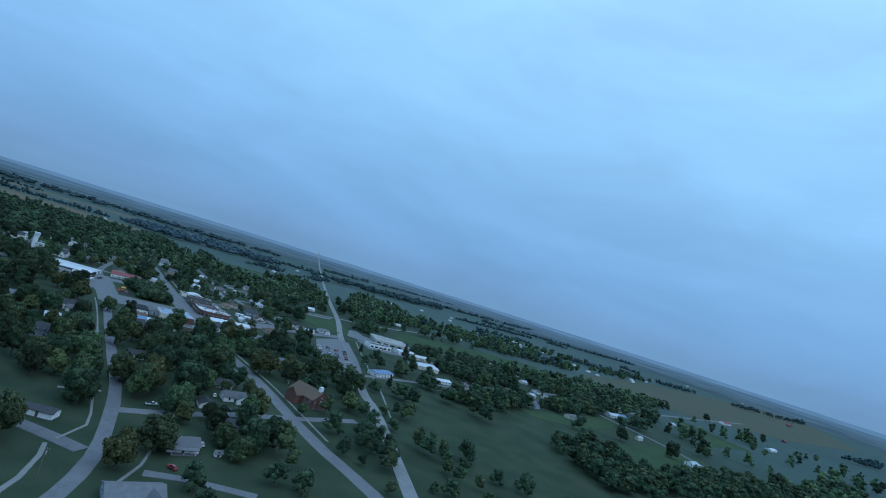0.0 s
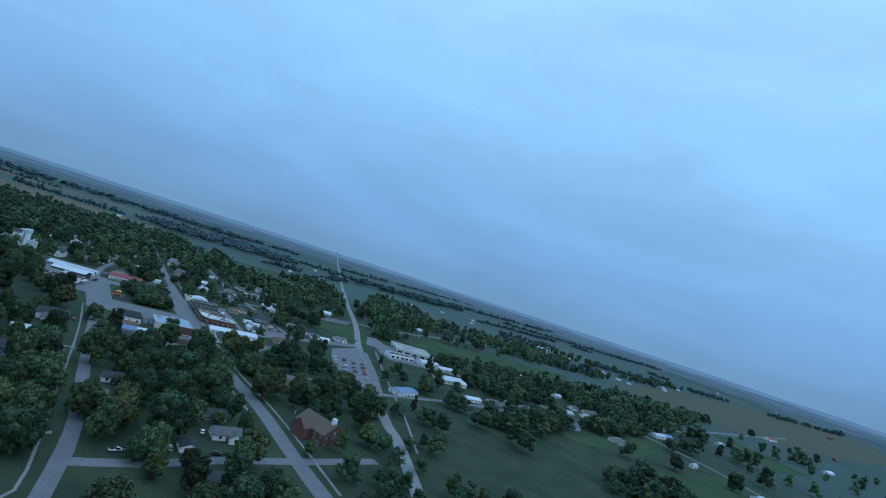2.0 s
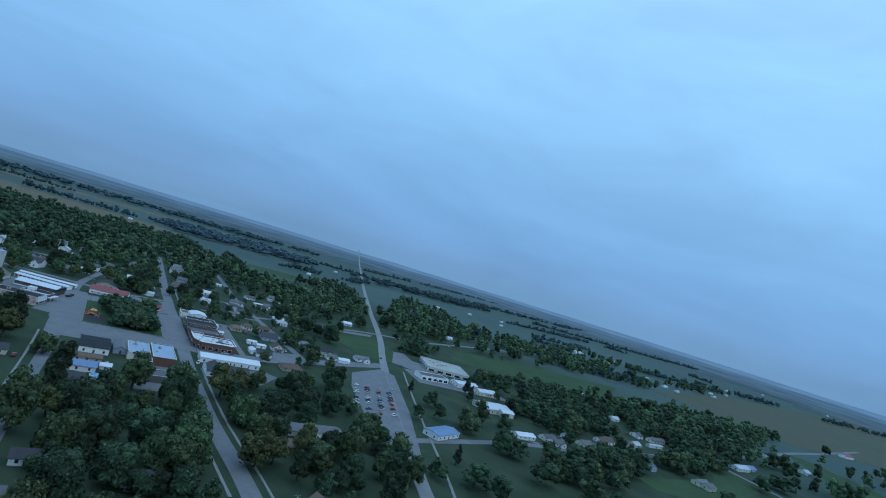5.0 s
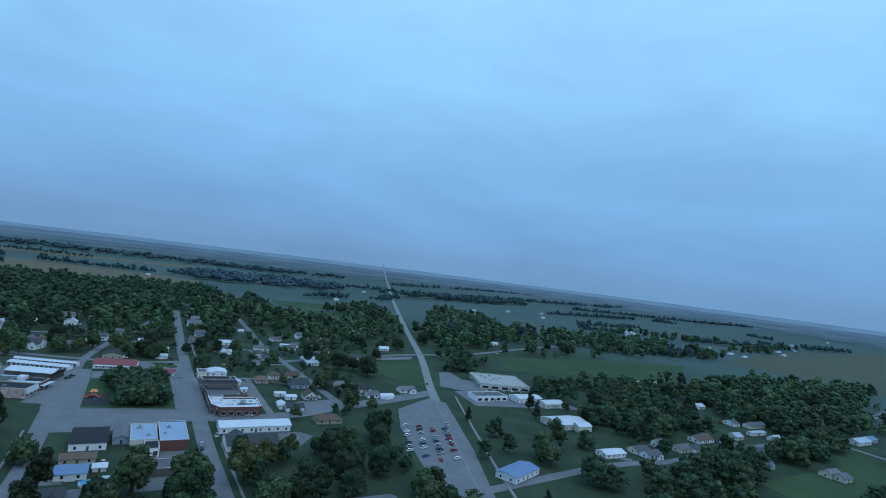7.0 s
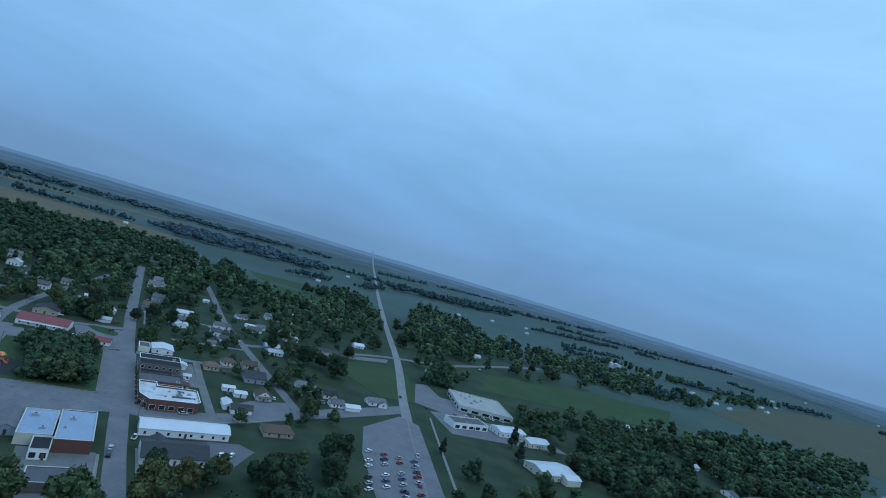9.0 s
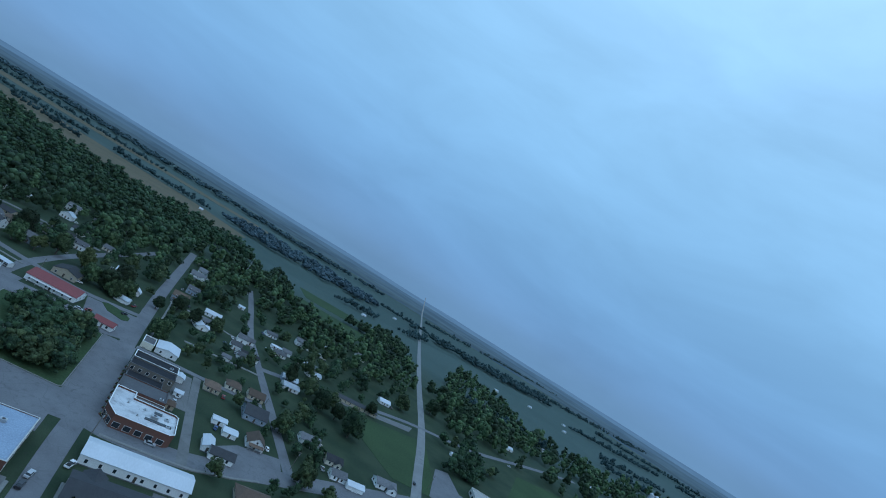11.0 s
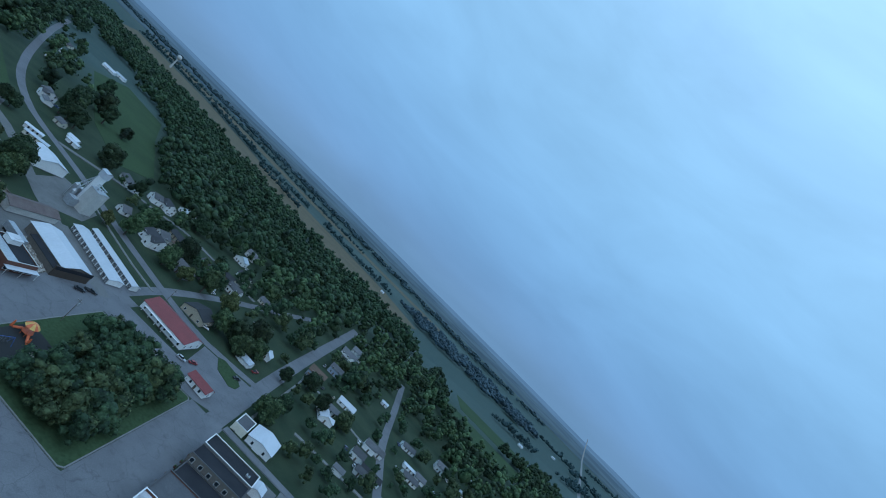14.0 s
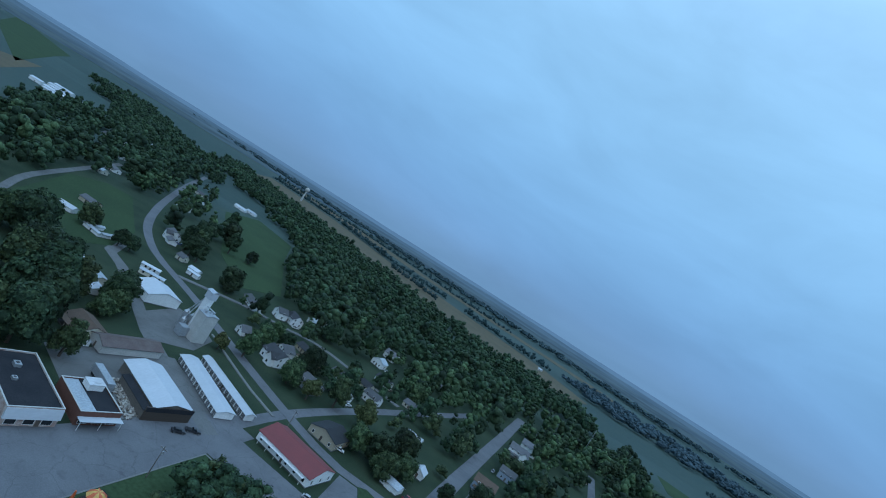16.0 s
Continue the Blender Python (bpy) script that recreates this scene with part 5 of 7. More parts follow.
# houses east of the highway
house(263.3, -125.6, 12, 8, 0, wall='white', roof='shingle', label='white house with grey roof', wing=(3.0, -3.6, 4.800000000000001, 4.0, 'y'))
house(291.1, -109.0, 8, 6, 0, wall='white', roof='shingle', label='white house with grey roof')
house(300.3, -120.2, 12, 8, 0, wall='cream', roof='shingle', label='cream house with grey roof')
house(311.0, -122.7, 9, 7, 0, wall='white', roof='shingle', label='white house with grey roof')
house(339.6, -107.5, 18, 9, 0, wall='white', roof='brownshingle', label='large white house with brown roof')
house(358.7, -115.0, 9, 5, 0, wall='white', roof='shingle', label='white house with grey roof')
house(445.4, -31.3, 10, 8, 0, wall='white', roof='silverroof', label='white house with grey metal roof')
house(467.4, -46.9, 13, 7, 0, wall='white', roof='metalroof', label='white house with pale metal roof', wing=(3.25, -3.15, 5.2, 3.5, 'y'))
house(421.9, -78.8, 7, 11, 0, wall='white', roof='shingle', label='white house with grey roof')
house(359.4, -50.6, 11, 8, 0, wall='white', roof='silverroof', label='white house with grey metal roof')
house(325.1, -59.4, 10, 8, 0, wall='white', roof='shingle', label='white house with grey roof', wing=(2.5, -3.6, 4.0, 4.0, 'y'))
house(303.4, -54.4, 11, 6, 0, wall='white', roof='darkshingle', label='white house with black roof')
house(649.5, 57.3, 12, 8, 0, wall='cream', roof='metalroof', label='cream house with pale metal roof', wing=(3.0, -3.6, 4.800000000000001, 4.0, 'y'))
house(480.8, 19.6, 10, 8, 0, wall='white', roof='metalroof', label='white house with pale metal roof', wing=(2.5, -3.6, 4.0, 4.0, 'y'))
house(462.1, 56.2, 9, 6, 0, wall='cream', roof='metalroof', label='cream house with pale metal roof', wing=(2.25, -2.7, 3.6, 3.0, 'y'))
house(678.7, -4.8, 11, 10, 0, wall='white', roof='shingle', label='white house with grey roof', wing=(2.75, -4.5, 4.4, 5.0, 'y'))
house(577.3, -73.7, 9, 10, 0, wall='white', roof='shingle', label='white house with grey roof')
house(608.4, -72.5, 13, 8, 0, wall='white', roof='metalroof', label='white house with pale metal roof')
house(527.5, -87.1, 15, 8, 0, wall='white', roof='silverroof', label='white house with grey metal roof')
house(538.9, -92.4, 7, 6, 0, wall='white', roof='shingle', label='small white house with grey roof')
house(522.3, 16.1, 12, 8, 0, wall='cream', roof='silverroof', label='cream house with grey metal roof', wing=(3.0, -3.6, 4.800000000000001, 4.0, 'y'))
house(371.1, -177.6, 13, 8, 0, wall='cream', roof='shingle', label='cream house with grey roof')
house(665.7, -128.4, 12, 9, 0, wall='cream', roof='silverroof', label='cream house with grey metal roof')
house(432.4, -222.6, 8, 5, 0, wall='cream', roof='silverroof', label='small cream house with grey metal roof')
house(758.3, 36.8, 10, 8, 0, wall='cream', roof='shingle', label='cream house with grey roof')
house(544.5, -335.9, 18, 8, 0, wall='white', roof='metalroof', label='white house with pale metal roof', wing=(4.5, -3.6, 7.2, 4.0, 'y'))
house(428.0, -284.7, 13, 10, 0, wall='white', roof='silverroof', label='white house with grey metal roof')
house(370.7, -184.1, 10, 8, 0, wall='cream', roof='shingle', label='cream house with grey roof')
house(464.9, -58.9, 11, 8, 0, wall='cream', roof='shingle', label='cream house with grey roof')
house(345.8, -104.7, 10, 8, 0, wall='white', roof='shingle', label='white house with grey roof', wing=(2.5, -3.6, 4.0, 4.0, 'y'))
house(416.4, -118.2, 9, 8, 0, wall='white', roof='silverroof', label='white house with grey metal roof')
house(262.5, -117.1, 12, 8, 0, wall='cream', roof='shingle', label='cream house with grey roof')
house(440.4, -87.7, 22, 7, 0, wall='cream', roof='shingle', label='large cream house with grey roof')
house(595.4, 63.6, 9, 7, 0, wall='cream', roof='shingle', label='cream house with grey roof')
house(587.6, -53.0, 10, 9, 0, wall='cream', roof='brownshingle', label='cream house with brown roof')
house(605.0, -58.6, 9, 7, 0, wall='cream', roof='shingle', label='cream house with grey roof', wing=(2.25, -3.15, 3.6, 3.5, 'y'))
house(381.6, -107.0, 9, 9, 0, wall='cream', roof='silverroof', label='cream house with grey metal roof')
house(354.9, -125.3, 9, 6, 0, wall='cream', roof='shingle', label='cream house with grey roof', wing=(2.25, -2.7, 3.6, 3.0, 'y'))
house(356.5, -136.6, 16, 14, 0, wall='cream', roof='shingle', label='large cream house with grey roof')
house(416.6, -103.3, 19, 5, 0, wall='white', roof='silverroof', label='white mobile home with grey metal roof', name='mobile_home', category='mobile home', eave=2.6, rise=0.6)
house(332.4, -150.1, 20, 12, 0, wall='bluegrey', roof='shingle', label='large blue-grey house with grey roof', wing=(5, -6, 7, 7, 'y'), eave=3.2, rise=2.8)
house(486.5, 54.8, 18, 9, 0, wall='white', roof='metalroof', label='large white garage with pale metal roof', name='garage', category='garage', garage=True, windows=False, eave=3.2, rise=1.4)
house(505.4, -137.2, 22, 10, 0, wall='white', roof='silverroof', label='large white house with grey metal roof', eave=3.2)
house(1040.4, -34.7, 30, 12, 0, wall='white', roof='redroof', label='large white house with red roof and white doors', eave=4, rise=3)
house(1898.9, 155.1, 13, 12, 0, wall='brick', roof='redroof', label='large red brick house with red roof like a barn', eave=5, rise=4, ridge='y')
house(877.6, -183.5, 24, 10, 0, wall='white', roof='metalroof', label='large white house with pale metal roof')
house(524.7, -135.5, 18, 8, 0, wall='bluegrey', roof='blueroof', label='blue-grey house with blue metal roof')
house(1163.5, -99.5, 9, 8, 0, wall='brick', roof='redroof', label='red brick house with red roof')
# farmsteads far out
house(1164.3, 561.3, 9, 7, 0, wall='white', roof='silverroof', label='white house with grey metal roof on a distant farm', eave=3, rise=1.7, windows=False)
house(1047.1, 365.3, 12, 7, 0, wall='white', roof='silverroof', label='white house with grey metal roof on a distant farm', eave=3, rise=1.7, windows=False)
house(1024.5, 300.8, 12, 7, 0, wall='white', roof='silverroof', label='white house with grey metal roof on a distant farm', eave=3, rise=1.7, windows=False)
house(1025.6, 272.2, 9, 7, 0, wall='white', roof='silverroof', label='white house with grey metal roof on a distant farm', eave=3, rise=1.7, windows=False)
house(1316.0, 364.9, 12, 7, 0, wall='white', roof='silverroof', label='white house with grey metal roof on a distant farm', eave=3, rise=1.7, windows=False)
house(1247.6, 316.5, 12, 7, 0, wall='white', roof='silverroof', label='white house with grey metal roof on a distant farm', eave=3, rise=1.7, windows=False)
house(1461.2, 405.2, 9, 7, 0, wall='white', roof='silverroof', label='white house with grey metal roof on a distant farm', eave=3, rise=1.7, windows=False)
house(571.5, 390.4, 12, 7, 0, wall='white', roof='silverroof', label='white house with grey metal roof on a distant farm', eave=3, rise=1.7, windows=False)
house(595.0, 304.5, 12, 7, 0, wall='white', roof='silverroof', label='white house with grey metal roof on a distant farm', eave=3, rise=1.7, windows=False)
house(431.7, 286.8, 9, 7, 0, wall='white', roof='silverroof', label='white house with grey metal roof on a distant farm', eave=3, rise=1.7, windows=False)
house(737.9, 814.5, 9, 7, 0, wall='white', roof='silverroof', label='white house with grey metal roof on a distant farm', eave=3, rise=1.7, windows=False)
house(889.4, 872.6, 9, 7, 0, wall='white', roof='silverroof', label='white house with grey metal roof on a distant farm', eave=3, rise=1.7, windows=False)
house(1037.0, 901.0, 9, 7, 0, wall='white', roof='silverroof', label='white house with grey metal roof on a distant farm', eave=3, rise=1.7, windows=False)
house(2390.9, 512.5, 9, 7, 0, wall='white', roof='silverroof', label='white house with grey metal roof on a distant farm', eave=3, rise=1.7, windows=False)
house(-4.1, 1051.0, 9, 7, 0, wall='white', roof='silverroof', label='white house with grey metal roof on a distant farm', eave=3, rise=1.7, windows=False)
house(1677.2, 521.3, 12, 7, 0, wall='white', roof='silverroof', label='white house with grey metal roof on a distant farm', eave=3, rise=1.7, windows=False)
house(3414.8, 1083.4, 12, 7, 0, wall='white', roof='silverroof', label='white house with grey metal roof on a distant farm', eave=3, rise=1.7, windows=False)
house(2253.3, 690.3, 9, 7, 0, wall='white', roof='silverroof', label='white house with grey metal roof on a distant farm', eave=3, rise=1.7, windows=False)
house(926.4, 765.6, 9, 7, 0, wall='white', roof='silverroof', label='white house with grey metal roof on a distant farm', eave=3, rise=1.7, windows=False)
house(556.5, 1136.2, 9, 7, 0, wall='white', roof='silverroof', label='white house with grey metal roof on a distant farm', eave=3, rise=1.7, windows=False)
house(362.6, 802.1, 9, 7, 0, wall='white', roof='silverroof', label='white house with grey metal roof on a distant farm', eave=3, rise=1.7, windows=False)

house(1085, 503, 55, 12, 15, wall='white', roof='metalroof', label='long white farm shed beside the grain bins', name='farm_shed', category='shed', group='', eave=4, rise=1.6, windows=False)
house(930, 470, 14, 9, 0, wall='white', roof='shingle', label='white farmhouse with grey roof among trees', eave=4.4, rise=2.6, windows=False)
for x, y, w, d, rot, wall, roof, label in (
    (51, 184, 11, 8, 5, "white", "shingle", "small white house with a grey shingle roof"),
    (75, 160, 12, 6, 80, "white", "silverroof", "long white mobile home with a pale metal roof"),
    (78, 118, 9, 7, 10, "white", "shingle", "small white house beside the alley"),
    (113, 196, 12, 8, 10, "white", "shingle", "white house with a grey roof on a lawn"),
    (144, 184, 13, 7, 20, "white", "silverroof", "white house with a pale metal roof"),
    (139, 213, 10, 8, 15, "tan", "shingle", "tan house with a grey shingle roof"),
    (116, 126, 12, 9, 5, "white", "silverroof", "white house with a pale metal roof among trees"),
    (110, 246, 11, 8, 12, "white", "shingle", "white house with a grey roof at the wood's edge"),
):
    if is_free(x, y, 5):
        house(x, y, w, d, rot, wall=wall, roof=roof, label=label, eave=2.8, rise=1.8)

# ---- vehicles and small things ----
PAINT = {}


def paint(name, rgb):
    if name not in PAINT:
        PAINT[name] = surface(name + "_car_paint", rgb, tuple(c * 0.8 for c in rgb), 0.8, 6.0, rough=0.3, patch=0.3, bump=0.0, spec=0.5)
        M[name + "_paint"] = PAINT[name]
    return name + "_paint"


COLOURS = {"white": (0.7, 0.7, 0.7), "silver": (0.4, 0.41, 0.43), "black": (0.03, 0.03, 0.035), "blue": (0.05, 0.09, 0.2), "red": (0.28, 0.03, 0.03), "tan": (0.35, 0.3, 0.22)}
CARS = {}


def make_car(colour, pickup):
    kind = "pickup_truck" if pickup else "car"
    r = root(kind, 0, 0, -300, 0, f"{colour} {'pickup truck with an open bed' if pickup else 'saloon car with dark windows'} parked", "pickup" if pickup else "car", "parked vehicles")
    body = bmesh.new()
    L2, W2 = (2.7, 0.95) if pickup else (2.3, 0.88)
    hexa(body, ((-L2, -W2, 0.35), (L2, -W2, 0.35), (L2, W2, 0.35), (-L2, W2, 0.35)), ((-L2 + 0.05, -W2 + 0.06, 0.95), (L2 - 0.15, -W2 + 0.06, 0.88), (L2 - 0.15, W2 - 0.06, 0.88), (-L2 + 0.05, W2 - 0.06, 0.95)))
    bmesh.ops.bevel(body, geom=list(body.edges), offset=0.07, segments=2, affect="EDGES")
    part("body", body, paint(colour, COLOURS[colour]), r)
    x0, x1 = (-0.5, 1.3) if pickup else (-1.75, 1.05)
    cab = bmesh.new()
    hexa(cab, ((x0, -W2 + 0.1, 0.9), (x1, -W2 + 0.1, 0.88), (x1, W2 - 0.1, 0.88), (x0, W2 - 0.1, 0.9)), ((x0 + 0.35, -W2 + 0.24, 1.42), (x1 - 0.65, -W2 + 0.24, 1.42), (x1 - 0.65, W2 - 0.24, 1.42), (x0 + 0.35, W2 - 0.24, 1.42)))
    glass = part("cabin_glass", cab, "glass", r)
    part("roof_panel", boxed(x0 + 0.36, -W2 + 0.24, 1.42, x1 - 0.66, W2 - 0.24, 1.47), paint(colour, COLOURS[colour]), glass)
    if pickup:
        part("bed_floor", boxed(-L2 + 0.2, -W2 + 0.2, 0.94, -0.6, W2 - 0.2, 0.97), "rubber", r)
    for wx in (-L2 + 0.8, L2 - 0.85):
        for wy in (-W2 + 0.02, W2 - 0.02):
            bm = bmesh.new()
            tube(bm, (wx, wy - 0.1, 0.34), (wx, wy + 0.1, 0.34), 0.34, 0.34, 12)
            wheel = part("wheel", bm, "rubber", r)
            bm = bmesh.new()
            tube(bm, (wx, wy - 0.115, 0.34), (wx, wy + 0.115, 0.34), 0.19, 0.19, 8)
            part("rim", bm, "steel", wheel)
    return r


def car(colour, x, y, rot=0.0, pickup=False):
    if (colour, pickup) not in CARS:
        CARS[colour, pickup] = make_car(colour, pickup)
    return copy_thing(CARS[colour, pickup], pose(x, y, 0.12, 0, 0, rot))


car("black", -60.5, 70.5, 55)
car("black", -59.2, 76, 50, True)
car("white", -74, 85, -19, True)
car("white", 50, -64.3, 62)
car("white", 54.6, -64, 62)
car("blue", -69.4, -313, 75)
car("white", -54.8, -272.5, 10, True)
car("black", -18.7, -269.5, 5)
car("black", -13, -268, 8)
car("red", -56, -338, 120)
car("silver", 8, -64, 80)
car("black", 7.5, -70, 85)
car("white", 16.5, -52, 75, True)
car("red", -14, 96, 60)
car("silver", -18, 91, 10)
car("black", 2, 118, 55)
car("white", -30, 137, 20)
car("silver", 43, 27, 90)
car("white", 44, 35, 80, True)
car("tan", 42.5, 56, 10)
car("silver", 38, -20.5, 5)
car("blue", 214, 24 + 16, 66)
car("white", 386, 214, 15)
car("black", 200, 58, 66)
lot_rng = random.Random(5)
for row in range(4):
    for k in range(9):
        if lot_rng.random() < 0.78:
            u, v = -66 + k * 6.5, row * 8.5
            x, y = 152 + 0.383 * u - 0.924 * (v - 6), -42 + 0.924 * u + 0.383 * (v - 6)
            car(lot_rng.choice(["white", "silver", "black", "blue", "red", "white", "tan"]), x, y, 22 + lot_rng.uniform(-4, 4), lot_rng.random() < 0.3)
for k in range(7):
    car(lot_rng.choice(["white", "silver", "black", "blue", "red"]), 235 + k * 9, 32 - lot_rng.uniform(0, 2), 90, lot_rng.random() < 0.3)
for k in range(10):
    if lot_rng.random() < 0.7:
        car(lot_rng.choice(["white", "silver", "black", "tan", "red"]), 120 + lot_rng.uniform(-4, 10) + k * 4, -105 + k * 7, 66, lot_rng.random() < 0.4)
# vehicles in the yards beside the houses
yard_rng = random.Random(8)
yards = [f for f in FOOTPRINTS if 3.6 < f[2] < 7.5 and 3 < f[3] < 7 and -380 < f[1] < 330 and -270 < f[0] < 520]
for cx, cy, hw, hd, a in yard_rng.sample(yards, min(90, len(yards))):
    u, v = yard_rng.choice((-1, 1)) * (hw + 2.6), yard_rng.uniform(-1, 1) * hd
    x, y = cx + u * math.cos(a) - v * math.sin(a), cy + u * math.sin(a) + v * math.cos(a)
    if is_free(x, y, 1.2):
        car(yard_rng.choice(["white", "white", "silver", "silver", "black", "blue", "red", "tan"]), x, y, math.degrees(a) + 90 + yard_rng.uniform(-12, 12), yard_rng.random() < 0.4)
        claim(x, y, 5, 5)
for src in CARS.values():
    for o in (*src.children_recursive, src):
        bpy.data.objects.remove(o)


def utility_pole(x, y, rot, high=10.0):
    r = root("utility_pole", x, y, 0, rot, "weathered wooden utility pole with a crossarm", "pole", "utility poles")
    bm = bmesh.new()
    tube(bm, (0, 0, -0.2), (0, 0, high), 0.17, 0.11, 8)
    part("shaft", bm, "wood", r)
    part("crossarm", boxed(-1.2, -0.06, high - 0.9, 1.2, 0.06, high - 0.75), "wood", r)
    for k in (-1.05, -0.4, 0.4, 1.05):
        bm = bmesh.new()
        tube(bm, (k, 0, high - 0.75), (k, 0, high - 0.5), 0.06, 0.04, 6)
        part("insulator", bm, "silo", r)
    bm = bmesh.new()
    tube(bm, (0.3, 0, high - 2.4), (0.3, 0, high - 1.4), 0.26, 0.26, 8)
    part("transformer", bm, "steel", r)


for x, y, rot in ((-96.7, -348.7, 30), (-30, 6, 0), (-47.1, 46, 0), (17.6, -30, 0), (26, -230, 0), (104, 8, 10), (97, -120, 22), (-48, 118, 0), (90, 60, 0), (212, 60, 22), (-84, -120, 0)):
    utility_pole(x, y, rot)


def play_structure(x, y):
    M.setdefault("orange", surface("orange_plastic", (0.6, 0.13, 0.05), (0.5, 0.1, 0.04), 1.0, 5.0, rough=0.45, patch=0.4, bump=0.0))
    M.setdefault("yellow", surface("yellow_plastic", (0.62, 0.36, 0.1), (0.5, 0.3, 0.08), 1.0, 5.0, rough=0.45, patch=0.4, bump=0.0))
    M.setdefault("blueplastic", surface("blue_steel_paint", (0.05, 0.12, 0.35), (0.04, 0.09, 0.28), 1.0, 5.0, rough=0.45, patch=0.4, bump=0.0))
    r = root("play_structure", x, y, 0, 0, "orange and yellow plastic play structure with a round canopy", "playground")
    claim(x, y, 12, 12)
    for k in range(6):
        a = k * math.tau / 6
        bm = bmesh.new()
        tube(bm, (1.6 * math.cos(a), 1.6 * math.sin(a), 0), (1.6 * math.cos(a), 1.6 * math.sin(a), 3.6), 0.07, 0.07, 6)
        part("post", bm, "orange", r)
    bm = bmesh.new()
    tube(bm, (0, 0, 1.3), (0, 0, 1.45), 1.8, 1.8, 12)
    part("deck", bm, "orange", r)
    for k in range(10):
        a, b = k * math.tau / 10, (k + 1) * math.tau / 10
        bm = bmesh.new()
        low = [Vector((2.4 * math.cos(t), 2.4 * math.sin(t), 3.5)) for t in (a, b)]
        mid = [Vector((1.3 * math.cos(t), 1.3 * math.sin(t), 4.4)) for t in (a, b)]
        tip = Vector((0, 0, 4.7))
        v = [bm.verts.new(p) for p in (*low, mid[1], mid[0], tip)]
        w = [bm.verts.new(p.co + Vector((0, 0, 0.06))) for p in v]
        for ids in ((0, 1, 2, 3), (3, 2, 4)):
            bm.faces.new([w[i] for i in ids]), bm.faces.new([v[i] for i in ids[::-1]])
        part("canopy_panel", bm, "orange" if k % 2 else "yellow", r)
    for k, (dx, dy) in enumerate(((-3.6, -1.5), (-2.4, 3.0), (3.3, -2.6))):
        bm = bmesh.new()
        tube(bm, (dx * 0.45, dy * 0.45, 1.5), (dx, dy, 0.25), 0.42, 0.42, 8)
        part("slide", bm, "orange", r)
        bm = bmesh.new()
        tube(bm, (dx * 1.15, dy * 1.15, 0), (dx * 1.15, dy * 1.15, 2.4), 0.5, 0.2, 8)
        part("climber", bm, "orange", r)


play_structure(-43.5, 26)
lot("play_surface", [(-47.6, 8), (-35, 6.5), (-35, 31), (-47.4, 33)], "rubber", "dark rubber mulch under the playground", z=0.24)
swing = root("swing_set", -42, 14.5, 0.24, 70, "blue steel swing set on dark mulch", "swing")
for sx in (-3, 3):
    for sy in (-1.2, 1.2):
        bm = bmesh.new()
        tube(bm, (sx, sy, 0), (sx, 0, 2.6), 0.08, 0.08, 6)
        part("leg", bm, "blueplastic", swing)
bm = bmesh.new()
tube(bm, (-3, 0, 2.6), (3, 0, 2.6), 0.08, 0.08, 6)
part("beam", bm, "blueplastic", swing)
for k in (-1.8, -0.6, 0.6, 1.8):
    seat = part("swing_seat", boxed(k - 0.25, -0.1, 0.5, k + 0.25, 0.1, 0.56), "rubber", swing)
    bm = bmesh.new()
    for e in (-0.22, 0.22):
        tube(bm, (k + e, 0, 0.56), (k + e, 0, 2.6), 0.02, 0.02, 4)
    part("chain", bm, "steel", seat)

pool = root("swimming_pool", -37.8, -102.3, 0, 0, "round above-ground swimming pool with blue water", "pool")
bm = bmesh.new()
tube(bm, (0, 0, 0), (0, 0, 1.15), 2.6, 2.6, 20)
part("pool_wall", bm, "trim", pool)
M["water"] = surface("blue_pool_water", (0.05, 0.25, 0.42), (0.04, 0.2, 0.36), 1.0, 4.0, rough=0.08, patch=0.5, bump=0.1, spec=0.6)
bm = bmesh.new()
tube(bm, (0, 0, 1.16), (0, 0, 1.2), 2.4, 2.4, 20)
part("water", bm, "water", pool)


def grain_bin(x, y, r0, h, label):
    r = root("grain_bin", x, y, 0, 0, label, "grain bin", "grain bins")
    bm = bmesh.new()
    tube(bm, (0, 0, 0), (0, 0, h), r0, r0, 18)
    part("bin_wall", bm, "metalroof", r)
    bm = bmesh.new()
    tube(bm, (0, 0, h), (0, 0, h + r0 * 0.5), r0 * 1.03, 0.4, 18)
    part("bin_roof", bm, "silverroof", r)


for x, y, r0, h in ((940, 494, 5.5, 10), (953, 490, 5.5, 10), (967, 498, 4.5, 7), (979, 502, 4.5, 7), (-178, 111, 2.2, 6)):
    grain_bin(x, y, r0, h, "pale steel grain bin with a conical roof")


def mast(x, y, high):
    r = root("radio_mast", x, y, 0, 0, "thin grey lattice radio mast above the trees", "mast")
    for k in range(3):
        a = k * math.tau / 3
        bm = bmesh.new()
        tube(bm, (1.2 * math.cos(a), 1.2 * math.sin(a), 0), (0.3 * math.cos(a), 0.3 * math.sin(a), high), 0.12, 0.08, 5)
        part("mast_leg", bm, "steel", r)
    bm = bmesh.new()
    for k in range(int(high / 2)):
        z0, s0, s1 = 2 * k, 1.2 - 0.9 * 2 * k / high, 1.2 - 0.9 * (2 * k + 2) / high
        for j in range(3):
            a, b = j * math.tau / 3, (j + 1) * math.tau / 3
            tube(bm, (s0 * math.cos(a), s0 * math.sin(a), z0), (s1 * math.cos(b), s1 * math.sin(b), z0 + 2), 0.04, 0.04, 3)
    part("bracing", bm, "steel", r)


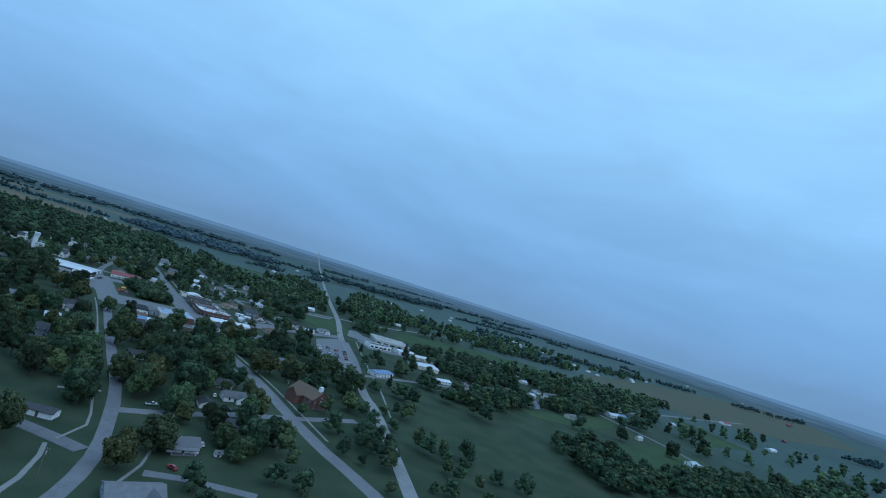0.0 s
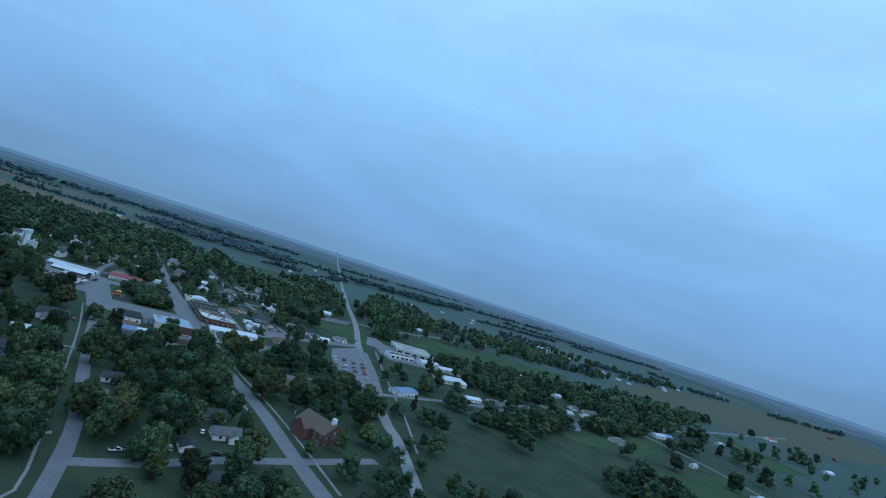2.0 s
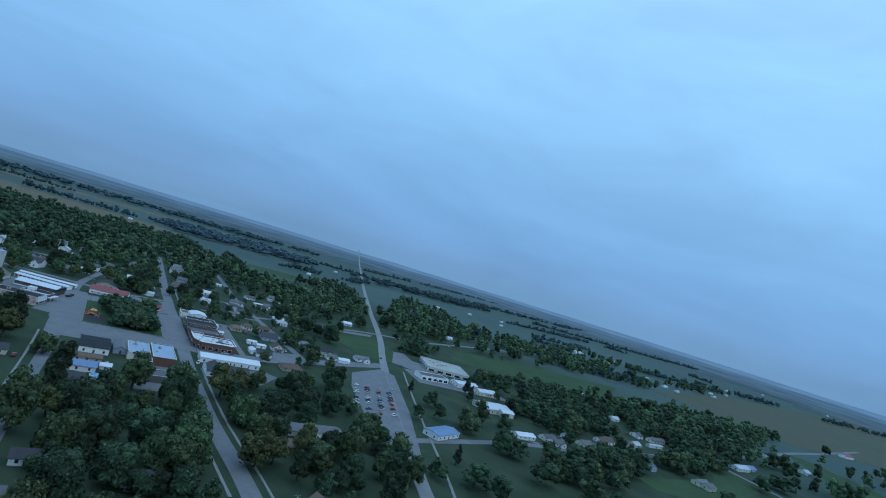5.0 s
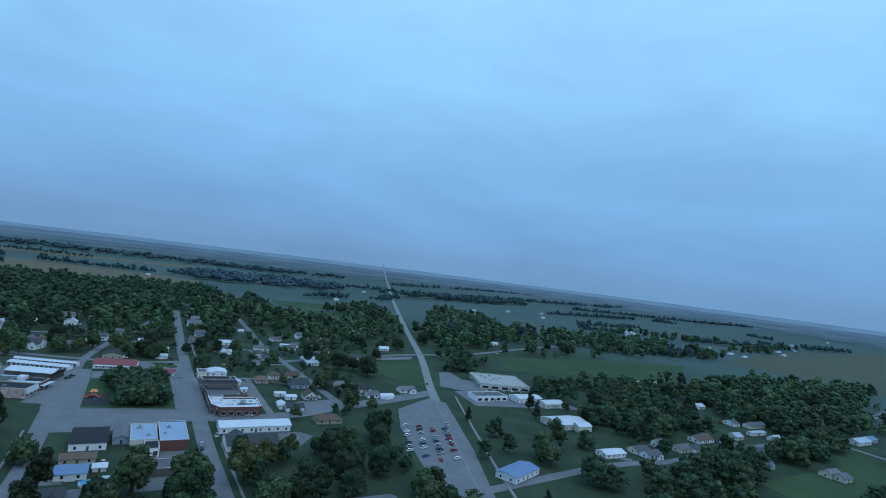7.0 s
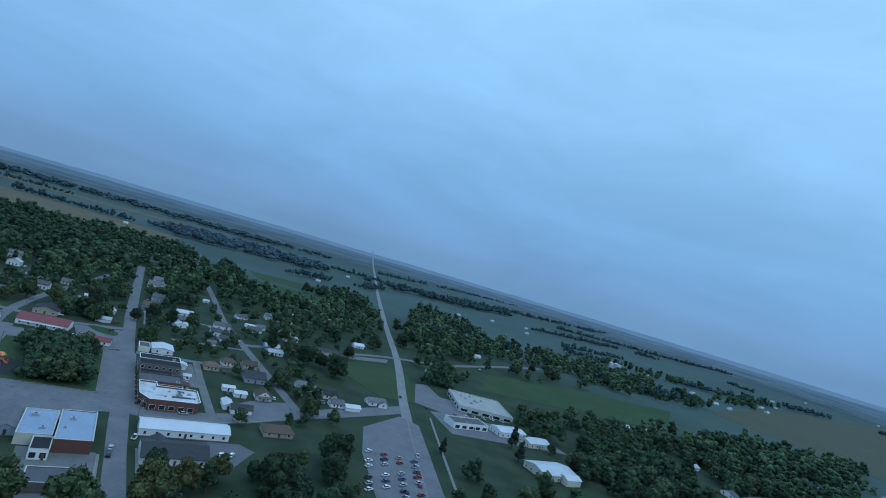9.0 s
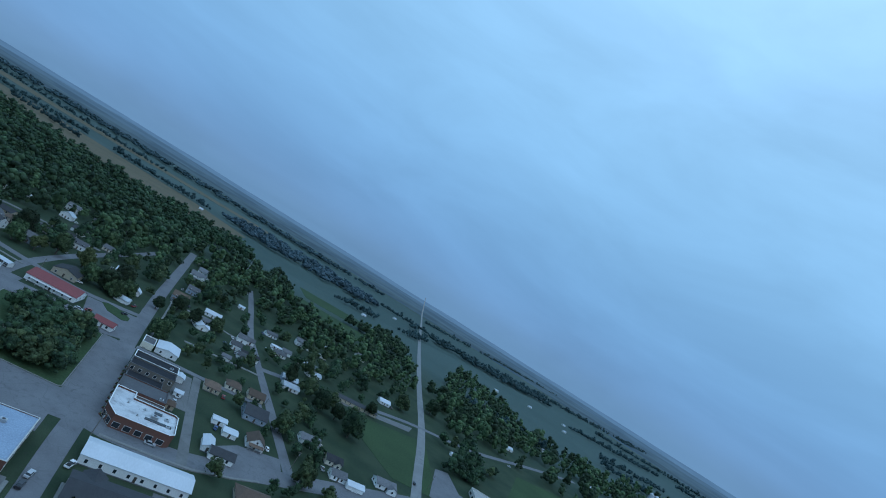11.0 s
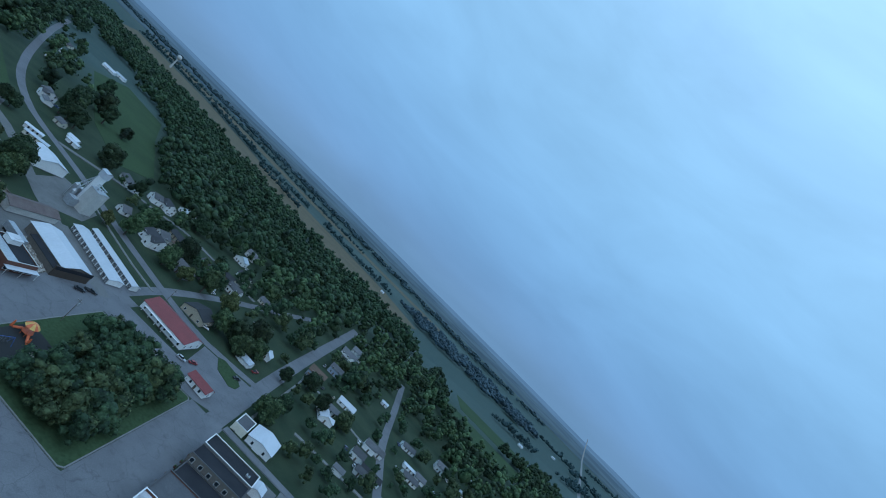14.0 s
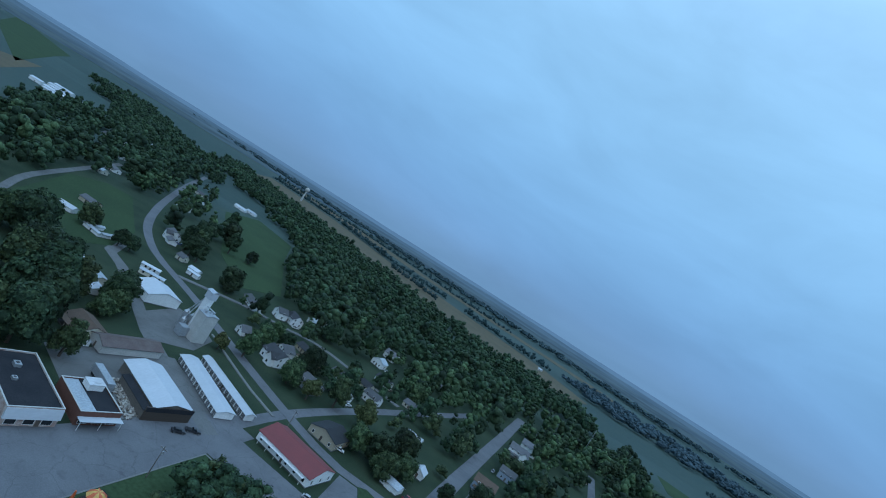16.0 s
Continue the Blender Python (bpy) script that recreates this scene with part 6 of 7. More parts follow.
mast(86, 470, 30)
tower = root("water_tower", -900, 1400, 0, 0, "distant pale water tower on a slim stem", "water tower")
bm = bmesh.new()
tube(bm, (0, 0, 0), (0, 0, 34), 3.0, 2.0, 12)
part("stem", bm, "silo", tower)
bm = bmesh.new()
bmesh.ops.create_uvsphere(bm, u_segments=16, v_segments=10, radius=7)
bmesh.ops.translate(bm, vec=(0, 0, 39), verts=bm.verts)
part("tank", bm, "silo", tower)


def scrap_yard(x0, y0, x1, y1, count):
    """Heaps of scrap, pallets and drums behind the storefronts."""
    rng = random.Random(3)
    bm = bmesh.new()
    for _ in range(count):
        u, v = rng.random(), rng.uniform(-2.2, 2.2)
        x, y, s = x0 + (x1 - x0) * u, y0 + (y1 - y0) * u + v, rng.uniform(0.3, 0.9)
        z = max(0, 0.7 - abs(v) * 0.25) * rng.random()
        made = bmesh.ops.create_cube(bm, size=1.0, matrix=Matrix.LocRotScale((x, y, z + s * 0.3), Euler((rng.uniform(-0.5, 0.5), rng.uniform(-0.5, 0.5), rng.uniform(0, 3))), (s * rng.uniform(0.6, 2.4), s, s * rng.uniform(0.3, 0.9))))
    return tagged(part("scrap_heap", bm, "scrap"), "untidy heap of pale and rusty scrap between buildings", "scrap", kind="stuff")


M["scrap"] = surface("mixed_scrap", (0.5, 0.46, 0.4), (0.12, 0.1, 0.09), 0.9, 3.0, patch=1.0, bump=0.2)
scrap_yard(-90, 68.5, -70, 59.5, 170)
box_trailer = root("box_trailer", -88.5, 62, 0, -17, "long grey box trailer parked beside the scrap", "trailer")
part("trailer_box", boxed(-6, -1.25, 1.0, 6, 1.25, 3.7), "silverroof", box_trailer)
for wx in (-4.6, -3.5, 4.2):
    bm = bmesh.new()
    tube(bm, (wx, -1.2, 0.5), (wx, 1.2, 0.5), 0.5, 0.5, 12)
    part("wheel_pair", bm, "rubber", box_trailer)


def bench(x, y, rot):
    r = root("planter", x, y, 0, rot, "small dark street planter on the kerb", "planter", "street planters")
    bm = bmesh.new()
    tube(bm, (0, 0, 0.05), (0, 0, 0.6), 0.45, 0.55, 8)
    part("tub", bm, "brick", r)
    bm = bmesh.new()
    bmesh.ops.create_icosphere(bm, subdivisions=1, radius=0.5)
    for v in bm.verts:
        v.co = v.co * random.Random(v.index).uniform(0.75, 1.1) + Vector((0, 0, 0.8))
    part("shrub", bm, "leaf", r)


for k in range(11):
    bench(16.9, -12 + k * 5.4 + (k % 3) * 0.5, k * 20)
# pale sheds of the works west of town
for x, y, w, d, a in ((-750, 487, 27, 11, 25), (-731, 463, 21, 10, 25), (-704, 448, 24, 10, 25), (-686, 467, 14, 8, 25), (-680, 429, 32, 11, 25), (-663, 411, 19, 10, 25), (-716, 426, 16, 10, 25), (-641, 433, 13, 7, 25)):
    house(x, y, w, d, a, 4.5, 1.4, "x", "white", "metalroof", "pale metal works shed outside the town", name="works_shed", category="shed", group="works sheds", windows=False)

# ---- trees ----


def leaf_cards(rng, lobes, count, size):
    """Corners of leaf sprays: small bent cards that lie over the skins of the lobes."""
    weights = np.array([r * r for *_, r in lobes])
    pick = rng.choice(len(lobes), count, p=weights / weights.sum())
    way = rng.normal(size=(count, 3))
    way[:, 2] = way[:, 2] * 0.9 + 0.3
    way /= np.linalg.norm(way, axis=1)[:, None]
    lobe = np.array(lobes)[pick]
    at = lobe[:, :3] + way * lobe[:, 3:4] * rng.uniform(0.84, 1.13, (count, 1)) * (1, 1, 0.88)
    normal = way + rng.normal(scale=0.42, size=(count, 3))
    normal /= np.linalg.norm(normal, axis=1)[:, None]
    u = np.cross(normal, rng.normal(size=(count, 3)))
    u /= np.linalg.norm(u, axis=1)[:, None]
    v = np.cross(normal, u)
    s = size * rng.uniform(0.55, 1.2, (count, 1))
    stretch = rng.uniform(0.6, 1.0, (count, 1))
    corners = np.stack([at - u * s - v * s * stretch * 0.6, at + u * s * 0.8 - v * s * stretch + normal * s * 0.2, at + u * s + v * s * stretch * 0.7, at - u * s * 0.7 + v * s * stretch + normal * s * 0.25], 1)
    return corners.reshape(-1, 3)


def ball(divisions):
    bm = bmesh.new()
    bmesh.ops.create_icosphere(bm, subdivisions=divisions, radius=1.0)
    bm.verts.index_update()
    verts = np.array([v.co[:] for v in bm.verts])
    tris = np.array([[v.index for v in f.verts] for f in bm.faces])
    bm.free()
    return verts, tris


BALLS = {n: ball(n) for n in (1, 2)}


def leaf_masses(rng, lobes, divisions):
    """Bumpy inner masses of foliage, one for each lobe."""
    verts, tris = BALLS[divisions]
    out_v, out_t = [], []
    for k, (x, y, z, r) in enumerate(lobes):
        bumps = 0.86 + 0.15 * rng.normal(size=(len(verts), 1)).clip(-1.7, 1.7)
        out_t.append(tris + len(verts) * k)
        out_v.append(verts * bumps * r * (1, 1, 0.85) + (x, y, z))
    return np.concatenate(out_v), np.concatenate(out_t)


def crown_lobes(rng, wide, tall, base, count, cone=0.0):
    """Round masses that fill a crown: wide and tall in metres, its foot at base."""
    lobes = [(0, 0, base + tall * 0.48, wide * 0.37 * (1 - 0.4 * cone)), (0.05 * wide, -0.04 * wide, base + tall * 0.66, wide * 0.29 * (1 - 0.55 * cone))]
    for k in range(count):
        h = rng.uniform(0.12, 0.92)
        reach = wide * 0.5 * math.sqrt(max(0.06, 1 - (2 * h - 0.85) ** 2 * 0.85)) * (1 - cone * h)
        a, d = 2.4 * k + rng.uniform(-0.5, 0.5), reach * rng.uniform(0.5, 0.78)
        lobes.append((d * math.cos(a), d * math.sin(a), base + tall * h, wide * rng.uniform(0.1, 0.21) * (1 - 0.6 * cone * h) * (1.2 if count < 9 else 1)))
    return lobes


def card_mesh(name, cards, material, core=None):
    """A mesh of loose four-cornered cards and, where given, of inner masses (vertices, triangles)."""
    n = len(cards) // 4
    core_v, core_t = core if core is not None else (np.zeros((0, 3)), np.zeros((0, 3), int))
    me = bpy.data.meshes.new(name)
    me.vertices.add(4 * n + len(core_v)), me.loops.add(4 * n + 3 * len(core_t)), me.polygons.add(n + len(core_t))
    me.vertices.foreach_set("co", np.concatenate([cards, core_v]).astype(np.float32).ravel())
    me.loops.foreach_set("vertex_index", np.concatenate([np.arange(4 * n), core_t.ravel() + 4 * n]).astype(np.int32))
    me.polygons.foreach_set("loop_start", np.concatenate([np.arange(0, 4 * n, 4), 4 * n + np.arange(0, 3 * len(core_t), 3)]).astype(np.int32))
    me.polygons.foreach_set("use_smooth", np.arange(n + len(core_t)) >= n)
    me.update(calc_edges=True)
    me.materials.append(M[material])
    return me


def make_tree(seed, wide, tall, bole, material, label, cards=2300, size=0.44, cone=0.0):
    rng = np.random.default_rng(seed)
    t = root("tree", 0, 0, -500, 0, label, "tree", "trees of the town")
    bm = bmesh.new()
    r = 0.028 * (tall + bole)
    tube(bm, (0, 0, -0.1), (0.1, 0, bole), r * 1.25, r, 8)
    tube(bm, (0.1, 0, bole), (0.2, 0.1, bole + tall * 0.6), r, r * 0.25, 7)
    for k in range(5):
        a = k * 1.26 + rng.uniform(0, 0.6)
        d = wide * 0.33 * (1 - 0.5 * cone)
        tube(bm, (0.12, 0, bole * rng.uniform(0.8, 1.1)), (d * math.cos(a), d * math.sin(a), bole + tall * rng.uniform(0.3, 0.6)), r * 0.5, r * 0.12, 5)
    part("trunk", bm, "bark", t)
    lobes = crown_lobes(rng, wide, tall, bole * 0.62, 26, cone)
    crown = new("crown", card_mesh("crown", leaf_cards(rng, lobes, cards, size), material, leaf_masses(rng, lobes, 1)))
    crown.parent = t
    return t


TREES = {
    "broad": make_tree(1, 13, 10, 3.0, "leaf", "broad green shade tree with a rounded crown"),
    "round": make_tree(2, 10, 9, 2.6, "leafdark", "dark green rounded shade tree"),
    "tall": make_tree(3, 10, 14, 3.5, "leafdark", "tall dark green shade tree"),
    "maple": make_tree(4, 11, 11, 2.6, "leaflight", "yellow-green maple with a full crown"),
    "wide": make_tree(5, 15, 11, 3.4, "leafdark", "wide spreading dark shade tree", cards=2700, size=0.44),
    "small": make_tree(6, 6, 5.5, 1.6, "leaf", "small round ornamental tree", cards=1000, size=0.24),
    "cedar": make_tree(7, 6.5, 10, 0.8, "needle", "dark conical cedar tree", cards=1300, size=0.25, cone=0.8),
    "elm": make_tree(8, 12, 13, 3.6, "leaf", "tall green shade tree with an uneven crown"),
}
tree_rng = random.Random(11)
TREE_SPOTS, FAR_SPOTS = [], []


def tree(kind, x, y, size=1.0, force=True, gap=0.5):
    src = TREES[kind]
    half = {"broad": 6, "round": 4.8, "tall": 4.8, "maple": 5.2, "wide": 7, "small": 3, "cedar": 2.6, "elm": 5.6}[kind] * size
    if not force:
        if not is_free(x, y, half * 0.55):
            return
        if any((x - a) ** 2 + (y - b) ** 2 < ((half + c) * gap * 2 * 0.85) ** 2 for a, b, c in TREE_SPOTS):
            return
    TREE_SPOTS.append((x, y, half))
    if not force and len(TREE_SPOTS) > 290:
        FAR_SPOTS.append((x, y, half / 6))
        return
    t = copy_thing(src, pose(x, y, 0, 0, 0, tree_rng.uniform(0, 360)))
    k = size * tree_rng.uniform(0.94, 1.06)
    t.scale = (k, k, k * tree_rng.uniform(0.92, 1.15))
    return t


def scatter(x0, y0, x1, y1, count, kinds, lo=0.85, hi=1.35):
    for _ in range(count):
        tree(tree_rng.choice(kinds), tree_rng.uniform(x0, x1), tree_rng.uniform(y0, y1), tree_rng.uniform(lo, hi), force=False)


MIX = ["broad", "round", "tall", "wide", "elm", "round", "tall", "maple", "small"]
# trees that stand out one by one
tree("elm", -63.2, -171.7, 1.28)
tree("broad", -65.9, -242.9, 1.10)
tree("maple", -55.9, -256.2, 1.35)
tree("wide", -45.5, -221.5, 1.18)
tree("wide", -36.9, -256.7, 1.18)
tree("broad", -45.2, -278.5, 0.95)
tree("broad", -9.5, -204.2, 1.35)
tree("wide", -18.2, -182.9, 1.25)
tree("elm", -22.1, -114.1, 1.35)
tree("broad", -1.8, -121.8, 1.35)
tree("wide", -41.7, -159.6, 1.18)
tree("broad", -61.9, -76.5, 0.90)
tree("broad", -47.6, -190.5, 1.10)
tree("wide", -30.4, -209.7, 1.05)
tree("wide", -36.1, -184.1, 1.10)
tree("maple", 20.2, -110.9, 1.33)
tree("maple", 21.3, -191.1, 1.33)
tree("wide", 64.6, -97.3, 1.11)
tree("broad", 24.5, -144.2, 1.24)
tree("wide", -86.5, -179.2, 1.11)
tree("broad", -91.1, -190.5, 1.24)
tree("maple", -81.3, -57.6, 1.33)
tree("wide", -98.0, -121.0, 0.96)
tree("broad", -81.4, -215.9, 1.21)
tree("wide", -83.7, -271.8, 0.87)
tree("broad", -83.0, -254.4, 1.23)
tree("broad", -102.5, 6.7, 1.24)
tree("wide", -82.1, -131.2, 0.93)
tree("elm", -60.9, -264.9, 0.98)
tree("broad", -23.8, -238.9, 0.89)
tree("broad", -52.1, -237.2, 1.06)
tree("broad", -60.3, -323.4, 1.24)
tree("maple", -74.7, -339.1, 1.06)
tree("maple", -9.2, -278.8, 1.25)
tree("wide", -21.5, -319.7, 0.99)
tree("broad", -29.7, -327.6, 0.89)
tree("broad", -85.5, -171.6, 1.24)
tree("wide", -85.5, -279.7, 0.94)
tree("broad", -6.2, -193.8, 1.35)
tree("broad", 49.1, -189.9, 1.18)
tree("elm", 65.8, -181.0, 1.12)
tree("small", 23.0, -265.0, 1.11)
tree("round", -50.0, -280.2, 0.85)
tree("elm", 78.6, -194.9, 0.90)
tree("wide", -119.2, -43.2, 1.43)
tree("small", 101.0, -137.1, 1.56)
tree("tall", 100.1, -74.5, 1.17)
tree("cedar", 137.2, -172.9, 1.17)
tree("cedar", 237.4, -44.4, 1.43)
tree("cedar", 178.5, -42.8, 0.91)
tree("round", 382.6, -232.9, 1.30)
tree("wide", 420.6, -266.8, 1.04)
tree("round", 958.2, -35.6, 1.30)
tree("broad", 873.7, -145.1, 1.30)
tree("round", 287.6, -286.4, 1.30)
tree("round", 99.1, -65.3, 1.15)
tree("tall", 114.5, 134.1, 0.92)
tree("wide", 135.8, 110.2, 1.03)
tree("round", 148.7, 106.0, 1.03)
tree("wide", 154.9, 85.3, 1.15)
tree("broad", 100.2, 44.1, 0.92)
tree("broad", 107.3, -5.3, 0.92)
tree("round", 191.2, 154.6, 0.92)
tree("broad", 245.3, 218.7, 1.15)
tree("wide", 300.6, 262.4, 1.15)
tree("wide", 336.6, 267.9, 1.15)
tree("wide", 441.7, 330.8, 1.15)
tree("cedar", 247.5, -24.1, 1.49)
tree("small", 280.4, -28.5, 1.26)
tree("small", 269.5, -11.7, 0.92)
tree("broad", 351.5, -3.6, 1.38)
tree("broad", 377.7, -6.3, 1.26)
tree("tall", 426.7, -11.3, 1.03)
tree("round", 270.3, -61.6, 1.03)
tree("broad", 320.1, -89.3, 1.15)
tree("tall", 384.2, -66.1, 1.15)
tree("cedar", 269.2, -148.7, 1.03)
tree("round", 278.0, -124.1, 1.03)
tree("tall", 314.1, -142.1, 1.03)
tree("round", 293.1, -96.0, 1.03)
tree("broad", -11.0, 141.3, 1.03)
tree("broad", 23.0, 104.6, 1.03)
tree("round", 26.5, 125.7, 0.92)
tree("wide", 28.6, 182.9, 0.92)
tree("round", 41.0, 168.0, 1.03)
tree("broad", 57.4, 173.2, 1.03)
tree("round", 15.4, 160.9, 0.80)
tree("wide", -11.8, 162.1, 1.03)
tree("broad", -27.7, 146.0, 1.03)
tree("wide", -16.6, 148.0, 1.03)
tree("broad", -4.6, 152.6, 1.03)
tree("maple", -37.2, 172.4, 1.03)
tree("broad", -38.0, 261.7, 1.15)
tree("broad", -49.2, 429.5, 1.15)
tree("wide", -166, 84, 1.4)
tree("wide", -155, 86, 1.25)
tree("broad", -160, 74, 1.3)
tree("wide", -148, 79, 1.2)
tree("elm", -144, 88, 1.1)
tree("wide", -126, 62, 1.25)
tree("tall", -130, 52, 1.2)
tree("wide", -112, 46, 1.3)
tree("broad", -118, 36, 1.2)
tree("elm", -104, 58, 0.9)
tree("wide", -140, 106, 1.05)
tree("broad", -134, 100, 0.9)
tree("elm", -145, 113, 0.95)
tree("broad", -131, 92, 0.8)
tree("wide", -196, 98, 1.35)
tree("tall", -205, 108, 1.2)
tree("wide", -212, 117, 1.2)
tree("broad", -203, 94, 1.3)
tree("broad", -229, 156, 1.0)
tree("round", -208, 161, 0.95)
tree("round", -203, 165, 0.85)
tree("tall", -224, 228, 1.1)
tree("wide", -216, 226, 1.1)
tree("tall", -207, 224, 1.0)
tree("broad", -236, 252, 1.15)
tree("wide", -248, 268, 1.2)
tree("tall", -256, 282, 1.1)
tree("tall", -296, 355, 1.2)
tree("tall", -282, 340, 1.15)
tree("wide", -262, 318, 1.2)
tree("tall", -240, 296, 1.2)
tree("round", -228, 311, 1.0)
tree("cedar", -226, 306, 1.2)
tree("wide", -171, 218, 1.1)
tree("round", -165, 211, 0.8)
tree("round", -161, 300, 0.9)
tree("elm", -99, 150, 0.95)
tree("round", -103, 192, 1.0)
tree("maple", -106, 139, 0.7)
tree("broad", -108, 178, 0.95)
tree("wide", -80, 182, 1.05)
tree("broad", -76, 158, 0.95)
tree("maple", -63, 158, 0.9)
tree("elm", -54, 172, 0.95)
tree("broad", -116, 200, 0.9)
tree("wide", -112, 262, 1.1)
OPEN_RINGS.append([(-215, 162), (-160, 143), (-120, 146), (-60, 120), (-60, 148), (-112, 168), (-140, 205), (-165, 200), (-196, 235), (-250, 246), (-262, 225), (-222, 186)])
OPEN_RINGS.append([(-140, 112), (-110, 100), (-96, 92), (-92, 60), (-108, 62), (-118, 84), (-140, 92)])
OPEN_RINGS.append([(-56, 112), (-24, 112), (-20, 165), (-34, 205), (-58, 170)])
# the park's trees stand close round its lawns and playground
OPEN_RINGS.append([(-54, -8), (-40, -8), (-36, 4), (-35, 33), (-41, 40), (-42, 72), (-54, 72)])
scatter(-56, -260, 2, -105, 60, MIX, 0.65, 1.0)
for x0, y0, x1, y1, count in ((-54, -250, 0, -104, 90), (-150, -330, -80, -40, 70), (22, -210, 96, -84, 70), (-50, -318, -6, -284, 30)):
    for _ in range(count):
        tree(tree_rng.choice(MIX), tree_rng.uniform(x0, x1), tree_rng.uniform(y0, y1), tree_rng.uniform(0.7, 1.1), force=False, gap=0.4)
scatter(-150, -330, -80, -20, 60, MIX)
scatter(24, -420, 120, -70, 170, MIX, 0.7, 1.1)
for _ in range(620):
    tree(tree_rng.choice(["wide", "elm", "tall", "broad", "round"]), tree_rng.uniform(-45, -4), tree_rng.uniform(1, 64), tree_rng.uniform(0.75, 1.1), force=False, gap=0.27)
OPEN_RINGS.pop()
scatter(-60, -420, 20, -290, 20, MIX)
scatter(20, 65, 130, 330, 90, MIX, 0.55, 0.95)
scatter(-60, 140, 20, 300, 35, MIX, 0.65, 1.0)

# further trees of the town, past counting


def far_scatter(x0, y0, x1, y1, count, lo=0.8, hi=1.5, gap=0.33):
    for _ in range(count):
        x, y, s = tree_rng.uniform(x0, x1), tree_rng.uniform(y0, y1), tree_rng.uniform(lo, hi)
        half = 5.5 * s
        if noise.noise((x * 0.016, y * 0.016, 5)) < -0.1:
            continue
        if is_free(x, y, half * 0.5) and not any((x - a) ** 2 + (y - b) ** 2 < ((half + c) * gap * 1.7) ** 2 for a, b, c in TREE_SPOTS):
            TREE_SPOTS.append((x, y, half))
            FAR_SPOTS.append((x, y, s))


# the residential lane to the east runs between open yards, with thick clumps of tall trees round it
OPEN_RINGS.append([(200, -150), (300, -143), (360, -138), (430, -132), (440, -96), (360, -102), (230, -108)])
OPEN_RINGS.append([(300, -196), (366, -212), (440, -172), (400, -160), (345, -166)])
for ring, gap in (([(359, -149), (413, -160), (634, -92), (541, -65), (440, -90)], 6.5), ([(248, -166), (294, -180), (330, -162), (306, -143), (262, -146)], 5.5),
                  ([(233, -270), (204, -345), (265, -346), (340, -356), (413, -378), (482, -388), (580, -396), (740, -318), (517, -338), (420, -318), (293, -318), (286, -262)], 7.0),
                  ([(432, -18), (618, -27), (734, -39), (900, 5), (769, 40), (552, 48)], 9.0), ([(261, -67), (301, -79), (399, -10), (345, 2)], 7.5),
                  ([(380, -232), (402, -236), (410, -280), (392, -286), (330, -268), (335, -282)], 6.5)):
    xs, ys = [p[0] for p in ring], [p[1] for p in ring]
    for _ in range(int((max(xs) - min(xs)) * (max(ys) - min(ys)) / gap ** 2)):
        x, y, s = tree_rng.uniform(min(xs), max(xs)), tree_rng.uniform(min(ys), max(ys)), tree_rng.uniform(0.75, 1.35)
        if inside(x, y, ring) and is_free(x, y, 3.5) and not any((x - a) ** 2 + (y - b) ** 2 < ((5.5 * s + c) * 0.45) ** 2 for a, b, c in TREE_SPOTS):
            TREE_SPOTS.append((x, y, 5.5 * s))
            FAR_SPOTS.append((x, y, s))

far_scatter(-330, -480, -140, -20, 260)
far_scatter(-420, -30, -70, 60, 230)
far_scatter(-420, 60, -260, 360, 120)
far_scatter(48, -40, 130, 140, 120, 0.4, 0.8)
far_scatter(100, 100, 330, 520, 380, 0.7, 1.3)
far_scatter(20, 240, 100, 520, 110)
far_scatter(-60, 230, 60, 480, 160)
far_scatter(110, -200, 640, -55, 460, 0.8, 1.5, 0.31)
far_scatter(110, -430, 640, -200, 70, 0.9, 1.6, 0.36)
far_scatter(280, -60, 760, 60, 330)
far_scatter(330, 210, 900, 420, 260)
far_scatter(640, -330, 1000, -90, 90)
far_scatter(-420, -800, 420, -430, 130, 0.8, 1.4)
far_scatter(-150, 150, -20, 350, 190, 0.55, 1.0)
far_scatter(270, -150, 480, -60, 90, 0.7, 1.2, 0.3)
far_scatter(300, -100, 640, 20, 300, 0.8, 1.4, 0.28)
for x, y in ((1210, 340), (1130, 470), (960, 520), (1420, 420), (620, 420), (560, 330)):
    far_scatter(x - 120, y - 25, x + 120, y + 25, 45)

for ring, gap in (([(60, 330), (140, 307), (200, 228), (338, 421), (420, 640), (300, 560), (190, 555), (120, 520), (40, 420)], 16), ([(320, 298), (368, 234), (560, 400), (640, 640), (616, 800), (470, 560)], 16), ([(600, 250), (720, 215), (900, 360), (747, 425)], 15), ([(395, 155), (470, 131), (525, 188), (450, 211)], 9), ([(-345, 262), (-420, 380), (-480, 480), (-560, 560), (-400, 470), (-384, 440), (-300, 330)], 17), ([(-130, 265), (-60, 330), (-20, 300), (-40, 200), (-90, 215)], 21)):
    xs, ys = [p[0] for p in ring], [p[1] for p in ring]
    for _ in range(int((max(xs) - min(xs)) * (max(ys) - min(ys)) / gap ** 2)):
        x, y, s = tree_rng.uniform(min(xs), max(xs)), tree_rng.uniform(min(ys), max(ys)), tree_rng.uniform(0.75, 1.35)
        if inside(x, y, ring) and is_free(x, y, 3):
            FAR_SPOTS.append((x, y, s))

# ---- woods and hedgerows, too many to count ----


wood_rng = np.random.default_rng(21)
def massed(w, h, lobes, n, size, divisions):
    made = crown_lobes(wood_rng, w, h, 0.7, lobes)
    return leaf_cards(wood_rng, made, n, size), leaf_masses(wood_rng, made, divisions)


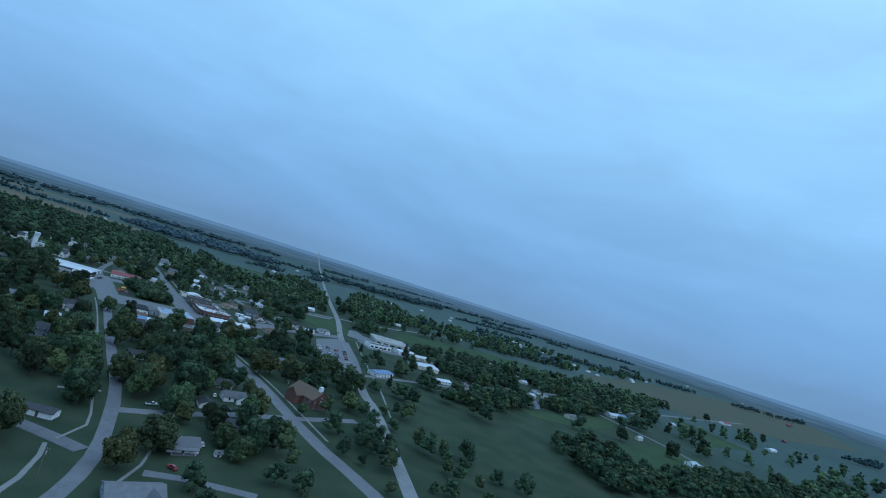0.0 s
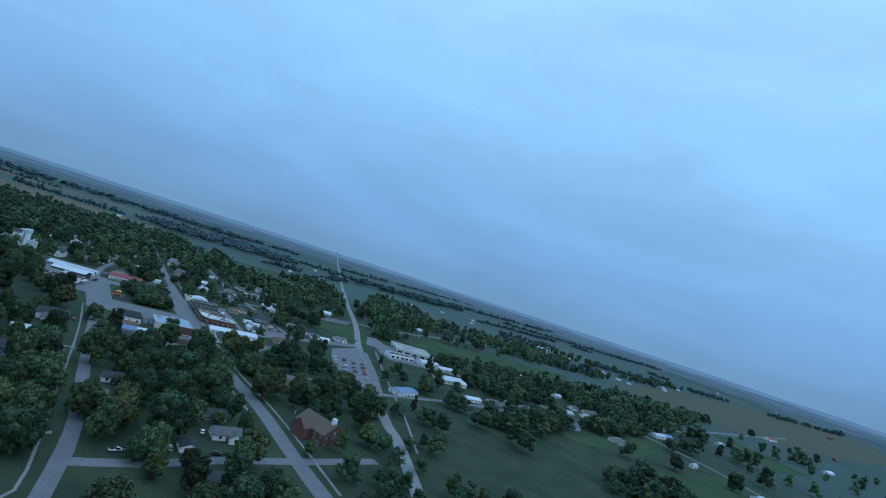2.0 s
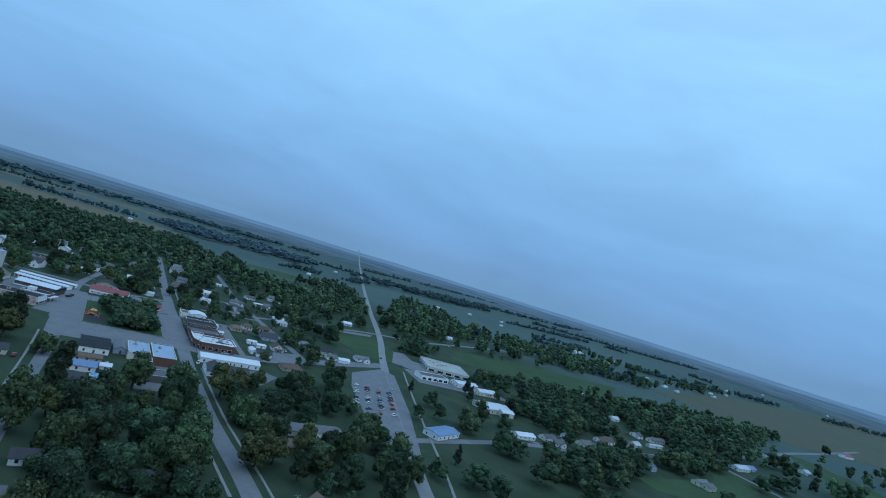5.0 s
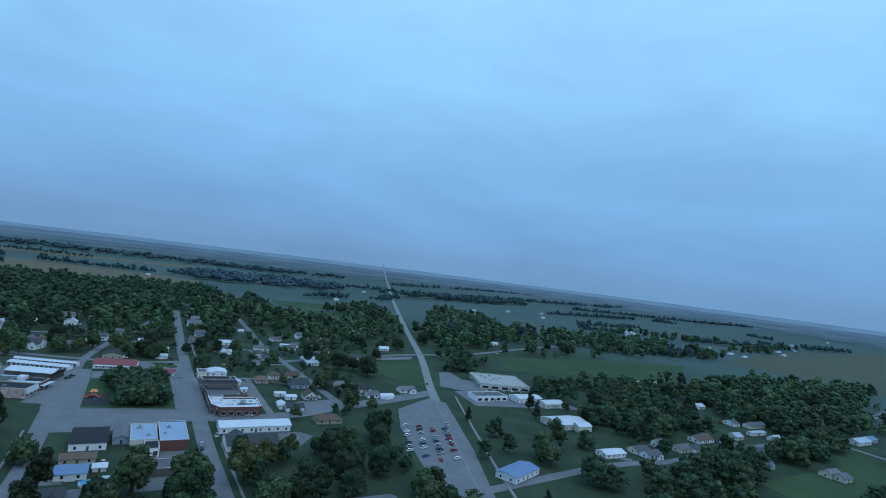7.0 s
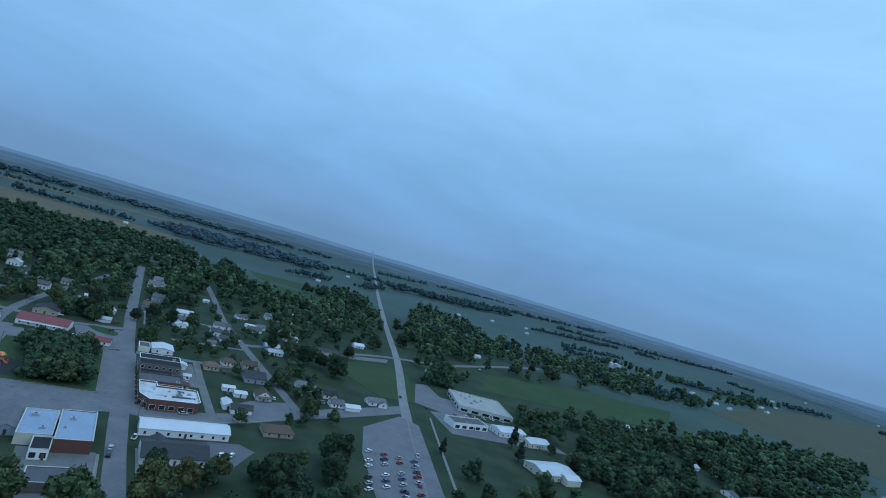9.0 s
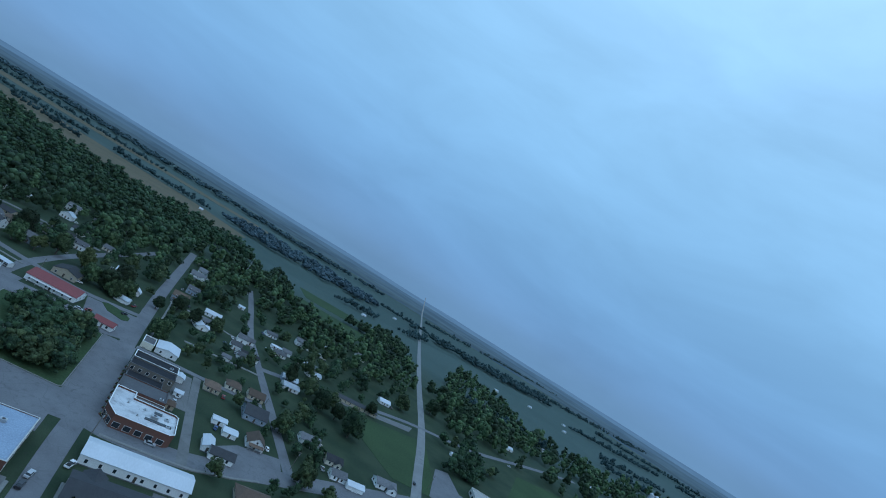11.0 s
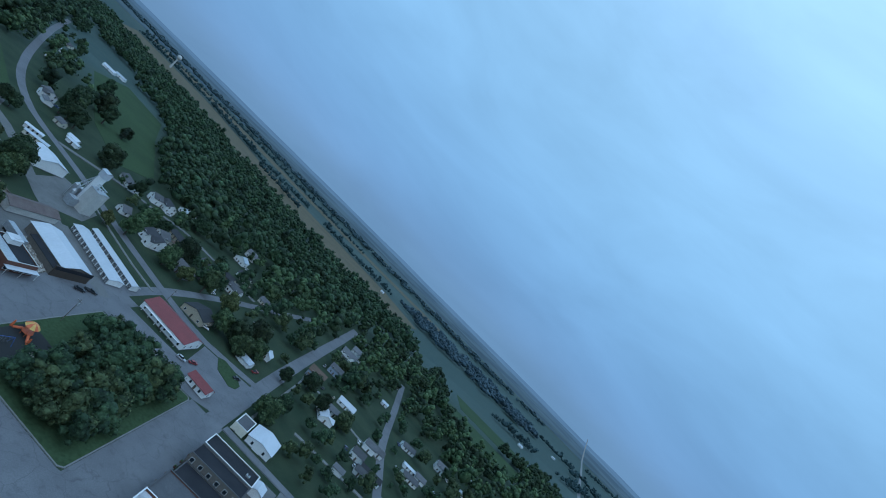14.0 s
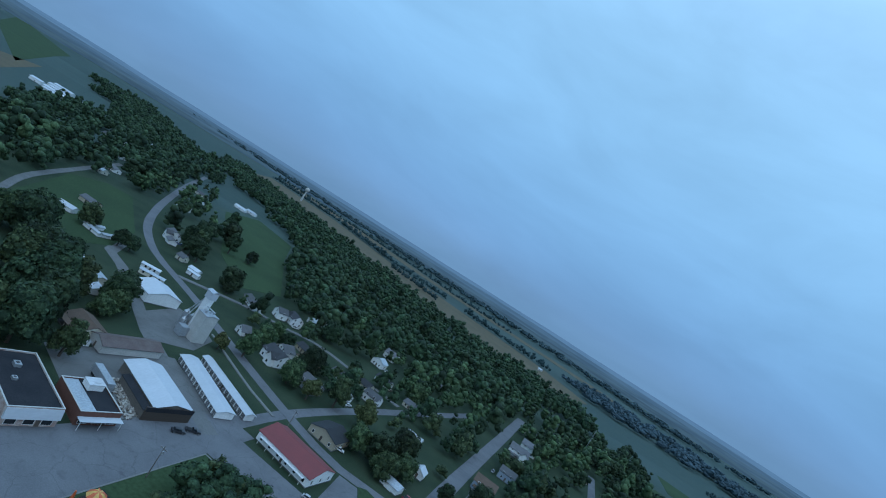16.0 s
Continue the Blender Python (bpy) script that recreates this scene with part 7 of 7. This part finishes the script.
WOOD_KINDS = [massed(w, h, 4, n, s, 1) for w, h, n, s in ((12, 12, 46, 0.9), (10, 10, 40, 0.85), (13, 14, 46, 0.95), (9, 13, 42, 0.85))]
FAR_KINDS = [massed(w, h, 2, n, s, 1) for w, h, n, s in ((12, 11, 20, 1.2), (10, 10, 20, 1.1), (14, 12, 22, 1.3))]
TOWN_KINDS = [massed(w, h, 9, n, s, 1) for w, h, n, s in ((12, 10.5, 270, 0.5), (10, 10.5, 250, 0.48), (11, 13.5, 280, 0.5), (13, 11.5, 290, 0.52))]


def woods(name, spots, material, label, kind="stuff", kinds=WOOD_KINDS):
    """Many trees in one mesh: spots are (x, y, size)."""
    cards, core_v, core_t, done = [], [], [], 0
    for x, y, s in spots:
        card, (cv, ct) = kinds[int(wood_rng.integers(len(kinds)))]
        a = wood_rng.uniform(0, math.tau)
        turn = np.array([[math.cos(a), -math.sin(a), 0], [math.sin(a), math.cos(a), 0], [0, 0, 1]]).T * (s, s, min(s, 1.25) * wood_rng.uniform(0.85, 1.2))
        cards.append(card @ turn + (x, y, 0))
        core_v.append(cv @ turn + (x, y, 0))
        core_t.append(ct + done)
        done += len(cv)
    ob = new(name, card_mesh(name, np.concatenate(cards), material, (np.concatenate(core_v), np.concatenate(core_t))))
    return tagged(ob, label, "woods", kind=kind)


def fill(ring, spacing, lo=0.8, hi=1.3):
    xs, ys = [p[0] for p in ring], [p[1] for p in ring]
    spots = []
    for _ in range(int((max(xs) - min(xs)) * (max(ys) - min(ys)) / spacing ** 2)):
        px, py = wood_rng.uniform(min(xs), max(xs)), wood_rng.uniform(min(ys), max(ys))
        wx, wy = px + 45 * noise.noise((px * 0.011, py * 0.011, 2)), py + 45 * noise.noise((px * 0.011, py * 0.011, 8))
        if inside(wx, wy, ring) and is_free(px, py, 3):
            spots.append((px, py, wood_rng.uniform(lo, hi) * (1 + 0.3 * noise.noise((px * 0.02, py * 0.02, 4)))))
    return spots


north = fill([(-728, 800), (-600, 740), (-348, 545), (-240, 375), (-159, 265), (-120, 300), (-70, 345), (0, 350), (15, 430), (0, 520), (100, 640), (130, 740), (60, 790), (-200, 790), (-350, 880), (-600, 1000), (-920, 1150), (-960, 1080)], 11.2, 0.7, 1.45)
for k in range(3):
    woods("woods", north[k::3], "leafdark", "dense dark green woods behind the town")

near_town = [p for p in FAR_SPOTS if math.hypot(p[0] - 80, p[1] + 150) < 420]
edge_of_town = [p for p in FAR_SPOTS if math.hypot(p[0] - 80, p[1] + 150) >= 420]
woods("town_trees", near_town[0::3], "leaf", "green shade trees among the houses", kinds=TOWN_KINDS)
woods("town_trees", [p for k, p in enumerate(near_town) if k % 3], "leafdark", "dark green shade trees among the houses", kinds=TOWN_KINDS)
woods("town_trees", edge_of_town[0::2], "leaf", "green shade trees on the edge of town")
woods("town_trees", edge_of_town[1::2], "leafdark", "dark shade trees on the edge of town")
woods("woods", fill([(120, 1040), (330, 1050), (480, 1100), (520, 1230), (330, 1380), (100, 1330), (20, 1180)], 20, 1.6, 2.5), "leafhazy", "dark haze-tinted belt of woods beyond the stubble", kinds=FAR_KINDS)
woods("woods", fill([(-2500, 2250), (-1200, 2130), (-200, 1920), (500, 1760), (800, 1850), (300, 2000), (-900, 2300), (-2100, 2450)], 29, 2.0, 3.0), "leafhazy", "distant haze-tinted woods", kinds=FAR_KINDS)
woods("woods", fill([(560, 1120), (900, 1080), (1250, 1230), (1240, 1290), (820, 1190)], 20, 1.6, 2.4), "leafhazy", "haze-tinted woods across the fields", kinds=FAR_KINDS)
woods("woods", fill([(-352, 235), (-365, 300), (-460, 430), (-500, 560), (-600, 700), (-1200, 1050), (-1300, 960), (-760, 560), (-640, 470), (-640, 400), (-560, 330), (-430, 220), (-320, 120), (-300, 150)], 11.5), "leafdark", "dark woods round the houses west of town")
woods("woods", fill([(60, 480), (160, 470), (330, 520), (400, 620), (340, 660), (240, 520), (160, 560), (120, 640)], 10), "leafdark", "dark woods beyond the side street")


def hedge(x0, y0, x1, y1, spacing=9, wide=14, lo=0.6, hi=1.1, holes=-0.42):
    """A tree line from one point to another, with bends, thick and thin stretches and a few gaps."""
    n = int(math.hypot(x1 - x0, y1 - y0) / spacing)
    side = Vector((y0 - y1, x1 - x0)).normalized()
    out = []
    for k in range(n):
        u = k * spacing
        if noise.noise((x0 * 0.013 + u * 0.004, y0 * 0.01, 3)) < holes:
            continue
        thick = wide * (0.6 + 1.2 * max(0, noise.noise((x0 + u * 0.006, y0, 7))))
        off = 30 * noise.noise((x0 + u * 0.003, y0 * 0.1, 9)) + wood_rng.uniform(-thick, thick)
        out.append((x0 + (x1 - x0) * k / n + side.x * off, y0 + (y1 - y0) * k / n + side.y * off, wood_rng.uniform(lo, hi)))
    return out


rows = []
for line, spacing, wide in (
    ([(1436, 1188), (1785, 1171), (2073, 1109), (2476, 1118)], 4, 16),
    ([(1008, 1302), (1424, 1466), (2050, 1620), (2400, 1800)], 4, 45),
    ([(864, 560), (957, 526)], 2.5, 22),
    ([(691, 302), (786, 262), (937, 275)], 3, 14),
    ([(1755, 700), (1748, 615)], 4, 14),
    ([(1598, 451), (1808, 433)], 4, 16),
    ([(1119, 458), (1300, 425), (1457, 420)], 4, 14),
    ([(445, 449), (590, 377)], 3, 16),
    ([(1059, 905), (1513, 960), (1700, 940)], 5, 9),
    ([(930, 640), (1220, 680)], 5, 9),
    ([(560, 1300), (800, 1250), (1000, 1240)], 5, 12),
    ([(10, 1150), (-300, 1250), (-490, 1300), (-806, 1525), (-1150, 1580)], 4, 22),
    ([(-420, 1120), (-330, 1080), (-260, 1050)], 5, 8),
    ([(-150, 1560), (-700, 1760), (-1300, 1800)], 6, 14),
    ([(900, 1700), (1500, 2050), (2000, 2150)], 6, 30),
    ([(300, 820), (520, 900), (600, 1010)], 5, 14),
    ([(1900, 330), (2300, 300), (2600, 360)], 6, 20),
    ([(1250, -150), (1380, -190), (1500, -170)], 5, 14),
):
    for (x0, y0), (x1, y1) in zip(line, line[1:]):
        rows += hedge(x0, y0, x1, y1, spacing, wide, 0.6, 1.25)
woods("hedgerow", rows, "leafhazy", "dark haze-tinted hedgerows and tree lines between far fields", kinds=FAR_KINDS)

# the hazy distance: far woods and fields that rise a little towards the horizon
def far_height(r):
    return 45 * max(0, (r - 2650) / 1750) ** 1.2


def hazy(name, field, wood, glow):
    """A far band of land with haze painted in as glow: soft patches of fields and woods."""
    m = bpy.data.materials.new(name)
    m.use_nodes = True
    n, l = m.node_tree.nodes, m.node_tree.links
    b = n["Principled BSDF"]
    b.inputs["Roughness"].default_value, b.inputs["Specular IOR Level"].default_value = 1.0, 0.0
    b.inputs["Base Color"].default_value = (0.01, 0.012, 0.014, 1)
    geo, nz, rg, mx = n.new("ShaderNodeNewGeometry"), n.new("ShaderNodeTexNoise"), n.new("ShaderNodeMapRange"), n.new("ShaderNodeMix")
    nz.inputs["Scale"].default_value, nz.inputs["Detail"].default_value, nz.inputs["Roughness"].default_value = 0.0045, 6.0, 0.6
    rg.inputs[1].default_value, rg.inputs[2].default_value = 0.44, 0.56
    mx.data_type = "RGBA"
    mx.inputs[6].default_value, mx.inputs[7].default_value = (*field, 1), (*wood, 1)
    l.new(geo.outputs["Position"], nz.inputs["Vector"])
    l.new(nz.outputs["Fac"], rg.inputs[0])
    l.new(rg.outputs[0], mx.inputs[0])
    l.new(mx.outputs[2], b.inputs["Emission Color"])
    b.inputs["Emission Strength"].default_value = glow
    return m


# painted haze: each band glows paler and bluer than the one before
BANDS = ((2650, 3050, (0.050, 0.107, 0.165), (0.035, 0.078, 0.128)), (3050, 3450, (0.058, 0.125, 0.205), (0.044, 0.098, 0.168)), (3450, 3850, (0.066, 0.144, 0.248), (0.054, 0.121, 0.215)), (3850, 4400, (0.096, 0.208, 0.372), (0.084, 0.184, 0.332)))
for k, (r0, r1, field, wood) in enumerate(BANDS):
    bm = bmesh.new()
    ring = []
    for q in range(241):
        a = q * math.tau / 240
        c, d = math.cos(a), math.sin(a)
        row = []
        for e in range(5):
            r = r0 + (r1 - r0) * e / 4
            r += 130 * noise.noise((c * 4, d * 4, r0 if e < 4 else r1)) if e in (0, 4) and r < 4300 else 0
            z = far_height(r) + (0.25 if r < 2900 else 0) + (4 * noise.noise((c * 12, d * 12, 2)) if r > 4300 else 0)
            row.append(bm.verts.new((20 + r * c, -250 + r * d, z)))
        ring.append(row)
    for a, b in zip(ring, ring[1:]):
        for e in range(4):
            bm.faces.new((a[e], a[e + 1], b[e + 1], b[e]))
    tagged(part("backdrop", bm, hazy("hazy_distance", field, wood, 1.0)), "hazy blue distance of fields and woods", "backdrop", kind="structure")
for v in highway.data.vertices:
    r = math.hypot(v.co.x - 20, v.co.y + 250)
    v.co.z += far_height(r) + (1.5 if r > 2600 else 0)
for src in TREES.values():
    for o in (*src.children_recursive, src):
        bpy.data.objects.remove(o)
